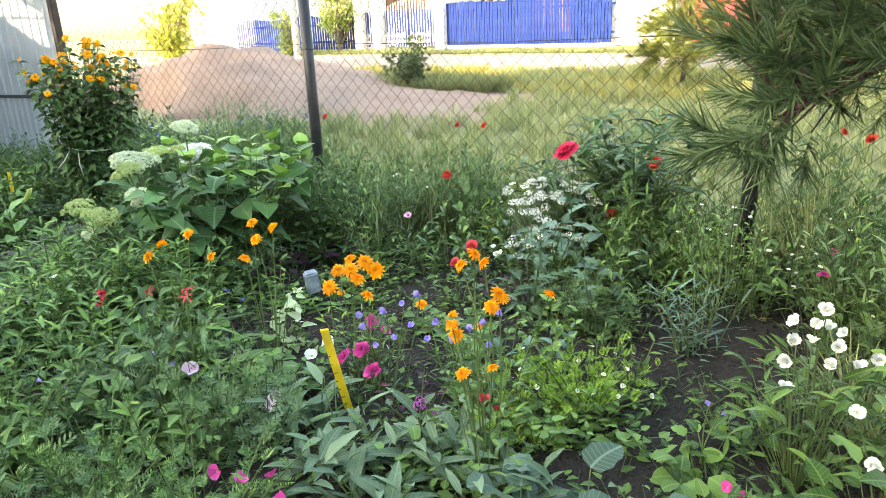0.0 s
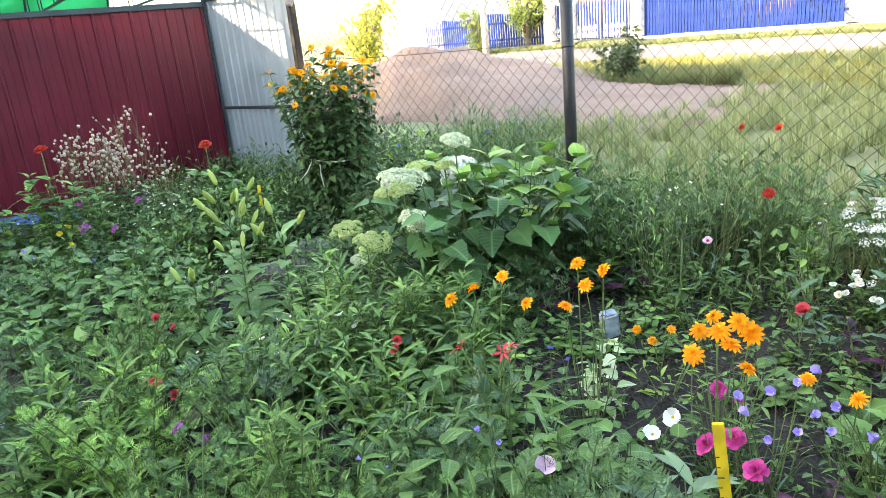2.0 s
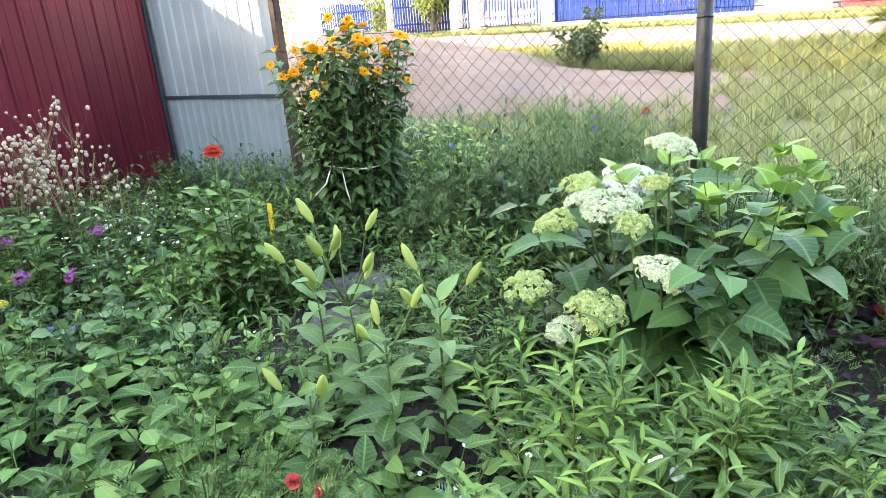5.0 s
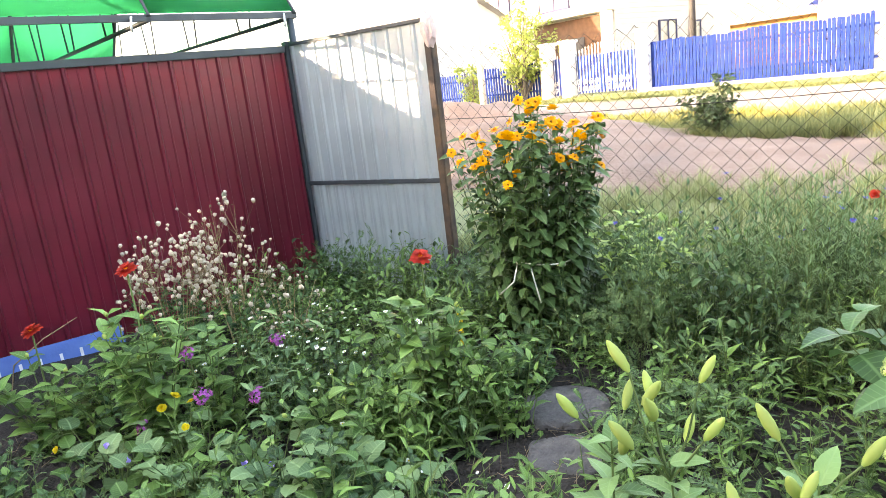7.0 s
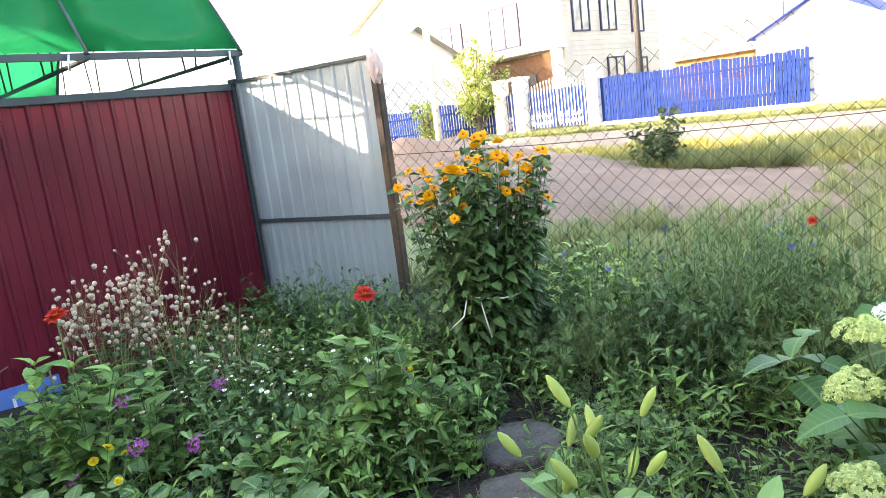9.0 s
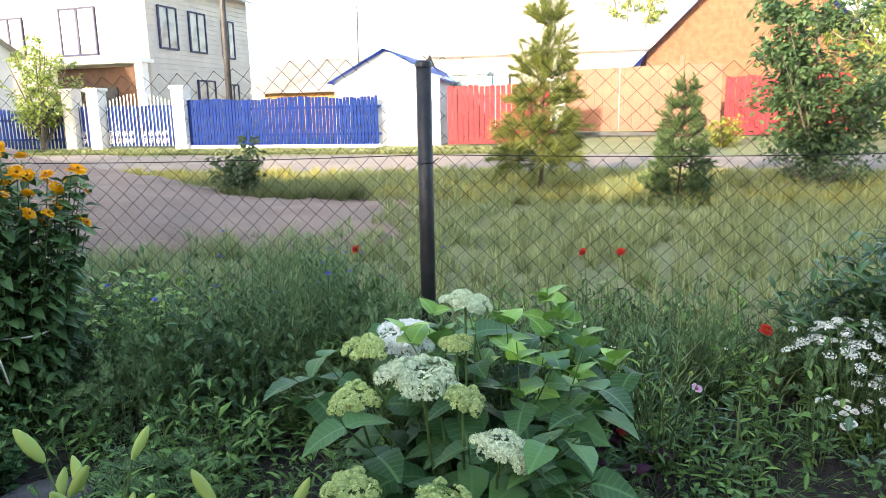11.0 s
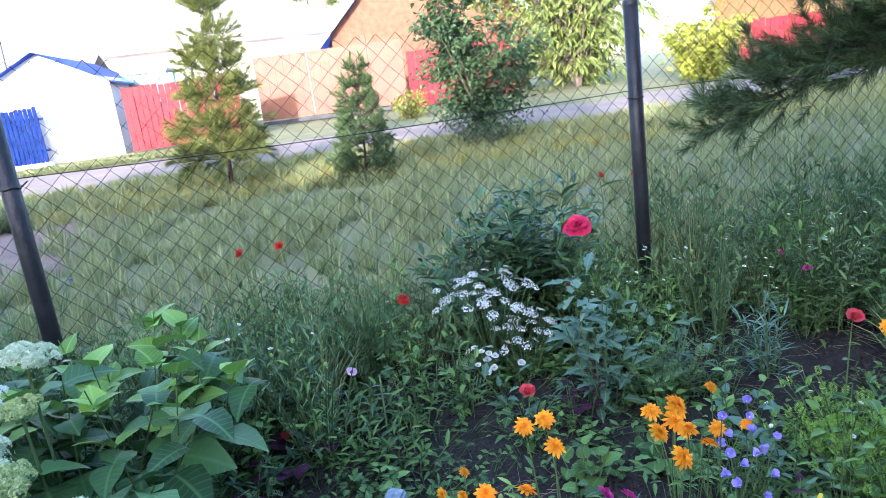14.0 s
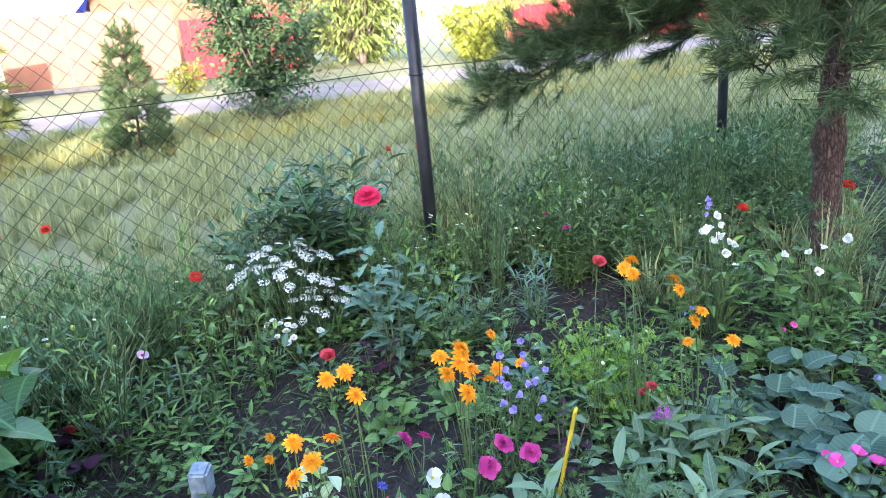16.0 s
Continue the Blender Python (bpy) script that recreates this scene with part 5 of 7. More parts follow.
DARKBLUE = leafy_mat("leaf_darkblue", (0.045, 0.095, 0.062), (0.11, 0.185, 0.125), 0.42, 0.15, 30.0, 0.8)
for k, (x, y) in enumerate(((0.42, 1.58), (0.60, 1.70), (0.28, 1.40), (0.72, 1.48), (0.45, 1.30))):
    bushy("brunnera", "broad crinkled dark blue-green leaves near the ground", x, y, 0.19, 0.17, CRINKLE, 0.15, DARKBLUE, 105 + k, 9, 0.09, 0.3, start=0.6)

rg = np.random.default_rng(200)
blooming("calendula", "cluster of orange calendula on thin stalks over bare soil", -0.12, 2.52, "calendula", [(-0.07, 0.02, 0.47), (-0.03, 0.06, 0.50), (0.07, 0.04, 0.46), (0.01, -0.02, 0.45), (-0.09, -0.05, 0.43), (0.05, -0.06, 0.40), (0.035, 0.02, 0.50), (-0.02, 0.0, 0.48)], rg)
blooming("calendula", "small group of orange calendula with green buds", -0.52, 2.66, "calendula", [(-0.03, 0.03, 0.62), (0.05, 0.03, 0.60), (0.0, -0.03, 0.57), (-0.07, 0.01, 0.48)], rg, scale=0.85)
blooming("calendula", "yellow-orange calendula beside white-edged leaves", -0.83, 2.60, "calendula", [(-0.03, -0.04, 0.58), (0.05, 0.02, 0.60), (-0.14, 0.05, 0.5), (0.12, 0.04, 0.5)], rg, scale=0.85)
blooming("calendula", "low golden calendula beside the stake", -0.33, 3.18, "calendula", [(-0.06, 0.0, 0.17), (0.0, -0.03, 0.14), (0.07, 0.02, 0.17)], rg, scale=0.6)
blooming("calendula", "tall orange calendula above feathery leaves", 0.36, 2.10, "calendula", [(-0.03, 0.01, 0.67), (-0.07, 0.0, 0.64), (0.0, 0.04, 0.63), (0.2, 0.05, 0.52)], rg, scale=0.8)
blooming("calendula", "orange calendula beside the grey-green rosettes", 0.35, 1.92, "calendula", [(0.05, 0.07, 0.59), (0.03, 0.05, 0.56), (-0.08, -0.03, 0.54), (-0.07, -0.01, 0.50)], rg, scale=0.75)
blooming("calendula", "low orange calendula among grey-green leaves", 0.36, 1.86, "calendula", [(0.02, 0.08, 0.38), (-0.06, -0.06, 0.44)], rg, scale=0.75)
blooming("calendula", "orange calendula above bellflowers", 0.23, 2.56, "calendula", [(0, 0, 0.27), (-0.12, 0.05, 0.3), (0.1, -0.05, 0.25), (0.2, 0.1, 0.3)], rg, scale=0.8)
blooming("bellflower", "violet bellflowers beneath the orange blooms", -0.02, 2.44, "bellflower", [(0.02, 0.0, 0.34), (0.08, 0.03, 0.36), (0.10, -0.04, 0.30), (-0.05, -0.06, 0.30), (0.14, 0.06, 0.38), (0.0, -0.1, 0.26), (0.06, -0.1, 0.28), (-0.08, -0.02, 0.33)], rg, shape=NARROW_LEAF)
blooming("bellflower", "violet bellflowers with fine leaves", 0.28, 2.48, "bellflower", [(0.02, 0.0, 0.24), (0.08, 0.03, 0.26), (0.10, -0.04, 0.20), (-0.05, -0.06, 0.22), (0.14, 0.06, 0.28), (-0.1, 0.06, 0.25), (-0.14, -0.02, 0.22)], rg, shape=NARROW_LEAF)
blooming("carnation", "bright pink carnations close to the soil", -0.12, 2.72, "carnation", [(0.0, 0.04, 0.16), (0.06, 0.0, 0.14)], rg, BLUEGREEN, NARROW_LEAF)
blooming("carnation", "bright pink carnations close to the soil", -0.10, 2.40, "carnation", [(0.0, 0.02, 0.20), (0.05, -0.05, 0.15), (-0.07, 0.04, 0.16)], rg, BLUEGREEN, NARROW_LEAF)
blooming("petunia", "pale pink petunia with grey-green leaves", -0.56, 2.03, "pale_petunia", [(0.0, 0.0, 0.33), (0.25, 0.03, 0.2)], rg, FRESHDARK, OVATE)
blooming("petunia", "white petunia among low leaves", -0.32, 2.53, "white_petunia", [(0.0, 0.0, 0.12), (0.06, 0.06, 0.15)], rg, FRESHDARK, OVATE)
blooming("petunia", "magenta petunias along the front of the bed", 0.12, 1.42, "petunia", [(0.0, 0.0, 0.2), (0.08, 0.04, 0.17), (-0.05, 0.1, 0.22), (0.12, -0.06, 0.18), (0.05, 0.12, 0.16)], rg, GREEN, OVATE)
blooming("petunia", "magenta petunias along the front of the bed", -0.32, 1.72, "petunia", [(0.0, 0.0, 0.16), (0.08, 0.04, 0.14), (-0.08, 0.05, 0.15), (0.14, -0.06, 0.14)], rg, GREEN, OVATE)
blooming("daylily", "coral red lily flower bending over leaves", -0.73, 2.44, "daylily", [(0.0, 0.0, 0.44), (-0.16, 0.02, 0.42), (-0.03, 0.04, 0.40)], rg, GREEN, STRAP, 0.2, face=1.0, scale=0.62)
blooming("salvia", "coral salvia spike among dark leaves", -1.17, 2.61, "coral_poppy", [(0.0, 0.0, 0.36), (0.0, 0.0, 0.32)], rg, DEEP, OVATE, scale=0.5)
blooming("coral_poppy", "coral poppy over bare soil", 0.22, 3.28, "coral_poppy", [(0.0, 0.0, 0.22)], rg, GREEN, OVATE)
blooming("coral_poppy", "coral poppy by the calendulas", 0.33, 2.22, "coral_poppy", [(0.0, 0.0, 0.65)], rg, GREEN, OVATE, scale=0.7)
blooming("poppy", "large crimson double poppy before the fence", 0.74, 3.34, "peony_poppy", [(0.0, 0.0, 0.75)], rg, BLUEGREEN, LOBED, 0.12)
blooming("zinnia_red", "dark red flower beside the leafy shrub", 1.24, 3.72, "zinnia", [(0.0, 0.0, 0.6)], rg, GREEN, OVATE, scale=0.8)
blooming("zinnia_red", "flat red flower on a tall stalk", 0.15, 3.84, "zinnia", [(0.0, 0.0, 0.55)], rg, GREEN, OVATE, scale=0.7)
blooming("zinnia_red", "flat red flower on a tall stalk", 1.0, 3.58, "zinnia", [(0.0, 0.0, 0.38)], rg, GREEN, OVATE, scale=0.8)
blooming("dianthus", "pale pink dianthus with a crimson eye", -0.09, 3.96, "dianthus", [(0.0, 0.0, 0.29)], rg, BLUEGREEN, NARROW_LEAF, 0.1)
for dx, dy in ((0.0, 0.0), (0.19, -0.10), (-1.15, 0.75), (2.23, -0.94), (2.27, -1.2)):
    blooming("field_poppy", "red field poppy beyond the wire fence", 0.17 + dx, 5.15 + dy, "poppy", [(0.0, 0.0, 0.6)], rg, GREYGRASS, NARROW_LEAF, 0.1, 6)
blooming("snapdragon", "tall stalks of white flowers near the pine", 1.26, 1.92, "snapdragon", [(0.03, 0.02, 0.55), (-0.03, 0.05, 0.50), (-0.08, -0.03, 0.42), (0.07, 0.01, 0.44), (-0.02, -0.02, 0.47), (0.2, 0.05, 0.38), (0.0, 0.0, 0.52), (0.05, 0.04, 0.48), (-0.06, 0.02, 0.46), (0.02, -0.06, 0.42), (0.10, -0.04, 0.40), (-0.1, -0.08, 0.36), (0.12, 0.08, 0.45), (0.16, -0.12, 0.33)], rg, GREEN, LANCE, 0.08, 14, 0.2)
blooming("snapdragon", "tall stalks of white flowers near the pine", 1.30, 1.52, "snapdragon", [(0.0, 0.0, 0.42), (0.05, 0.04, 0.38), (-0.06, 0.02, 0.34), (0.06, -0.1, 0.45), (-0.05, 0.15, 0.4)], rg, GREEN, OVATE, 0.08, 14, 0.2)
blooming("snapdragon", "white stock flowers in the weeds", 2.02, 2.70, "snapdragon", [(0.0, 0.0, 0.52), (0.05, 0.0, 0.5), (-0.1, -0.03, 0.47), (-0.13, 0.0, 0.44)], rg, GREEN, LANCE, 0.08, 12, 0.2)
blooming("aster", "magenta asters among tall weeds", 1.65, 2.70, "carnation", [(0.0, 0.0, 0.36), (0.25, 0.05, 0.42), (0.1, 0.15, 0.40)], rg, GREEN, LANCE, 0.08, 12, 0.2, scale=0.7)
blooming("larkspur", "violet larkspur spikes beside the pine", 1.85, 2.0, "bellflower", [(0.0, 0.0, 0.45), (0.02, 0.0, 0.42), (-0.01, 0.02, 0.39), (0.05, 0.03, 0.46), (0.06, 0.03, 0.42)], rg, BLUEGREEN, NARROW_LEAF)
blooming("aster", "scarlet flowers beyond the pine", 2.35, 1.35, "zinnia", [(0.0, 0.0, 0.45), (-0.4, 0.5, 0.42)], rg, GREEN, OVATE, scale=0.8)
blooming("verbena", "purple verbena heads among weeds", -4.2, 4.28, "verbena", [(0.0, 0.0, 0.46), (0.12, -0.12, 0.32), (0.35, -0.08, 0.30), (-0.15, -0.18, 0.2), (0.3, 0.25, 0.42)], rg, GREEN, OVATE)
blooming("coreopsis", "small yellow flowers at the edge of the bed", -4.18, 4.12, "yellow_daisy", [(0.0, 0.0, 0.34), (-0.05, -0.03, 0.30), (0.05, 0.03, 0.30), (0.08, -0.08, 0.24), (-0.45, -0.2, 0.2)], rg, GREEN, NARROW_LEAF)
blooming("bellflower", "violet bellflowers low in the bed", -3.62, 3.85, "bellflower", [(0.0, 0.0, 0.2), (-0.12, 0.0, 0.18), (0.1, 0.05, 0.17), (-0.6, 0.0, 0.2), (-0.75, 0.05, 0.22)], rg, GREEN, OVATE)
CREAMLEAF = leafy_mat("leaf_cream", (0.22, 0.34, 0.12), (0.5, 0.56, 0.36))
blooming("variegated_plant", "small plant with white-edged pale leaves", -0.50, 2.84, "small_bud", [(0.0, 0.0, 0.34), (0.05, 0.0, 0.28)], rg, CREAMLEAF, OVATE, 0.06, 14, 0.06)
for k, (x, y, h, mm) in enumerate(((-1.25, 1.98, 0.36, GREEN), (-1.0, 2.18, 0.34, DEEP), (-2.35, 2.62, 0.38, GREEN), (-2.1, 2.45, 0.34, FRESHDARK), (-1.55, 2.25, 0.36, FRESHDARK), (-0.75, 1.75, 0.3, FRESHDARK), (-2.6, 2.9, 0.34, FRESHDARK), (-0.95, 2.5, 0.3, SAGE), (-1.75, 2.5, 0.36, SAGE), (-1.45, 1.75, 0.4, GREEN), (-1.9, 2.1, 0.42, FRESH), (-0.4, 1.6, 0.3, FRESHDARK), (-2.3, 2.2, 0.4, DEEP))):
    bushy("cosmos", "feathery light green annual not yet in flower", x, y, h * 1.25, 0.22, FERNY, 0.078, mm, 130 + k, 20, 0.023, 0.35)
for k, (x, y) in enumerate(((-3.1, 3.3), (-2.8, 3.1), (-3.3, 3.6), (-2.95, 2.85), (-3.45, 3.25), (-2.6, 3.35), (-3.7, 3.5), (-3.15, 2.9))):
    bushy("nicotiana", "young tobacco plant with soft oval leaves", x, y, 0.36, 0.18, OVATE, 0.14, FRESHDARK, 150 + k, 8, 0.035, 0.1)
for k, (x, y) in enumerate(((-4.75, 4.2), (-4.4, 3.95), (-4.1, 3.8), (-4.6, 3.75), (-3.9, 4.1), (-5.0, 4.5))):
    bushy("mallow", "low mallow with broad rounded leaves", x, y, 0.24, 0.16, ROUND, 0.11, FRESHDARK, 170 + k, 9, 0.06, 0.3)
PALELEAF = leafy_mat("leaf_pale", (0.06, 0.13, 0.05), (0.2, 0.31, 0.13), 0.5)
for k, (x, y, h) in enumerate(((-4.25, 4.5, 0.62), (-3.95, 4.45, 0.55), (-3.7, 4.72, 0.5), (-3.35, 4.75, 0.55), (-4.55, 4.62, 0.55), (-3.0, 4.62, 0.5), (-3.25, 4.22, 0.48), (-4.05, 4.85, 0.5), (-4.62, 4.3, 0.5), (-3.05, 4.42, 0.6), (-2.98, 4.3, 0.42))):
    leafy_annual(x, y, h, 1300 + k, (OVATE, LANCE, OVATE)[k % 3], (0.12, 0.13, 0.1)[k % 3], (FRESHDARK, PALELEAF, GREEN)[k % 3], ("soft-leaved annual not yet in flower", "tall annual with long pale green leaves", "bushy annual with oval leaves")[k % 3])
for k, (x, y) in enumerate(((-3.75, 4.0), (-4.3, 4.12), (-3.5, 3.92), (-4.05, 3.95), (-4.5, 4.05), (-3.3, 3.8), (-3.0, 3.6))):
    bushy("mallow", "low mallow with broad rounded pale-veined leaves", x, y, 0.3, 0.18, CRINKLE, 0.12, PALELEAF, 1330 + k, 9, 0.07, 0.3)
for k, (x, y) in enumerate(((-0.05, 4.0), (0.05, 3.75), (-0.15, 3.55), (0.3, 3.9), (-0.25, 3.8))):
    bushy("marigold_foliage", "fresh narrow-leaved seedlings in the bed", x, y, 0.28, 0.12, LANCE, 0.09, GREEN, 180 + k, 8, 0.025)
bushy("pale_weed", "low plant with silvery grey leaves on bare soil", 1.20, 2.72, 0.42, 0.14, NARROW_LEAF, 0.12, BLUEGREEN, 190, 18, 0.03, 0.4)


for x, y, kind, z, lab in ((-1.62, 2.02, "verbena", 0.34, "single mauve flower among soft green leaves"), (-2.25, 2.70, "coral_poppy", 0.36, "small red flower among soft green leaves"), (-1.05, 2.02, "bellflower", 0.30, "small violet flower among soft green leaves"),
                           (-1.95, 2.30, "coral_poppy", 0.30, "small red flower among soft green leaves"), (-0.78, 2.22, "bellflower", 0.28, "small violet flower among soft green leaves"), (-1.45, 2.75, "white_petunia", 0.38, "small white flower among phlox leaves"),
                           (-0.62, 2.52, "cornflower", 0.40, "small blue flower beside the red lily"), (0.55, 1.35, "bellflower", 0.26, "small violet flower over broad leaves"), (0.16, 1.98, "verbena", 0.24, "purple flower head beside the yellow stick"),
                           (0.95, 1.62, "petunia", 0.22, "small magenta flower beside broad leaves"), (0.35, 2.05, "coral_poppy", 0.2, "small red flower close to the soil"), (1.02, 2.0, "bellflower", 0.22, "dark violet pansy close to the soil")):
    blooming("small_flower", lab, x, y, kind, [(0.0, 0.0, z), (0.05, 0.03, z - 0.05)], rg, GREEN, OVATE, 0.06, 5, 0.06, scale=0.6)


for k, (x, y, h) in enumerate(((1.35, 3.35, 0.55), (1.6, 3.15, 0.5), (1.9, 3.05, 0.6), (2.2, 2.85, 0.55), (2.5, 2.65, 0.6), (1.15, 3.55, 0.5), (2.8, 2.4, 0.55), (2.05, 2.5, 0.42), (2.45, 2.2, 0.45), (-0.15, 4.55, 0.5), (0.2, 4.4, 0.45), (1.75, 2.75, 0.4))):
    tiny_white_weed(x, y, h, 900 + k, 6, "tall fine weed dotted with pale flower buds")


# ---------- tall growth along the fence ----------
TALLWEED = leafy_mat("tall_weed_leaf", (0.05, 0.11, 0.045), (0.24, 0.35, 0.15), 0.5)
RT = np.random.default_rng(1200)
for k in range(46):
    u, s = 0.2 + 5.6 * (k + RT.uniform()) / 46, RT.uniform(-0.75, 0.12)
    x, y = P2.x + 0.856 * u + 0.517 * s, P2.y - 0.517 * u + 0.856 * s
    if math.hypot(x - 2.2, y - 1.45) < 0.35 or (-0.1 < x < 1.4 and y > 2.85):
        continue
    if k % 3 == 0:
        bushy("tall_weed", "clump of tall upright weeds with narrow leaves by the fence", x, y, RT.uniform(0.55, 0.8), 0.13, WHORLED, 0.1, TALLWEED, 1210 + k, 7, 0.02, 0.5, root=0.1, power=2.2)
    elif k % 3 == 1:
        bushy("flax", "fine grey-green stems with thin leaves by the fence", x, y, RT.uniform(0.55, 0.85), 0.2, NARROW_LEAF, 0.07, (CORNLEAF, TALLWEED)[k % 2], 1210 + k, 16, 0.024, 0.7, root=0.1, heads=(("small_bud", 3),))
    else:
        bushy("tall_weed", "clump of tall leafy weeds by the fence", x, y, RT.uniform(0.45, 0.7), 0.16, LANCE, 0.085, (GREEN, TALLWEED)[k % 2], 1210 + k, 9, 0.032, 0.4, root=0.1)
for k, (x, y) in enumerate(((-0.45, 4.62), (-0.2, 4.5), (0.02, 4.4), (-0.3, 4.35), (-0.55, 4.75), (-0.1, 4.62), (0.2, 4.45))):
    bushy("meadow_fescue", "lush tuft of fresh green fine grass by the fence", x, y, 0.42, 0.2, STRAPGRASS, 0.2, FRESHGRASS, 1270 + k, 44, 0.09, 0.9, root=0.14, start=0.1)


# ---------- weeds, groundcover and meadow ----------
def bare(x, y):
    """Patches of open soil."""
    for bx, by, ra, rb in ((-1.92, 2.36, 0.2, 0.15), (-1.0, 2.2, 0.12, 0.1), (1.42, 3.0, 0.42, 0.22), (-0.38, 3.05, 0.42, 0.16), (0.25, 2.75, 0.35, 0.14), (1.0, 2.62, 0.28, 0.14), (-2.6, 4.35, 0.16, 0.45), (-2.85, 3.95, 0.25, 0.2), (1.5, 2.5, 0.3, 0.16), (-5.2, 4.0, 0.3, 0.3)):
        if ((x - bx) / ra) ** 2 + ((y - by) / rb) ** 2 < 1.5:
            return True
    return False


def clump(rng, stems, h, reach, shape, size, gap, lift=0.4):
    gs, gl, _ = herb(rng, stems, h, reach, shape, size, gap, lift, 0.08, 0.05, 0.0024, 0.6, sides=3, segs=4)
    g = Geo()
    v, q, t, qm, tm, uv = gs.arrays()
    g.merge((v, q, t, qm + 1, tm + 1, uv), Matrix.Identity(4))
    g.merge(gl.arrays(), Matrix.Identity(4))
    return g.arrays()


def tuft(rng, blades, h, reach, width=0.006, fold=0.5):
    """Grass blades from one root."""
    g = Geo()
    az, f = rng.uniform(0, math.tau, blades), np.sqrt(rng.uniform(0, 1, blades))
    hh, rr = h * rng.uniform(0.5, 1.0, blades), reach * f
    root = np.stack([np.cos(az) * 0.04 * f, np.sin(az) * 0.04 * f, np.full(blades, -0.02)], 1)
    d = np.stack([np.cos(az), np.sin(az), 0 * az], 1)
    sd = np.stack([-np.sin(az), np.cos(az), 0 * az], 1) * width
    z = np.array([0, 0, 1.0])
    a = root
    b = root + d * rr[:, None] * 0.35 + z * hh[:, None] * 0.6
    c = root + d * rr[:, None] + z * hh[:, None] * 0.95
    v = np.stack([a - sd, a + sd, b + sd * 0.8, b - sd * 0.8, c], 1)
    o = np.arange(blades)[:, None] * 5
    g.add(v.reshape(-1, 3), np.array([[0, 1, 2, 3]]) + o, np.array([[3, 2, 4]]) + o)
    return g.arrays()


FRONT = np.random.default_rng(700)
for k in range(30):
    x, y = FRONT.uniform(-2.75, -0.55), FRONT.uniform(1.35, 3.05)
    if math.hypot(x + 1.92, y - 2.36) < 0.28 or math.hypot(x + 2.75, y - 2.2) < 0.4 or (x - 0.4) * 0.483 + (y - 0.2) * 0.876 < 0.65 or (-0.8 < x and y > 2.3):
        continue
    if k % 6 == 0:
        bushy("phlox", "clump of phlox with pointed light green leaves", x, y, FRONT.uniform(0.36, 0.52), 0.2, LANCE, 0.1, (GREEN, FRESHDARK)[k % 2], 710 + k, 12, 0.022)
    elif k % 2 == 1:
        bushy("nicotiana", "young tobacco plant with soft oval leaves", x, y, FRONT.uniform(0.25, 0.42), 0.18, OVATE, 0.13, (DEEP, FRESHDARK)[k % 2], 710 + k, 8, 0.036, 0.1)
    else:
        bushy("cosmos", "feathery light green annual not yet in flower", x, y, FRONT.uniform(0.34, 0.5), 0.22, FERNY, 0.07, (DEEP, FRESHDARK, GREEN, FRESHDARK)[(k // 3) % 4], 710 + k, 17, 0.024, 0.35)

UPRIGHT = leafy_mat("leaf_upright", (0.04, 0.11, 0.025), (0.23, 0.38, 0.08), 0.42)
WHORL = leaf_shape(0.2, (0.5, 0.45), (0.3, 0.7), 0.12, 0.35)
for k, (x, y, h) in enumerate(((-1.62, 2.95, 0.62), (-1.45, 3.05, 0.66), (-1.3, 2.9, 0.58), (-1.75, 3.12, 0.6), (-1.1, 2.95, 0.52), (-1.55, 2.75, 0.5), (-1.12, 2.45, 0.44), (-1.0, 2.35, 0.36), (-1.85, 2.55, 0.48), (-2.1, 2.15, 0.5), (-2.25, 1.98, 0.42), (-1.35, 2.2, 0.42), (-2.0, 2.0, 0.4), (-1.2, 3.1, 0.55), (-2.35, 2.35, 0.44), (-0.95, 2.75, 0.4), (-1.7, 1.8, 0.36))):
    bushy("loosestrife", "upright stems of pointed leaves with pale tips", x, y, h, 0.1, WHORL, 0.125, (UPRIGHT, FRESHDARK, UPRIGHT)[k % 3], 760 + k, 3 + k % 3, 0.011, 0.35, root=0.07, power=2.2)
for k, (x, y, h, mm) in enumerate(((-0.32, 2.2, 0.2, SAGE), (-0.12, 2.12, 0.22, FRESHDARK), (-0.42, 2.42, 0.26, FRESHDARK), (0.2, 2.2, 0.18, SAGE), (0.45, 2.42, 0.2, BLUEGREEN), (0.32, 2.72, 0.22, FRESHDARK), (0.62, 2.55, 0.22, BLUEGREEN), (0.88, 2.42, 0.24, FRESHDARK), (1.0, 1.85, 0.2, GREEN), (0.85, 1.65, 0.2, SAGE), (-0.28, 2.95, 0.18, LIME), (0.05, 2.95, 0.2, GREEN), (1.15, 2.1, 0.22, GREEN))):
    bushy("annual_seedling", "low leafy bedding plant not yet in flower", x, y, h, 0.13, (OVATE, LANCE, CRINKLE)[k % 3], 0.085, mm, 790 + k, 7, 0.03, 0.3)
for k, (x, y) in enumerate(((-0.6, 4.05), (-0.48, 3.95), (-0.72, 3.62))):
    bushy("coral_bells", "low clump of dark purple crinkled leaves", x, y, 0.16, 0.12, CRINKLE, 0.1, PURPLELEAF, 820 + k, 8, 0.05, 0.3, heads=(("coral_poppy", 1),) if k == 1 else ())
for k, (x, y, h) in enumerate(((-2.4, 2.14, 0.34), (-2.22, 2.0, 0.3))):
    bushy("nicotiana", "young tobacco plant with soft oval leaves", x, y, h, 0.18, OVATE, 0.12, (DEEP, GREEN)[k % 2], 840 + k, 9, 0.036, 0.1)
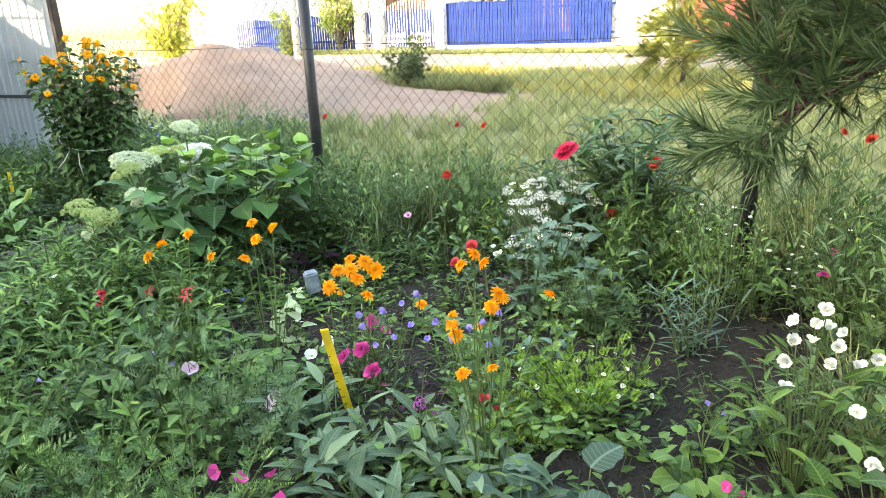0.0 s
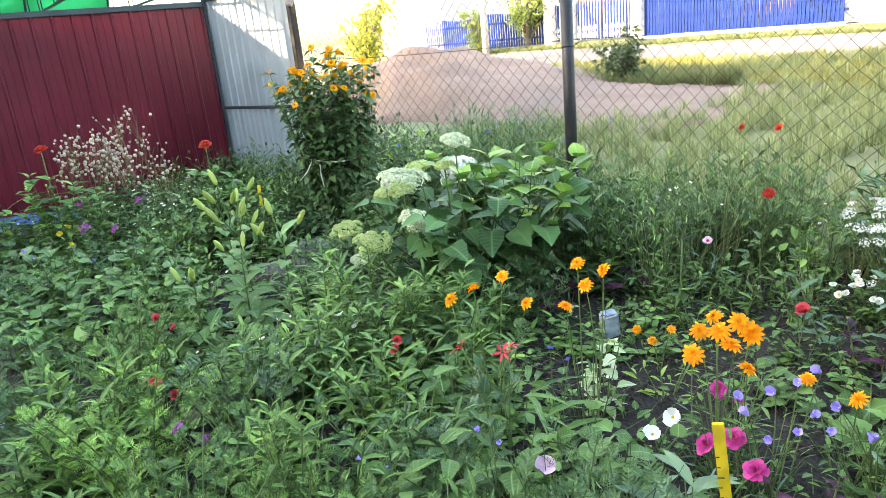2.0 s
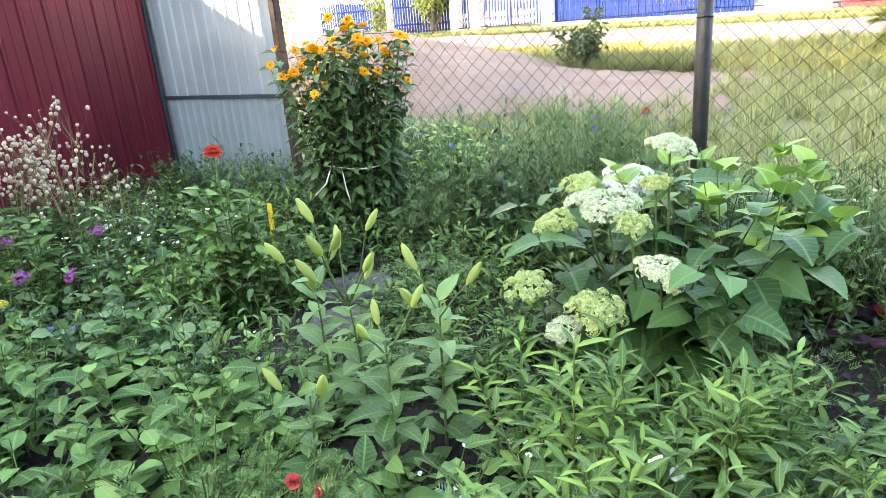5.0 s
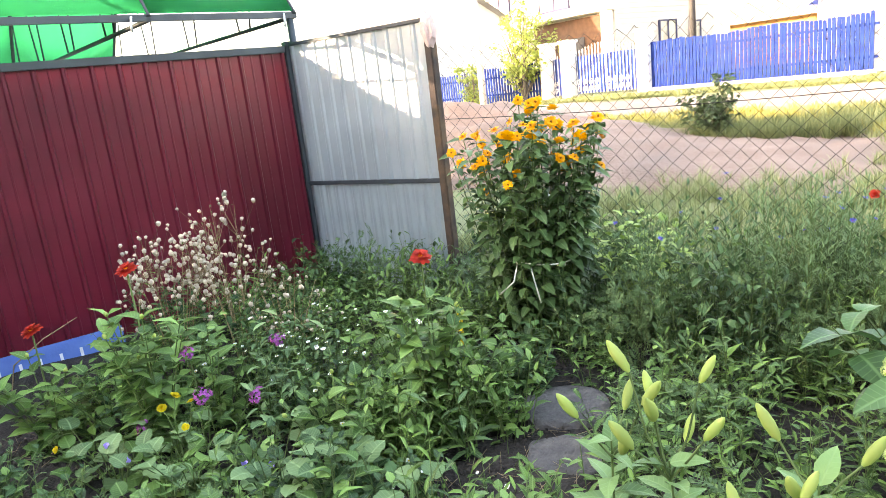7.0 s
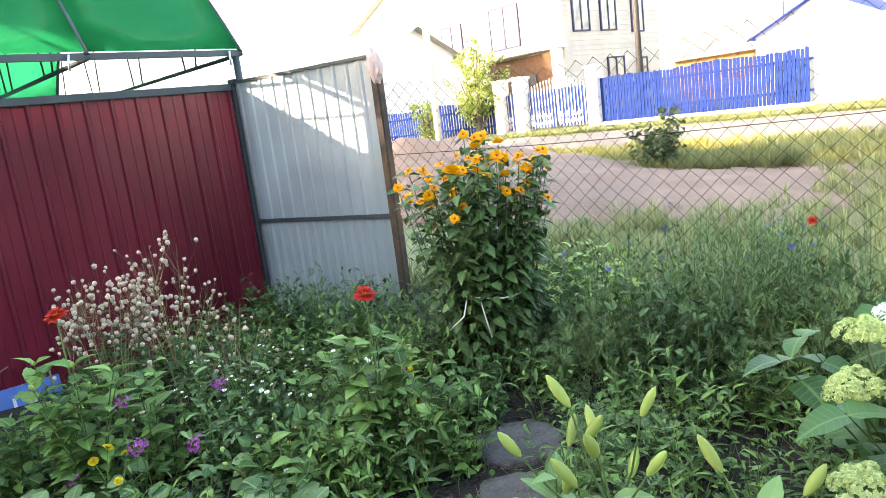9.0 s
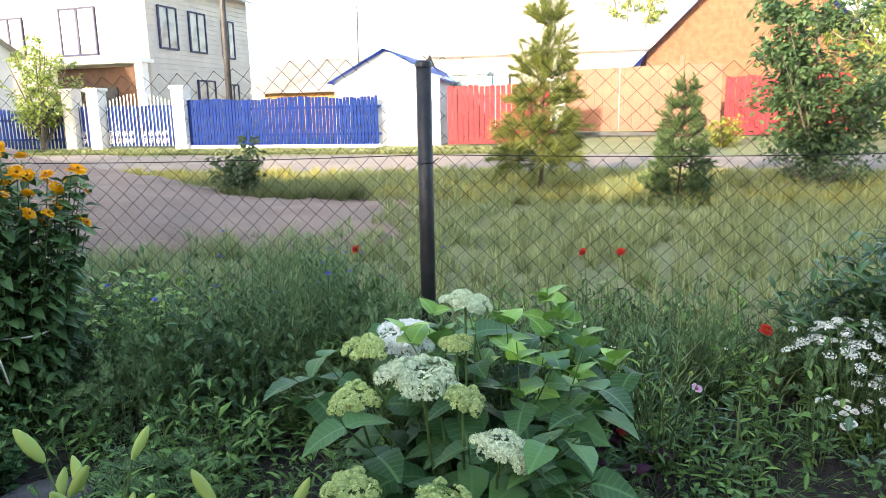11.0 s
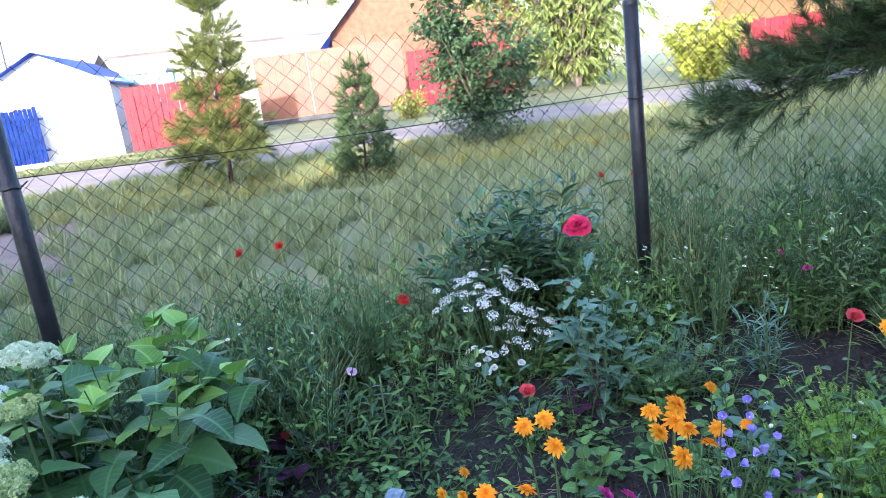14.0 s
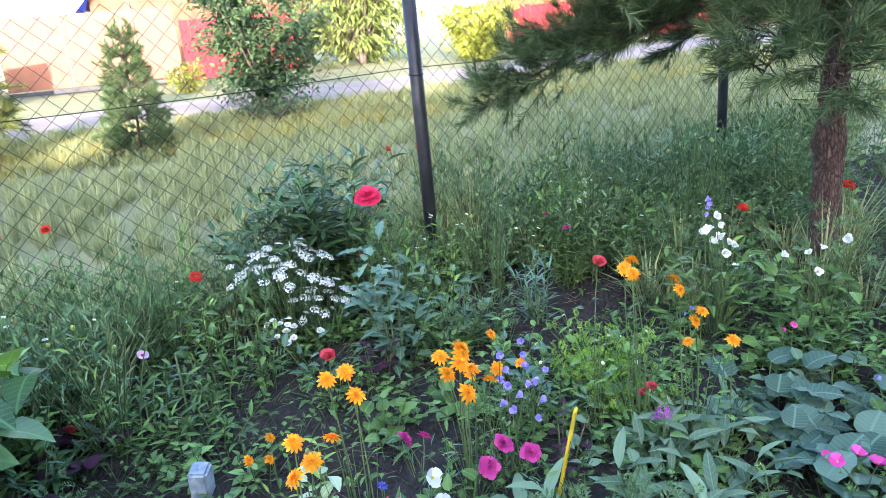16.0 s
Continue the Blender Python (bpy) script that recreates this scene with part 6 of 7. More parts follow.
LOW = ((0.65, 3.72, 0.36), (0.45, 3.25, 0.32), (0.25, 2.95, 0.36), (0.70, 2.30, 0.32), (0.10, 1.85, 0.42), (0.5, 1.55, 0.4), (-0.1, 2.5, 0.42), (-0.55, 2.7, 0.36), (1.2, 1.85, 0.3), (1.05, 2.25, 0.28), (-0.45, 3.25, 0.4), (0.0, 3.85, 0.3), (-4.15, 4.1, 0.4), (-2.2, 3.2, 0.35), (-1.0, 2.5, 0.35), (-0.3, 1.8, 0.25), (-0.55, 3.7, 0.3))
rw = np.random.default_rng(300)
SLIM = leaf_shape(0.24, (0.5, 0.42), (0.3, 0.68), 0.2, 0.4)
SMALLOVATE = leaf_shape(0.6, (0.5, 0.4), (0.3, 0.68), 0.15, 0.35)
KINDS = {
    "lance": ([clump(rw, 4, 0.36, 0.12, SLIM, 0.085, 0.027) for _ in range(5)], [GREEN, STEM]),
    "ovate": ([clump(rw, 4, 0.30, 0.12, SMALLOVATE, 0.062, 0.032) for _ in range(5)], [FRESHDARK, STEM]),
    "ground": ([clump(rw, 7, 0.11, 0.11, SMALLOVATE, 0.048, 0.03, 0.2) for _ in range(4)], [GREEN, STEM]),
    "fine": ([clump(rw, 5, 0.36, 0.13, FERNYLOW, 0.085, 0.04) for _ in range(5)], [CORNLEAF, STEM]),
    "grass": ([tuft(rw, 30, 0.34, 0.2, 0.0035) for _ in range(4)], [GREYGRASS]),
    "deep": ([clump(rw, 5, 0.36, 0.13, SMALLOVATE, 0.064, 0.034) for _ in range(5)], [DEEP, STEM]),
    "fresh": ([clump(rw, 4, 0.33, 0.11, SLIM, 0.085, 0.027) for _ in range(5)], [FRESH, STEM]),
}
WEEDS = {k: Geo() for k in KINDS}


def sow(kind, x, y, s, hz):
    forms = KINDS[kind][0]
    m = Matrix.Translation((x, y, rise(x, y) + 0.02)) @ pose(0, 0, 0, rw.normal(0, 5), rw.normal(0, 5), rw.uniform(0, 360)) @ Matrix.Diagonal((s, s, hz, 1))
    WEEDS[kind].merge(forms[rw.integers(0, len(forms))], m)


def fence_s(x, y):
    return (x - P2.x) * 0.517 + (y - P2.y) * 0.856


count = 0
while count < 2750:
    x, y = rw.uniform(-6.2, 5.5), rw.uniform(0.2, 7.2)
    away = (x - 0.4) * 0.483 + (y - 0.2) * 0.876
    s = fence_s(x, y)
    if s > 0.55 or away < 0.4 or bare(x, y) or (x < -4.9 and y < 4.4) or math.hypot(x - 2.2, y - 1.45) < 0.15:
        continue
    if (x > 1.5 and y < 1.3 and rw.uniform() < 0.75) or math.hypot(x + 2.75, y - 2.15) < 0.32:
        continue
    side = (TL - RL).normalized()
    if (x - RL.x) * side.y - (y - RL.y) * side.x < 0.12:
        continue
    if x < -3.4 and (x - TL.x) * 0.367 + (y - TL.y) * 0.93 > -0.12:
        continue
    if away < 1.6 and x < -0.9 and noise.noise((x * 3.1, y * 3.1, 5.0)) > -0.08:
        continue
    pick = min(max(0.5 + 1.1 * noise.noise((x * 1.7, y * 1.7, 2.0)) + rw.uniform(-0.22, 0.22), 0.0), 0.999)
    swell = 1.0 + 0.75 * noise.noise((x * 2.3, y * 2.3, 8.0))
    if math.hypot(x + 5.75, y - 5.25) < 0.5:
        continue
    if away < 0.9:
        kind, hz = ("fine" if pick < 0.3 else "lance" if pick < 0.36 else "deep" if pick < 0.6 else "ovate" if pick < 0.85 else "ground"), rw.uniform(0.5, 0.9)
    elif s > -0.75:
        if x < -0.9:
            kind, hz = ("lance" if pick < 0.3 else "fine" if pick < 0.65 else "deep"), rw.uniform(0.9, 1.5)
        else:
            kind, hz = ("lance" if pick < 0.3 else "grass" if pick < 0.45 else "fine" if pick < 0.75 else "ovate" if pick < 0.9 else "fresh"), rw.uniform(0.9, 1.6)
    elif x > 1.1:
        kind, hz = ("lance" if pick < 0.3 else "ovate" if pick < 0.5 else "fine" if pick < 0.7 else "grass" if pick < 0.85 else "ground"), rw.uniform(0.7, 1.35)
    elif x < -2.4:
        kind, hz = ("ovate" if pick < 0.35 else "lance" if pick < 0.5 else "ground" if pick < 0.75 else "deep"), rw.uniform(0.6, 1.25)
    elif y < 3.2 and x < -0.6:
        kind, hz = ("fine" if pick < 0.34 else "lance" if pick < 0.42 else "deep" if pick < 0.66 else "ovate" if pick < 0.85 else "ground"), rw.uniform(0.5, 1.1)
    else:
        kind, hz = ("ground" if pick < 0.4 else "lance" if pick < 0.6 else "ovate" if pick < 0.8 else "fine"), rw.uniform(0.45, 0.9)
    if any(math.hypot(x - a, y - b) < r for a, b, r in LOW):
        if pick > 0.8:
            continue
        kind, hz = ("ovate" if pick < 0.25 else "ground"), (0.42 if pick < 0.25 else 0.85)
    elif y < 3.1 and -2.8 < x < -0.6 and rw.uniform() < 0.45:
        kind, hz = "ground", 0.9
    sow(kind, x, y, rw.uniform(0.85, 1.4), hz * 1.2 * swell)
    count += 1
LABELS = {"lance": "weeds with narrow pointed leaves filling the bed", "ovate": "soft oval-leaved weeds filling the bed", "ground": "low round-leaved groundcover over the soil",
          "fine": "fine feathery weeds along the fence and bed", "grass": "grey-green grass tufts among the weeds", "deep": "dark green leafy weeds in the bed", "fresh": "light green pointed weeds in the bed"}
for k, g in WEEDS.items():
    if g.n:
        tagged(new("weeds", g.mesh("weeds", KINDS[k][1])), LABELS[k], "weeds", kind="stuff")


def meadow(name, label, n, us, ss, forms, mats, seed, keep, hz=(0.7, 1.3), lift=0.0):
    rm = np.random.default_rng(seed)
    g = Geo()
    done = 0
    while done < n:
        u, s = rm.uniform(*us), ss[0] + (ss[1] - ss[0]) * rm.uniform() ** 1.5
        p = G(u, s)
        if not keep(p.x, p.y, u, s):
            done += 0.2
            continue
        k = rm.uniform(0.8, 1.3) * (1 + 0.06 * s)
        m = Matrix.Translation((p.x, p.y, p.z + lift)) @ pose(0, 0, 0, 0, 0, rm.uniform(0, 360)) @ Matrix.Diagonal((k, k, rm.uniform(*hz), 1))
        g.merge(forms[rm.integers(0, len(forms))], m)
        done += 1
    tagged(new(name, g.mesh(name, mats)), label, "grass", kind="stuff")


def on_grass(x, y, u, s):
    sandy = ((u + 7.4) / 5.6) ** 2 + ((s - 4.6) / 2.2) ** 2 < 1
    return fence_s(x, y) > 0.3 and not sandy and not 9.3 < s < 13.0


TUFTS = [tuft(rw, 28, 0.25, 0.13, 0.0032) for _ in range(5)]
SHORT = [tuft(rw, 16, 0.16, 0.14, 0.005) for _ in range(5)]
meadow("meadow_grass", "long grey-green meadow grass beyond the wire fence", 4800, (-4, 16), (0.3, 9.2), TUFTS, [GREYGRASS], 401, on_grass)
# strip of yellower blades standing in for the sunlit edge of the meadow
meadow("dry_grass", "dry grass along the street, its colour yellowed to look sunlit", 2200, (-9, 14), (6.0, 9.2), SHORT, [SUNNYDRYGRASS], 402, on_grass, (0.8, 1.8))
meadow("verge_grass", "short green grass before the far fences", 1800, (-22, 22), (13.0, 17.5), SHORT, [GREYGRASS], 403, lambda x, y, u, s: s < 14.6 and u < -1, (0.5, 1.0))

meadow("mound_grass", "rough green grass round the shrub by the sand heap", 420, (-6.2, -2.6), (5.2, 7.0), TUFTS, [MOUNDGRASS], 404, lambda x, y, u, s: ((u + 4.3) / 1.7) ** 2 + ((s - 6.0) / 0.8) ** 2 < 1, (0.7, 1.4), 0.08)


def litter():
    """Clods, pebbles and bits of straw on the open soil."""
    rl = np.random.default_rng(801)
    clods, straw = Geo(), Geo()
    oct_v = np.array([(1, 0, 0), (-1, 0, 0), (0, 1, 0), (0, -1, 0), (0, 0, 1), (0, 0, -1)], float)
    oct_t = np.array([(0, 2, 4), (2, 1, 4), (1, 3, 4), (3, 0, 4), (2, 0, 5), (1, 2, 5), (3, 1, 5), (0, 3, 5)])
    n = 0
    while n < 1500:
        x, y = rl.uniform(-5.4, 2.6), rl.uniform(1.4, 5.2)
        if not bare(x, y):
            continue
        k = rl.uniform(0.003, 0.014)
        clods.add(oct_v * k * rl.uniform(0.6, 1.3, (6, 1)) @ np.linalg.qr(rl.normal(0, 1, (3, 3)))[0] + np.array([x, y, 0.035 + k * 0.3]), (), oct_t)
        if n % 4 == 0:
            a, ln = rl.uniform(0, math.tau), rl.uniform(0.03, 0.11)
            stalk(straw, [(x, y, 0.045), (x + math.cos(a) * ln, y + math.sin(a) * ln, 0.05 + rl.uniform(0, 0.02))], 0.0013, 0.0009, 3)
        n += 1
    tagged(new("soil_clods", clods.mesh("soil_clods", CLOD)), "small dry clods scattered over the garden soil", "soil", kind="stuff")
    tagged(new("straw", straw.mesh("straw", DRYSTEM)), "bits of dry straw lying on the soil", "straw", kind="stuff")


CLOD = surface("soil_clod", (0.03, 0.024, 0.02), (0.075, 0.06, 0.05), 30, 0.95, 0, 0.6, 90)
litter()
# ---------- trees and shrubs beyond the bed ----------
def needle_tuft(rng, n, length, shoot, girth=0.0014):
    """Needles round a short shoot along +y."""
    g = Geo()
    t = rng.uniform(0, 1, n)
    a = rng.uniform(0, math.tau, n)
    tilt = rng.uniform(0.4, 1.35, n) * (1 - 0.5 * t)
    way = np.stack([np.cos(a) * np.sin(tilt), np.cos(tilt), np.sin(a) * np.sin(tilt)], 1)
    pos = np.stack([0 * t, t * shoot, 0 * t], 1)
    sd = unit(np.cross(way, rng.normal(0, 1, (n, 3)))) * girth
    tip = pos + way * length * rng.uniform(0.7, 1.1, (n, 1))
    v = np.stack([pos - sd, pos + sd, tip], 1).reshape(-1, 3)
    g.add(v, (), np.arange(3 * n).reshape(-1, 3))
    return g.arrays()


def aim(p, way, up=(0, 0, 1)):
    y = Vector(way).normalized()
    x = y.cross(Vector(up)).normalized()
    z = x.cross(y)
    m = Matrix((x, y, z)).transposed().to_4x4()
    m.translation = p
    return m


def pine(x, y, height, whorls, seed, trunk_r, first, label, needle=0.10, per_whorl=6, reach=1.35, dense=120, mat=None, gap=0.10, sag=0.35, bark=None, girth=0.0014, favour=None):
    """A pine: tapered trunk, whorls of drooping limbs, needle tufts on their outer twigs."""
    rng = np.random.default_rng(seed)
    ob = thing("pine_tree", label, "tree", Matrix.Translation((x, y, rise(x, y))))
    bm = bmesh.new()
    zs = np.linspace(-0.1, height, 220 if trunk_r > 0.05 else 20)
    pts = [(0.05 * z + 0.02 * math.sin(z * 3), 0.012 * math.sin(z * 2), z) for z in zs]
    tube(bm, pts, trunk_r, trunk_r * 0.12, 30 if trunk_r > 0.05 else 10)
    for v in bm.verts:
        k = noise.noise((v.co.x * 9, v.co.y * 9, v.co.z * 4)) * 0.12 + abs(noise.noise((v.co.x * 34, v.co.y * 34, v.co.z * 16))) * 0.3
        knot = 0.22 * math.exp(-((v.co.z - 0.72) / 0.05) ** 2) * (trunk_r > 0.05)
        c = Vector((0.05 * v.co.z, 0, v.co.z))
        v.co += (v.co - c) * (k + knot)
    part("trunk", bm, bark or BARK, ob)
    forms = [needle_tuft(rng, dense, needle, needle * 1.5, girth) for _ in range(4)]
    foliage, limb_n = Geo(), 0
    for w in range(whorls):
        f = w / max(whorls - 1, 1)
        z0 = first + (height - first - 0.1) * f
        L = reach * (1 - 0.82 * f)
        for k in range(per_whorl):
            a = k * math.tau / per_whorl + w * 0.7 + rng.normal(0, 0.15)
            lift = 0.15 + 0.5 * f
            t = np.linspace(0, 1, 7)
            ll = L * rng.uniform(0.8, 1.1) * (1.0 if favour is None else 0.6 + 0.5 * max(0.0, math.cos(a - favour)) ** 3)
            px = 0.05 * z0 + np.cos(a) * ll * t
            py = np.sin(a) * ll * t
            pz = z0 + ll * (lift * t - sag * (1 - f) * t**2)
            limb = np.stack([px, py, pz], 1)
            gl = Geo()
            stalk(gl, limb, max(0.16 * trunk_r, 0.006), 0.004, 6)
            for j in range(int(ll / gap) + 2):
                u = rng.uniform(0.30, 1.0)
                c = np.array([np.interp(u, t, limb[:, i]) for i in range(3)])
                b = a + rng.choice([-1, 1]) * rng.uniform(0.3, 1.1)
                sl = 0.30 * ll * (1.15 - u) + 0.05
                e = c + np.array([math.cos(b) * sl, math.sin(b) * sl, rng.normal(0.04, 0.1) * min(1.0, needle * 10)])
                stalk(gl, [c, e], 0.004, 0.002, 4)
                for q in np.linspace(0.35, 1, max(2, int(sl / (needle * 0.9)))):
                    d = (e - c) / max(np.linalg.norm(e - c), 1e-6) + np.array([0, 0, 0.25]) + rng.normal(0, 0.35, 3)
                    foliage.merge(forms[rng.integers(0, 4)], aim(c + (e - c) * q, d))
            foliage.merge(forms[0], aim(limb[-1], limb[-1] - limb[-2]))
            o = new("limb", gl.mesh("limb", bark or BARK))
            o.parent = ob
    o = tagged(new("needles", foliage.mesh("needles", mat or NEEDLE)), kind="stuff")
    o.parent = ob
    return ob


pine(2.20, 1.45, 4.6, 9, 501, 0.074, 1.42, "pine tree with reddish scaly bark and long dark needles", 0.095, 12, 1.66, 50, gap=0.028, sag=0.36, girth=0.0026, favour=2.3)
YOUNGPINE = leafy_mat("young_pine_needles", (0.07, 0.1, 0.025), (0.2, 0.22, 0.055), 0.5, 0.25)
pine(3.25, 10.7, 2.5, 6, 502, 0.035, 0.45, "young pine with yellow-green needles on the meadow", 0.17, 6, 0.55, 60, YOUNGPINE, 0.08, 0.05, girth=0.0045)
SPRUCEGREEN = leafy_mat("spruce_needles", (0.06, 0.11, 0.04), (0.12, 0.18, 0.07), 0.5, 0.15)
pine(4.35, 9.0, 1.5, 8, 503, 0.02, 0.1, "small bushy spruce in the meadow grass", 0.07, 8, 0.42, 70, SPRUCEGREEN, 0.07, 0.15, girth=0.003)


def leafy_tree(name, label, x, y, height, width, seed, mat, leaf=0.07, limbs=9, leaves=3500, base=0.15, shape=None, gaps=0.55, trunk=0.05, category="tree", z=None, lean=0.0, droop=0.0):
    """A broad-leaved tree or shrub: limbs from one root, twigs, and leaves gathered in uneven sprays."""
    rng = np.random.default_rng(seed)
    ob = thing(name, label, category, Matrix.Translation((x, y, rise(x, y) if z is None else z)))
    tr, lf, ends = Geo(), Geo(), []
    for k in range(limbs):
        az, f = rng.uniform(0, math.tau), math.sqrt(rng.uniform(0.03, 1))
        h = height * rng.uniform(0.65, 1.0) * (1 - 0.35 * f * f)
        pts = bend((0, 0, -0.05), az, width / 2 * f * 0.8, h, 9, 1.4)
        g = Geo()
        stalk(g, pts, trunk * rng.uniform(0.6, 1.0), trunk * 0.12, 7)
        o = new("limb", g.mesh("limb", BARKGREY))
        o.parent = ob
        for j in range(14):
            u = rng.uniform(base, 1.0)
            c = np.array([np.interp(u, np.linspace(0, 1, 9), pts[:, i]) for i in range(3)])
            b, sl = rng.uniform(0, math.tau), width * rng.uniform(0.08, 0.24) * (1.25 - 0.6 * u)
            e = c + np.array([math.cos(b) * sl, math.sin(b) * sl, sl * rng.uniform(0.1, 0.7) - droop * sl])
            stalk(tr, [c, (c + e) / 2 + rng.normal(0, 0.02, 3), e], trunk * 0.12, trunk * 0.05, 4)
            ends.append((c, e))
    per = max(4, leaves // len(ends))
    for c, e in ends:
        if rng.uniform() < 0.12:
            continue
        n = int(per * rng.uniform(0.5, 1.6))
        q = rng.uniform(0.15, 1.1, (n, 1))
        pos = c + (e - c) * q + rng.normal(0, np.linalg.norm(e - c) * 0.22 * gaps + 0.01, (n, 3))
        way = rng.normal(0, 0.8, (n, 3)) + (e - c) / np.linalg.norm(e - c) - np.array([0, 0, 0.3 + droop])
        spread_out(lf, shape if shape is not None else OVATE, pos, way, np.array([0, 0, 1.0]) + rng.normal(0, 0.5, (n, 3)), leaf * rng.uniform(0.6, 1.2, n))
    for nm, g, mm in (("twig", tr, BARKGREY), ("foliage", lf, mat)):
        o = tagged(new(nm, g.mesh(nm, mm)), kind="stuff")
        o.parent = ob
    return ob


BARKGREY = surface("grey_bark", (0.10, 0.08, 0.065), (0.17, 0.14, 0.11), 12, 0.95, 0, 0.6, 50)
BURDOCK = leafy_mat("meadow_shrub_leaf", (0.05, 0.085, 0.035), (0.14, 0.19, 0.085), 0.55)
TREEDARK = leafy_mat("apple_leaf", (0.04, 0.085, 0.035), (0.09, 0.15, 0.06), 0.5, 0.3, 12)
WILLOW = leafy_mat("willow_leaf", (0.15, 0.21, 0.05), (0.26, 0.32, 0.09), 0.55, 0.4, 8)
YELLOWGREEN = leafy_mat("yellow_leaf", (0.24, 0.28, 0.04), (0.36, 0.38, 0.07), 0.55, 0.4, 8)
leafy_tree("apple_tree", "bushy young apple tree on the meadow", 7.2, 9.2, 3.3, 2.9, 511, TREEDARK, 0.10, 16, 8500, 0.12, trunk=0.03)
leafy_tree("willow_shrub", "low twiggy shrub spreading on the meadow", 6.6, 8.7, 0.9, 2.6, 512, TREEDARK, 0.06, 10, 1100, 0.2, trunk=0.015, category="shrub")
leafy_tree("willow_tree", "tall light green willow behind the street", 16.9, 13.4, 6.4, 7.4, 513, WILLOW, 0.32, 22, 7000, 0.1, LANCE, trunk=0.12, droop=0.4)
leafy_tree("willow_tree", "light green willow behind the street", 20.5, 16.5, 6.5, 6.5, 514, WILLOW, 0.34, 14, 3000, 0.1, LANCE, trunk=0.12, droop=0.4)
leafy_tree("yellow_shrub", "rounded yellow-green shrub by the street", 16.6, 9.4, 2.0, 3.0, 515, YELLOWGREEN, 0.15, 16, 4000, 0.05, trunk=0.03, category="shrub")
leafy_tree("birch_tree", "birch tree behind the barn and the log house", 17.5, 27.0, 8.0, 4.0, 516, WILLOW, 0.16, 10, 4000, 0.2, trunk=0.1)
leafy_tree("fruit_tree", "young fruit tree before the sided house", -5.0, 25.9, 4.2, 3.4, 517, WILLOW, 0.13, 10, 3000, 0.2, trunk=0.06)
leafy_tree("currant_bush", "green bush against the blue fence", -6.6, 25.0, 2.0, 1.6, 518, WILLOW, 0.11, 8, 1200, 0.05, trunk=0.03, category="shrub")
leafy_tree("lilac_bush", "yellow-green bush at the end of the blue fence", -10.5, 24.0, 3.4, 4.0, 519, YELLOWGREEN, 0.13, 12, 3000, 0.05, trunk=0.05, category="shrub")
leafy_tree("burdock", "single leafy shrub beside the sand heap", -0.95, 12.0, 1.1, 1.0, 520, BURDOCK, 0.075, 16, 1900, 0.1, trunk=0.012, category="shrub")
leafy_tree("currant_bush", "low bush before the red fence", 10.6, 14.4, 0.9, 1.6, 522, YELLOWGREEN, 0.09, 8, 800, 0.05, trunk=0.02, category="shrub")

# ---------- poles, tractor ----------
def pole(name, label, x, y, h, r, mat, cross=False):
    ob = thing(name, label, "pole", Matrix.Translation((x, y, rise(x, y))))
    part("mast", tube(bmesh.new(), [(0, 0, -0.2), (0, 0, h * 0.5), (0.03, 0, h)], r, r * 0.8, 10), mat, ob)
    if cross:
        part("crossarm", boxed(-0.6, 0.6, -0.05, 0.05, h - 0.5, h - 0.4, 0.01), mat, ob)
        for k in (-0.5, 0.5):
            part("insulator", lathe(bmesh.new(), [(0.0, h - 0.4), (0.03, h - 0.4), (0.045, h - 0.34), (0.03, h - 0.28), (0.0, h - 0.27)], 8, Matrix.Translation((k, 0, 0))), WHITEWALL, ob)
    return ob


pole("power_pole", "pale concrete street pole by the blue fence", -6.2, 24.5, 8.5, 0.12, PLASTER, True)
pole("power_pole", "dark wooden street pole near the house", 0.55, 26.0, 8.5, 0.11, DARK, True)
pole("mast", "thin iron mast behind the shed", 5.2, 26.5, 4.6, 0.03, DARK)


def tractor():
    m = Matrix.Translation(G(-3.95, 17.4)) @ pose(0, 0, 0, 0, 0, ALONG) @ Matrix.Scale(0.9, 4)
    ob = thing("tractor", "old tractor with a glazed cab behind the red fence", "tractor", m)
    cab = part("cab", boxed(0, 1.3, 0, 1.3, 0.9, 1.35, 0.04), TURQUOISE, ob)
    part("cab_roof", boxed(-0.05, 1.35, -0.05, 1.35, 2.15, 2.27, 0.03), WHITEWALL, cab)
    for x in (0.0, 0.62, 1.24):
        for y in (0.0, 1.24):
            part("pillar", boxed(x, x + 0.06, y, y + 0.06, 1.35, 2.15), TURQUOISE, cab)
    for x0, x1 in ((0.07, 0.61), (0.69, 1.23)):
        part("pane", boxed(x0, x1, 0.02, 0.03, 1.38, 2.13), GLASS, cab)
    part("bonnet", boxed(1.3, 2.7, 0.25, 1.05, 0.7, 1.3, 0.06), TURQUOISE, ob)
    part("exhaust", tube(bmesh.new(), [(2.0, 0.4, 1.3), (2.0, 0.4, 1.6), (2.0, 0.4, 2.15)], 0.05, 0.05, 10), DARK, ob)
    for x, r in ((0.4, 0.75), (2.4, 0.5)):
        for y in (-0.05, 1.35):
            w = part("wheel", lathe(bmesh.new(), [(0.0, -0.1), (r * 0.55, -0.12), (r * 0.6, -0.15), (r, -0.12), (r, 0.12), (r * 0.6, 0.15), (r * 0.55, 0.12), (0.0, 0.1)], 24, Matrix.Translation((x, y, r)) @ pose(0, 0, 0, 90, 0, 0)), DARK, ob)


def glass_mat():
    m, ns, ls, bs = nodes_of("window_glass")
    bs.inputs["Base Color"].default_value = (0.5, 0.65, 0.62, 1)
    bs.inputs["Roughness"].default_value = 0.05
    bs.inputs["Transmission Weight"].default_value = 0.6
    return m


GLASS = glass_mat()
tractor()

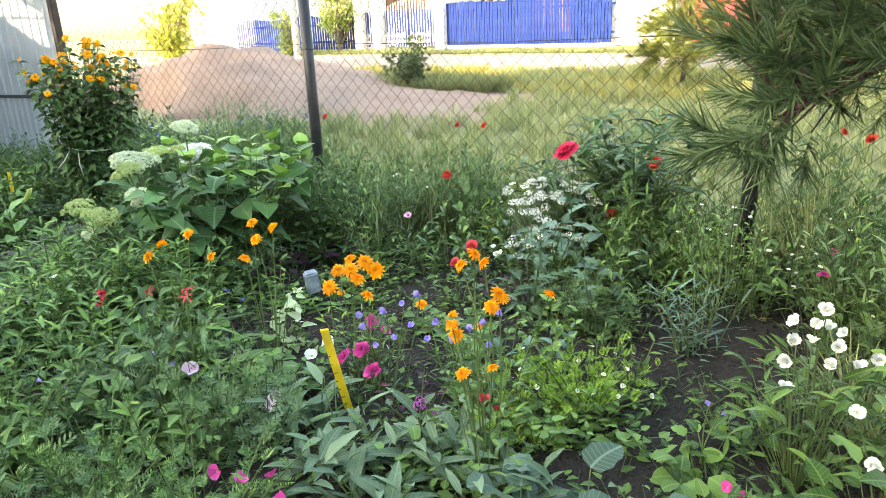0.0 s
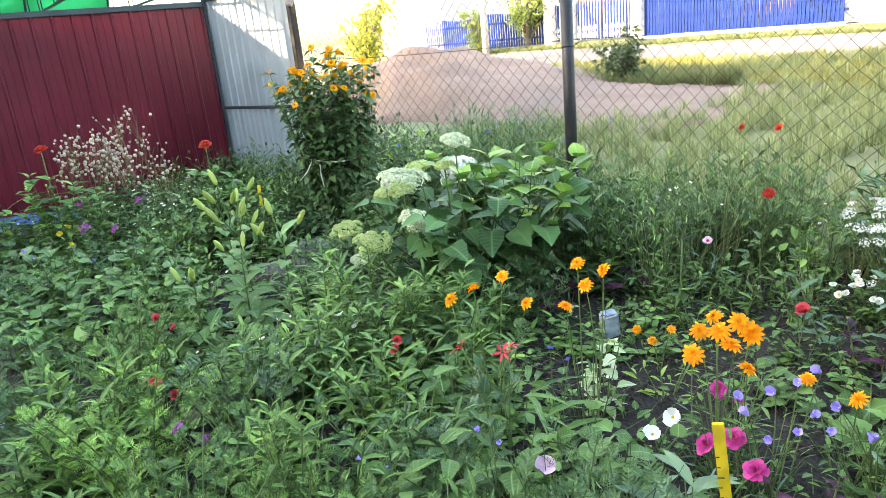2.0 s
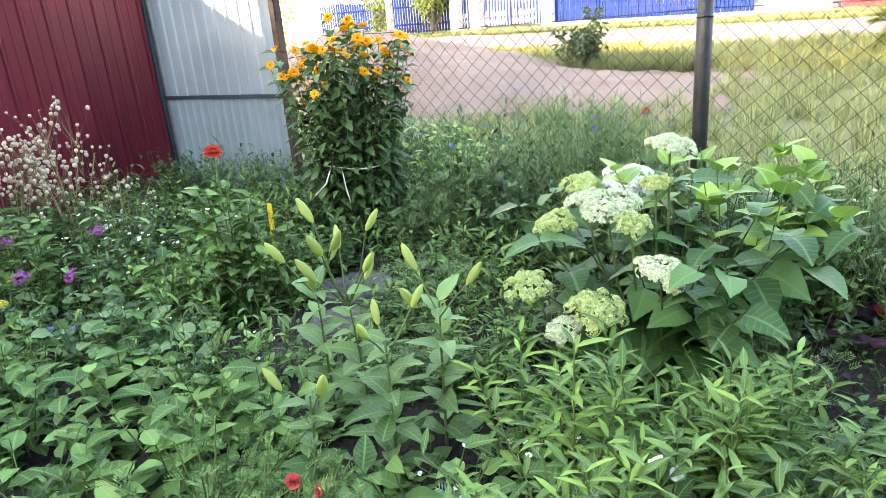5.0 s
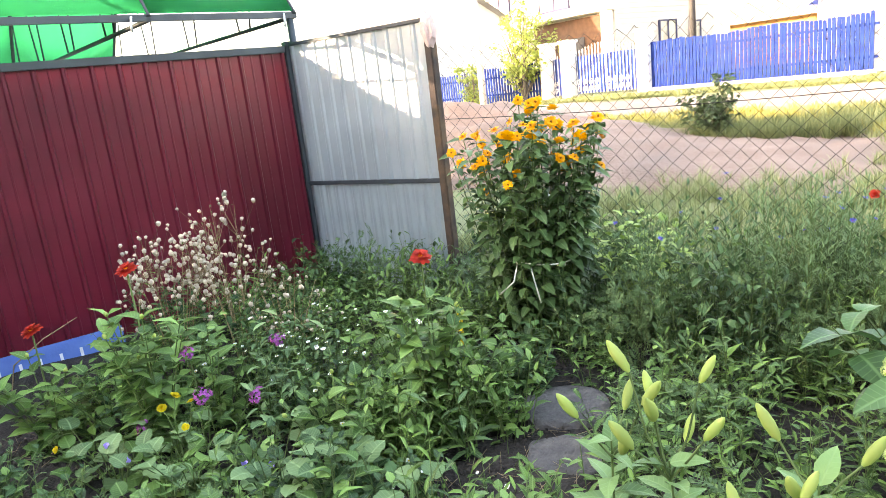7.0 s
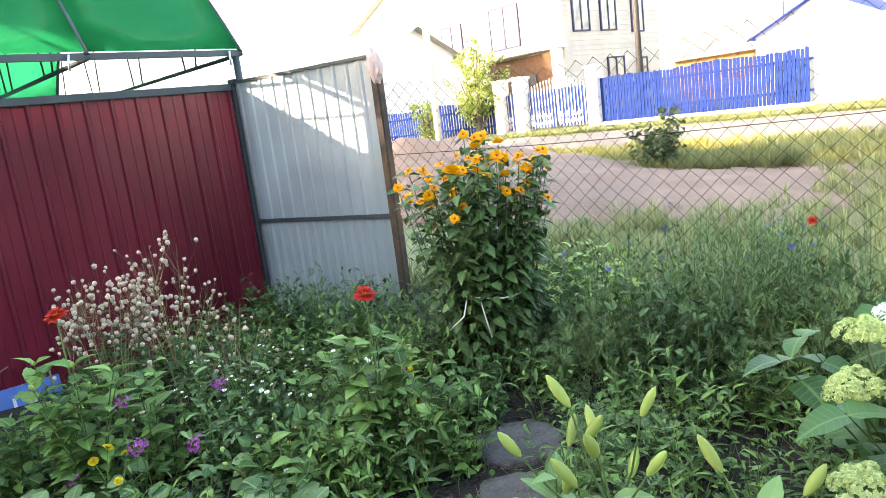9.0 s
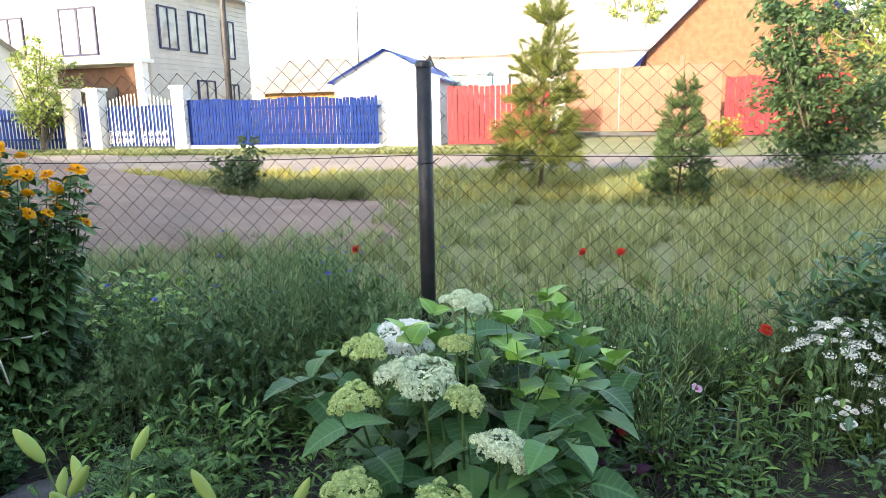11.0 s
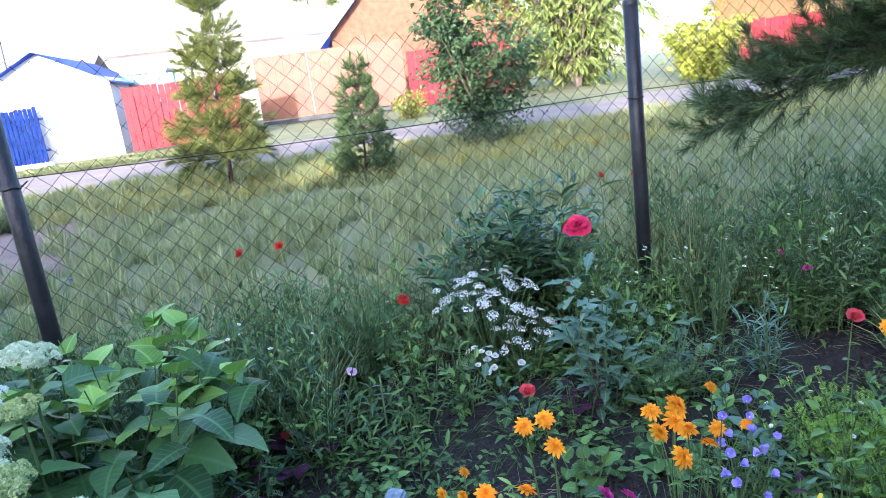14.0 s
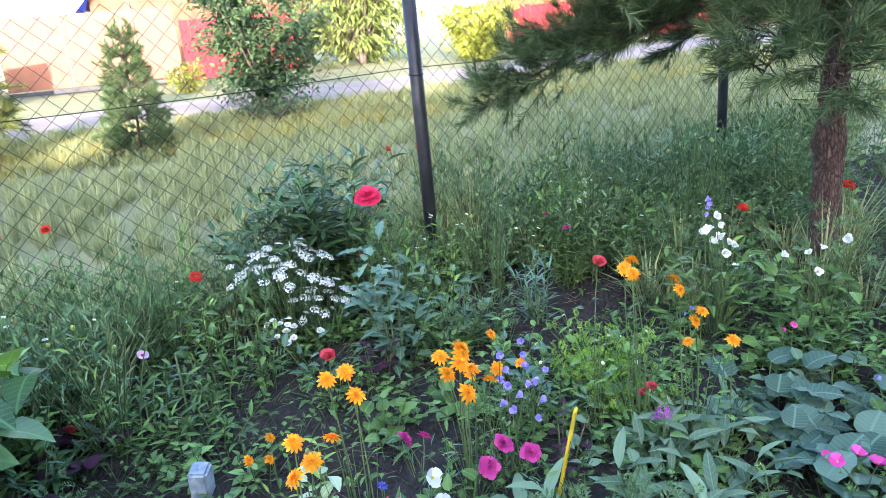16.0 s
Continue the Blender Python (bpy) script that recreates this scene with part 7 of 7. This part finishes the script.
# ---------- small things in and by the bed ----------
PLASTICWHITE = surface("white_plastic", (0.66, 0.68, 0.70), (0.74, 0.76, 0.78), 6, 0.4, 0, 0.1, 40, (0.55, 0.55, 0.54), 5)
PLASTICBLUE = surface("blue_plastic", (0.05, 0.13, 0.42), (0.07, 0.18, 0.50), 6, 0.45)
BLUEGREY = surface("weathered_carton", (0.22, 0.30, 0.36), (0.40, 0.46, 0.50), 25, 0.8, 0, 0.4, 60, (0.14, 0.18, 0.22), 18)
YELLOWPAINT = surface("yellow_paint", (0.80, 0.58, 0.02), (0.88, 0.66, 0.04), 12, 0.5, 0, 0.2, 60, (0.6, 0.42, 0.03), 9)
BAMBOO = surface("orange_wood", (0.50, 0.24, 0.05), (0.62, 0.33, 0.08), 6, 0.5, 0, 0.3, 60, (0.38, 0.18, 0.05), 7, (1, 1, 0.2))
GREYPIPE = surface("grey_pipe", (0.40, 0.40, 0.38), (0.50, 0.49, 0.46), 6, 0.55, 0, 0.1, 40)
BLACKPLASTIC = surface("black_plastic", (0.012, 0.012, 0.014), (0.025, 0.025, 0.028), 10, 0.45, 0, 0.2, 40)
STONE = surface("flat_stone", (0.10, 0.093, 0.088), (0.165, 0.15, 0.14), 9, 0.95, 0, 0.8, 50, (0.08, 0.075, 0.07), 4, dist=0.02)
DRYWOOD = surface("dry_cane", (0.16, 0.09, 0.05), (0.24, 0.14, 0.08), 9, 0.8, 0, 0.3, 50)
TARP = surface("dark_sheet", (0.03, 0.034, 0.036), (0.055, 0.06, 0.062), 8, 0.7, 0, 0.4, 30)
SANDSTONE = surface("sandstone", (0.42, 0.33, 0.25), (0.52, 0.43, 0.34), 12, 0.9, 0, 0.5, 60)
TAPE = surface("grey_tape", (0.12, 0.12, 0.12), (0.2, 0.2, 0.19), 12, 0.6)
RAG = surface("pale_rag", (0.48, 0.36, 0.34), (0.58, 0.46, 0.43), 10, 0.95, 0, 0.6, 30)


def rim_pot(name, label, x, y, r0, r1, h, mat, band=None, tilt=0.0, bars=False):
    ob = thing(name, label, name, Matrix.Translation((x, y, 0.03)) @ pose(0, 0, 0, tilt, 0, 0))
    part("body", lathe(bmesh.new(), [(0.0, 0.004), (r0, 0.0), (r0, 0.006), (r1, h - 0.02), (r1 + 0.008, h - 0.018), (r1 + 0.008, h), (r1 - 0.004, h), (r0 - 0.006, 0.02), (0.0, 0.02)], 28), mat, ob)
    if band:
        k0, k1 = 0.18, 0.5
        a, b = r0 + (r1 - r0) * k0 + 0.0025, r0 + (r1 - r0) * k1 + 0.0025
        part("label_band", lathe(bmesh.new(), [(a, h * k0), (b, h * k1)], 28), band, ob)
    if bars:
        for k, (z, w) in enumerate(((0.70, 1.1), (0.63, 0.7))):
            rr = r0 + (r1 - r0) * z + 0.003
            bm = bmesh.new()
            n = 9
            lo = [bm.verts.new((rr * math.cos(q), rr * math.sin(q), h * z - 0.012)) for q in np.linspace(-1.6 - w / 2, -1.6 + w / 2, n)]
            hi = [bm.verts.new((rr * math.cos(q), rr * math.sin(q), h * z + 0.008)) for q in np.linspace(-1.6 - w / 2, -1.6 + w / 2, n)]
            for i in range(n - 1):
                bm.faces.new((lo[i], lo[i + 1], hi[i + 1], hi[i]))
            part("print_bar", bm, PLASTICBLUE, ob)
    return ob


bucket = rim_pot("bucket", "white plastic paint bucket with a blue printed band", -2.88, 2.28, 0.105, 0.125, 0.24, PLASTICWHITE, PLASTICBLUE, bars=True)
part("handle", tube(bmesh.new(), [(0.128 * math.cos(a), 0.128 * math.sin(a) , 0.20 - 0.09 * math.sin(a)) for a in np.linspace(0, math.pi, 13)], 0.003, 0.003, 6), ZINC, bucket)

stake = thing("stake", "short wooden stake capped with a weathered blue-grey carton", "stake", Matrix.Translation((-0.49, 3.30, 0.02)) @ pose(0, 0, 0, 6, -8, 25))
part("peg", boxed(-0.015, 0.015, -0.015, 0.015, -0.08, 0.16, 0.003), DARK, stake)
part("carton", boxed(-0.034, 0.034, -0.03, 0.03, 0.09, 0.20, 0.008), BLUEGREY, stake)

ruler = thing("yellow_stick", "yellow painted flat stick with black marks pushed into the soil", "stick", facing((-0.115, 2.26, 0.0), (-0.049, -0.09, 0.415), 0.5))
part("blade", boxed(-0.014, 0.014, -0.004, 0.004, -0.05, 0.43, 0.002), YELLOWPAINT, ruler)
for k in range(9):
    part("mark", boxed(-0.013, -0.005 if k % 3 else 0.002, -0.0052, -0.0042, 0.03 + k * 0.036, 0.033 + k * 0.036), DARK, ruler)
peg = thing("yellow_stick", "short yellow stick beside the tied flowers", "stick", Matrix.Translation((-3.12, 4.85, 0.0)) @ pose(0, 0, 0, 0, 2, 0))
part("blade", boxed(-0.012, 0.012, -0.006, 0.006, -0.05, 0.45, 0.002), YELLOWPAINT, peg)
cane = thing("plant_cane", "thin green garden cane in the bed", "cane", Matrix.Translation((-0.22, 3.62, 0.0)))
part("rod", tube(bmesh.new(), [(0, 0, -0.05), (0.003, 0, 0.2), (0.006, 0, 0.42)], 0.0045, 0.004, 8), STEM, cane)


def slab(x, y, w, d, h, turn, label):
    ob = thing("stepping_stone", label, "stone", Matrix.Translation((x, y, 0.03)) @ pose(0, 0, 0, 0, 0, turn))
    bm = bmesh.new()
    rings = []
    for z, k in ((-0.04, 0.98), (h * 0.5, 1.0), (h * 0.9, 0.96), (h, 0.86), (h * 1.02, 0.45), (h * 1.02, 0.02)):
        ring = []
        for q in range(22):
            g = math.tau * q / 22
            r = k * (1 + 0.22 * noise.noise((math.cos(g) * 1.4, math.sin(g) * 1.4, x)))
            c = Vector((math.cos(g) * w / 2 * r, math.sin(g) * d / 2 * r, z))
            ring.append(bm.verts.new(c + Vector((0, 0, 0.010 * noise.noise(c * 12)))))
        rings.append(ring)
    for ra, rb in zip(rings, rings[1:]):
        for q in range(22):
            bm.faces.new((ra[q], ra[(q + 1) % 22], rb[(q + 1) % 22], rb[q])).smooth = True
    part("slab", bm, STONE, ob)


slab(-2.62, 4.62, 0.42, 0.34, 0.035, 12, "flat grey stepping stone among the leaves")
slab(-2.60, 4.24, 0.34, 0.26, 0.02, -10, "flat grey stepping stone sunk into the soil")

pebble = thing("field_stone", "small beige stone on the bare soil", "stone", Matrix.Translation((-2.03, 2.51, 0.045)))
bm = bmesh.new()
bmesh.ops.create_icosphere(bm, subdivisions=3, radius=1.0)
for v in bm.verts:
    k = 1 + 0.3 * noise.noise(v.co * 1.4)
    v.co = Vector((v.co.x * 0.045 * k, v.co.y * 0.035 * k, v.co.z * 0.03 * k))
part("body", bm, SANDSTONE, pebble)

lance = thing("tall_pole", "tall pole of orange wood and grey pipe bound with tape", "pole", Matrix.Translation((-5.23, 3.94, 0)) @ pose(0, 0, 0, 1.5, 2.5, 0))
part("sleeve", tube(bmesh.new(), [(0, 0, -0.1), (0, 0, 0.2), (0, 0, 0.42)], 0.034, 0.034, 12), BLACKPLASTIC, lance)
part("wood", tube(bmesh.new(), [(0, 0, 0.40), (0.004, 0, 0.8), (0, 0, 1.75)], 0.028, 0.027, 12), BAMBOO, lance)
part("pipe", tube(bmesh.new(), [(0, 0, 1.7), (0, 0, 2.2), (0, 0, 2.7)], 0.024, 0.022, 12), GREYPIPE, lance)
for z in (1.20, 1.28, 1.36):
    part("tape", tube(bmesh.new(), [(0, 0, z), (0, 0, z + 0.03), (0, 0, z + 0.06)], 0.034, 0.034, 12), TAPE, lance)
part("rag", tube(bmesh.new(), [(0.03, -0.03, 1.2), (0.06, -0.04, 1.17), (0.07, -0.04, 1.08)], 0.012, 0.008, 7), RAG, lance)

thin = thing("thin_cane", "thin brown cane leaning beside the tall pole", "cane", Matrix.Translation((-5.30, 3.98, 0)) @ pose(0, 0, 0, 1.0, 1.6, 0))
part("rod", tube(bmesh.new(), [(0, 0, 0.02), (0.006, 0, 0.9), (0, 0, 1.9)], 0.011, 0.008, 8), DRYWOOD, thin)


def tarpaulin():
    """A folded dark sheet hung over the end post of the panel."""
    ob = thing("tarpaulin", "dark grey folded sheet hanging on the end post of the panel", "sheet", Matrix.Translation((RL.x - 0.06, RL.y - 0.1, 0)))
    bm = bmesh.new()
    rows = []
    for z in np.linspace(0.55, 1.42, 15):
        row = []
        for a in np.linspace(0, math.tau, 33)[:-1]:
            f = (z - 0.55) / 0.87
            r = 0.05 + 0.05 * math.sin(math.pi * min(1, f * 1.1)) + 0.022 * math.sin(6 * a + 3 * z) + 0.012 * math.sin(11 * a - 5 * z)
            row.append(bm.verts.new((r * 1.15 * math.cos(a), r * 0.8 * math.sin(a), z)))
        rows.append(row)
    for ra, rb in zip(rows, rows[1:]):
        for q in range(32):
            bm.faces.new((ra[q], ra[(q + 1) % 32], rb[(q + 1) % 32], rb[q])).smooth = True
    bm.faces.new(rows[0][::-1])
    bm.faces.new(rows[-1])
    part("cloth", bm, TARP, ob)


tarpaulin()
pot = rim_pot("flower_pot", "black plastic pot holding a withered palm", -5.95, 4.42, 0.12, 0.15, 0.26, BLACKPLASTIC)
gdry, gst, _ = herb(np.random.default_rng(601), 26, 0.58, 0.3, STRAP, 0.32, 0.09, 0.7, 0.25, 0.06, 0.007, 0.8)
DRYLEAF = leafy_mat("withered_leaf", (0.07, 0.045, 0.025), (0.17, 0.11, 0.06), 0.8, 0.1)
set_plant("withered_palm", "withered brown strap leaves in a black pot", -5.95, 4.42, gdry, gst, DRYLEAF, DRYSTEM, z=0.22)
rim_pot("flower_pot", "small white plastic pot near the panel", -6.15, 4.2, 0.06, 0.075, 0.14, PLASTICWHITE)
rim_pot("tub", "turquoise plastic tub standing on the paving", -6.75, 4.72, 0.12, 0.14, 0.2, TURQUOISE)


def bag(x, y, w, d, h, mat, label, seed):
    ob = thing("plastic_bag", label, "bag", Matrix.Translation((x, y, 0.03)))
    bm = bmesh.new()
    bmesh.ops.create_icosphere(bm, subdivisions=5, radius=1.0)
    for v in bm.verts:
        n = v.co.copy()
        k = 1 + 0.3 * noise.noise(n * 1.7 + Vector((seed, 0, 0))) - 0.35 * abs(noise.noise(n * 3.6 + Vector((seed, 3, 0)))) - 0.14 * abs(noise.noise(n * 9 + Vector((seed, 5, 0))))
        v.co = Vector((n.x * w * k, n.y * d * k, max(n.z * h * k, -0.3 * h) + 0.3 * h))
    for f in bm.faces:
        f.smooth = True
    part("film", bm, mat, ob)


bag(-5.72, 3.88, 0.17, 0.12, 0.10, PLASTICWHITE, "crumpled white plastic bag on the ground", 1)
bag(-5.55, 4.10, 0.15, 0.07, 0.04, PLASTICWHITE, "flattened white plastic bag beside the pole", 4)
bag(-6.1, 3.95, 0.14, 0.12, 0.10, GREYPIPE, "crumpled grey sack near the pots", 7)

sign = thing("board_sign", "blue board with worn white lettering leaning on the maroon panel", "sign", Matrix.Translation(RL + (TL - RL).normalized() * 0.52 + Vector((0.10, -0.08, 0.04))) @ pose(0, 0, 0, -12, 0, math.degrees(math.atan2((TL - RL).y, (TL - RL).x))))
part("board", boxed(-0.48, 0.48, -0.008, 0.008, -0.1, 0.11, 0.002), PLASTICBLUE, sign)
for k, (x0, x1, z) in enumerate(((-0.46, -0.40, 0.0), (-0.36, -0.31, 0.0), (-0.27, -0.20, -0.01), (-0.15, -0.09, 0.0), (-0.04, 0.03, 0.0), (0.08, 0.14, -0.005), (0.2, 0.26, 0.0), (0.31, 0.38, 0.0))):
    part("letter_bar", boxed(x0, x0 + 0.018, -0.0105, -0.0085, z - 0.03, z + 0.04), PLASTICWHITE, sign)

# dry bent stalk against the panel
gw = Geo()
stalk(gw, [(0, 0, 0.3), (0.05, 0.03, 0.5), (0.2, 0.12, 0.62), (0.34, 0.25, 0.70)], 0.005, 0.003)
o = tagged(new("dry_stalk", gw.mesh("dry_stalk", DRYSTEM)), "bent dry stalk leaning before the maroon panel", "stalk")
o.location = (-5.75, 4.75, -0.28)

# rag on the gate post
bm = bmesh.new()
bmesh.ops.create_icosphere(bm, subdivisions=3, radius=1.0)
for v in bm.verts:
    k = 1 + 0.35 * noise.noise(v.co * 2.2)
    v.co = Vector((v.co.x * 0.05 * k, v.co.y * 0.045 * k, v.co.z * 0.11 * k - 0.03 * v.co.x))
    v.co += Vector((TR.x + 0.03, TR.y - 0.03, 1.84))
tagged(mesh_ob("rag", bm, RAG), "pale pinkish rag tied over the gate post", "rag")

# ---------- blocks of the yard wall ----------
blk = boxed(0, 0.39, -0.02, 0.012, 0, 0.19, 0.006)
bme = bpy.data.meshes.new("block")
blk.to_mesh(bme)
blk.free()
bme.materials.append(BLOCK)
for j in range(11):
    for i in range(int(yard_len / 0.4)):
        o = new("block", bme)
        o.parent = yard_wall
        o.location = (i * 0.4 + (0.2 if j % 2 else 0.0) - 0.1, 0.002 * math.sin(i * 5 + j * 3), j * 0.2 + 0.04)
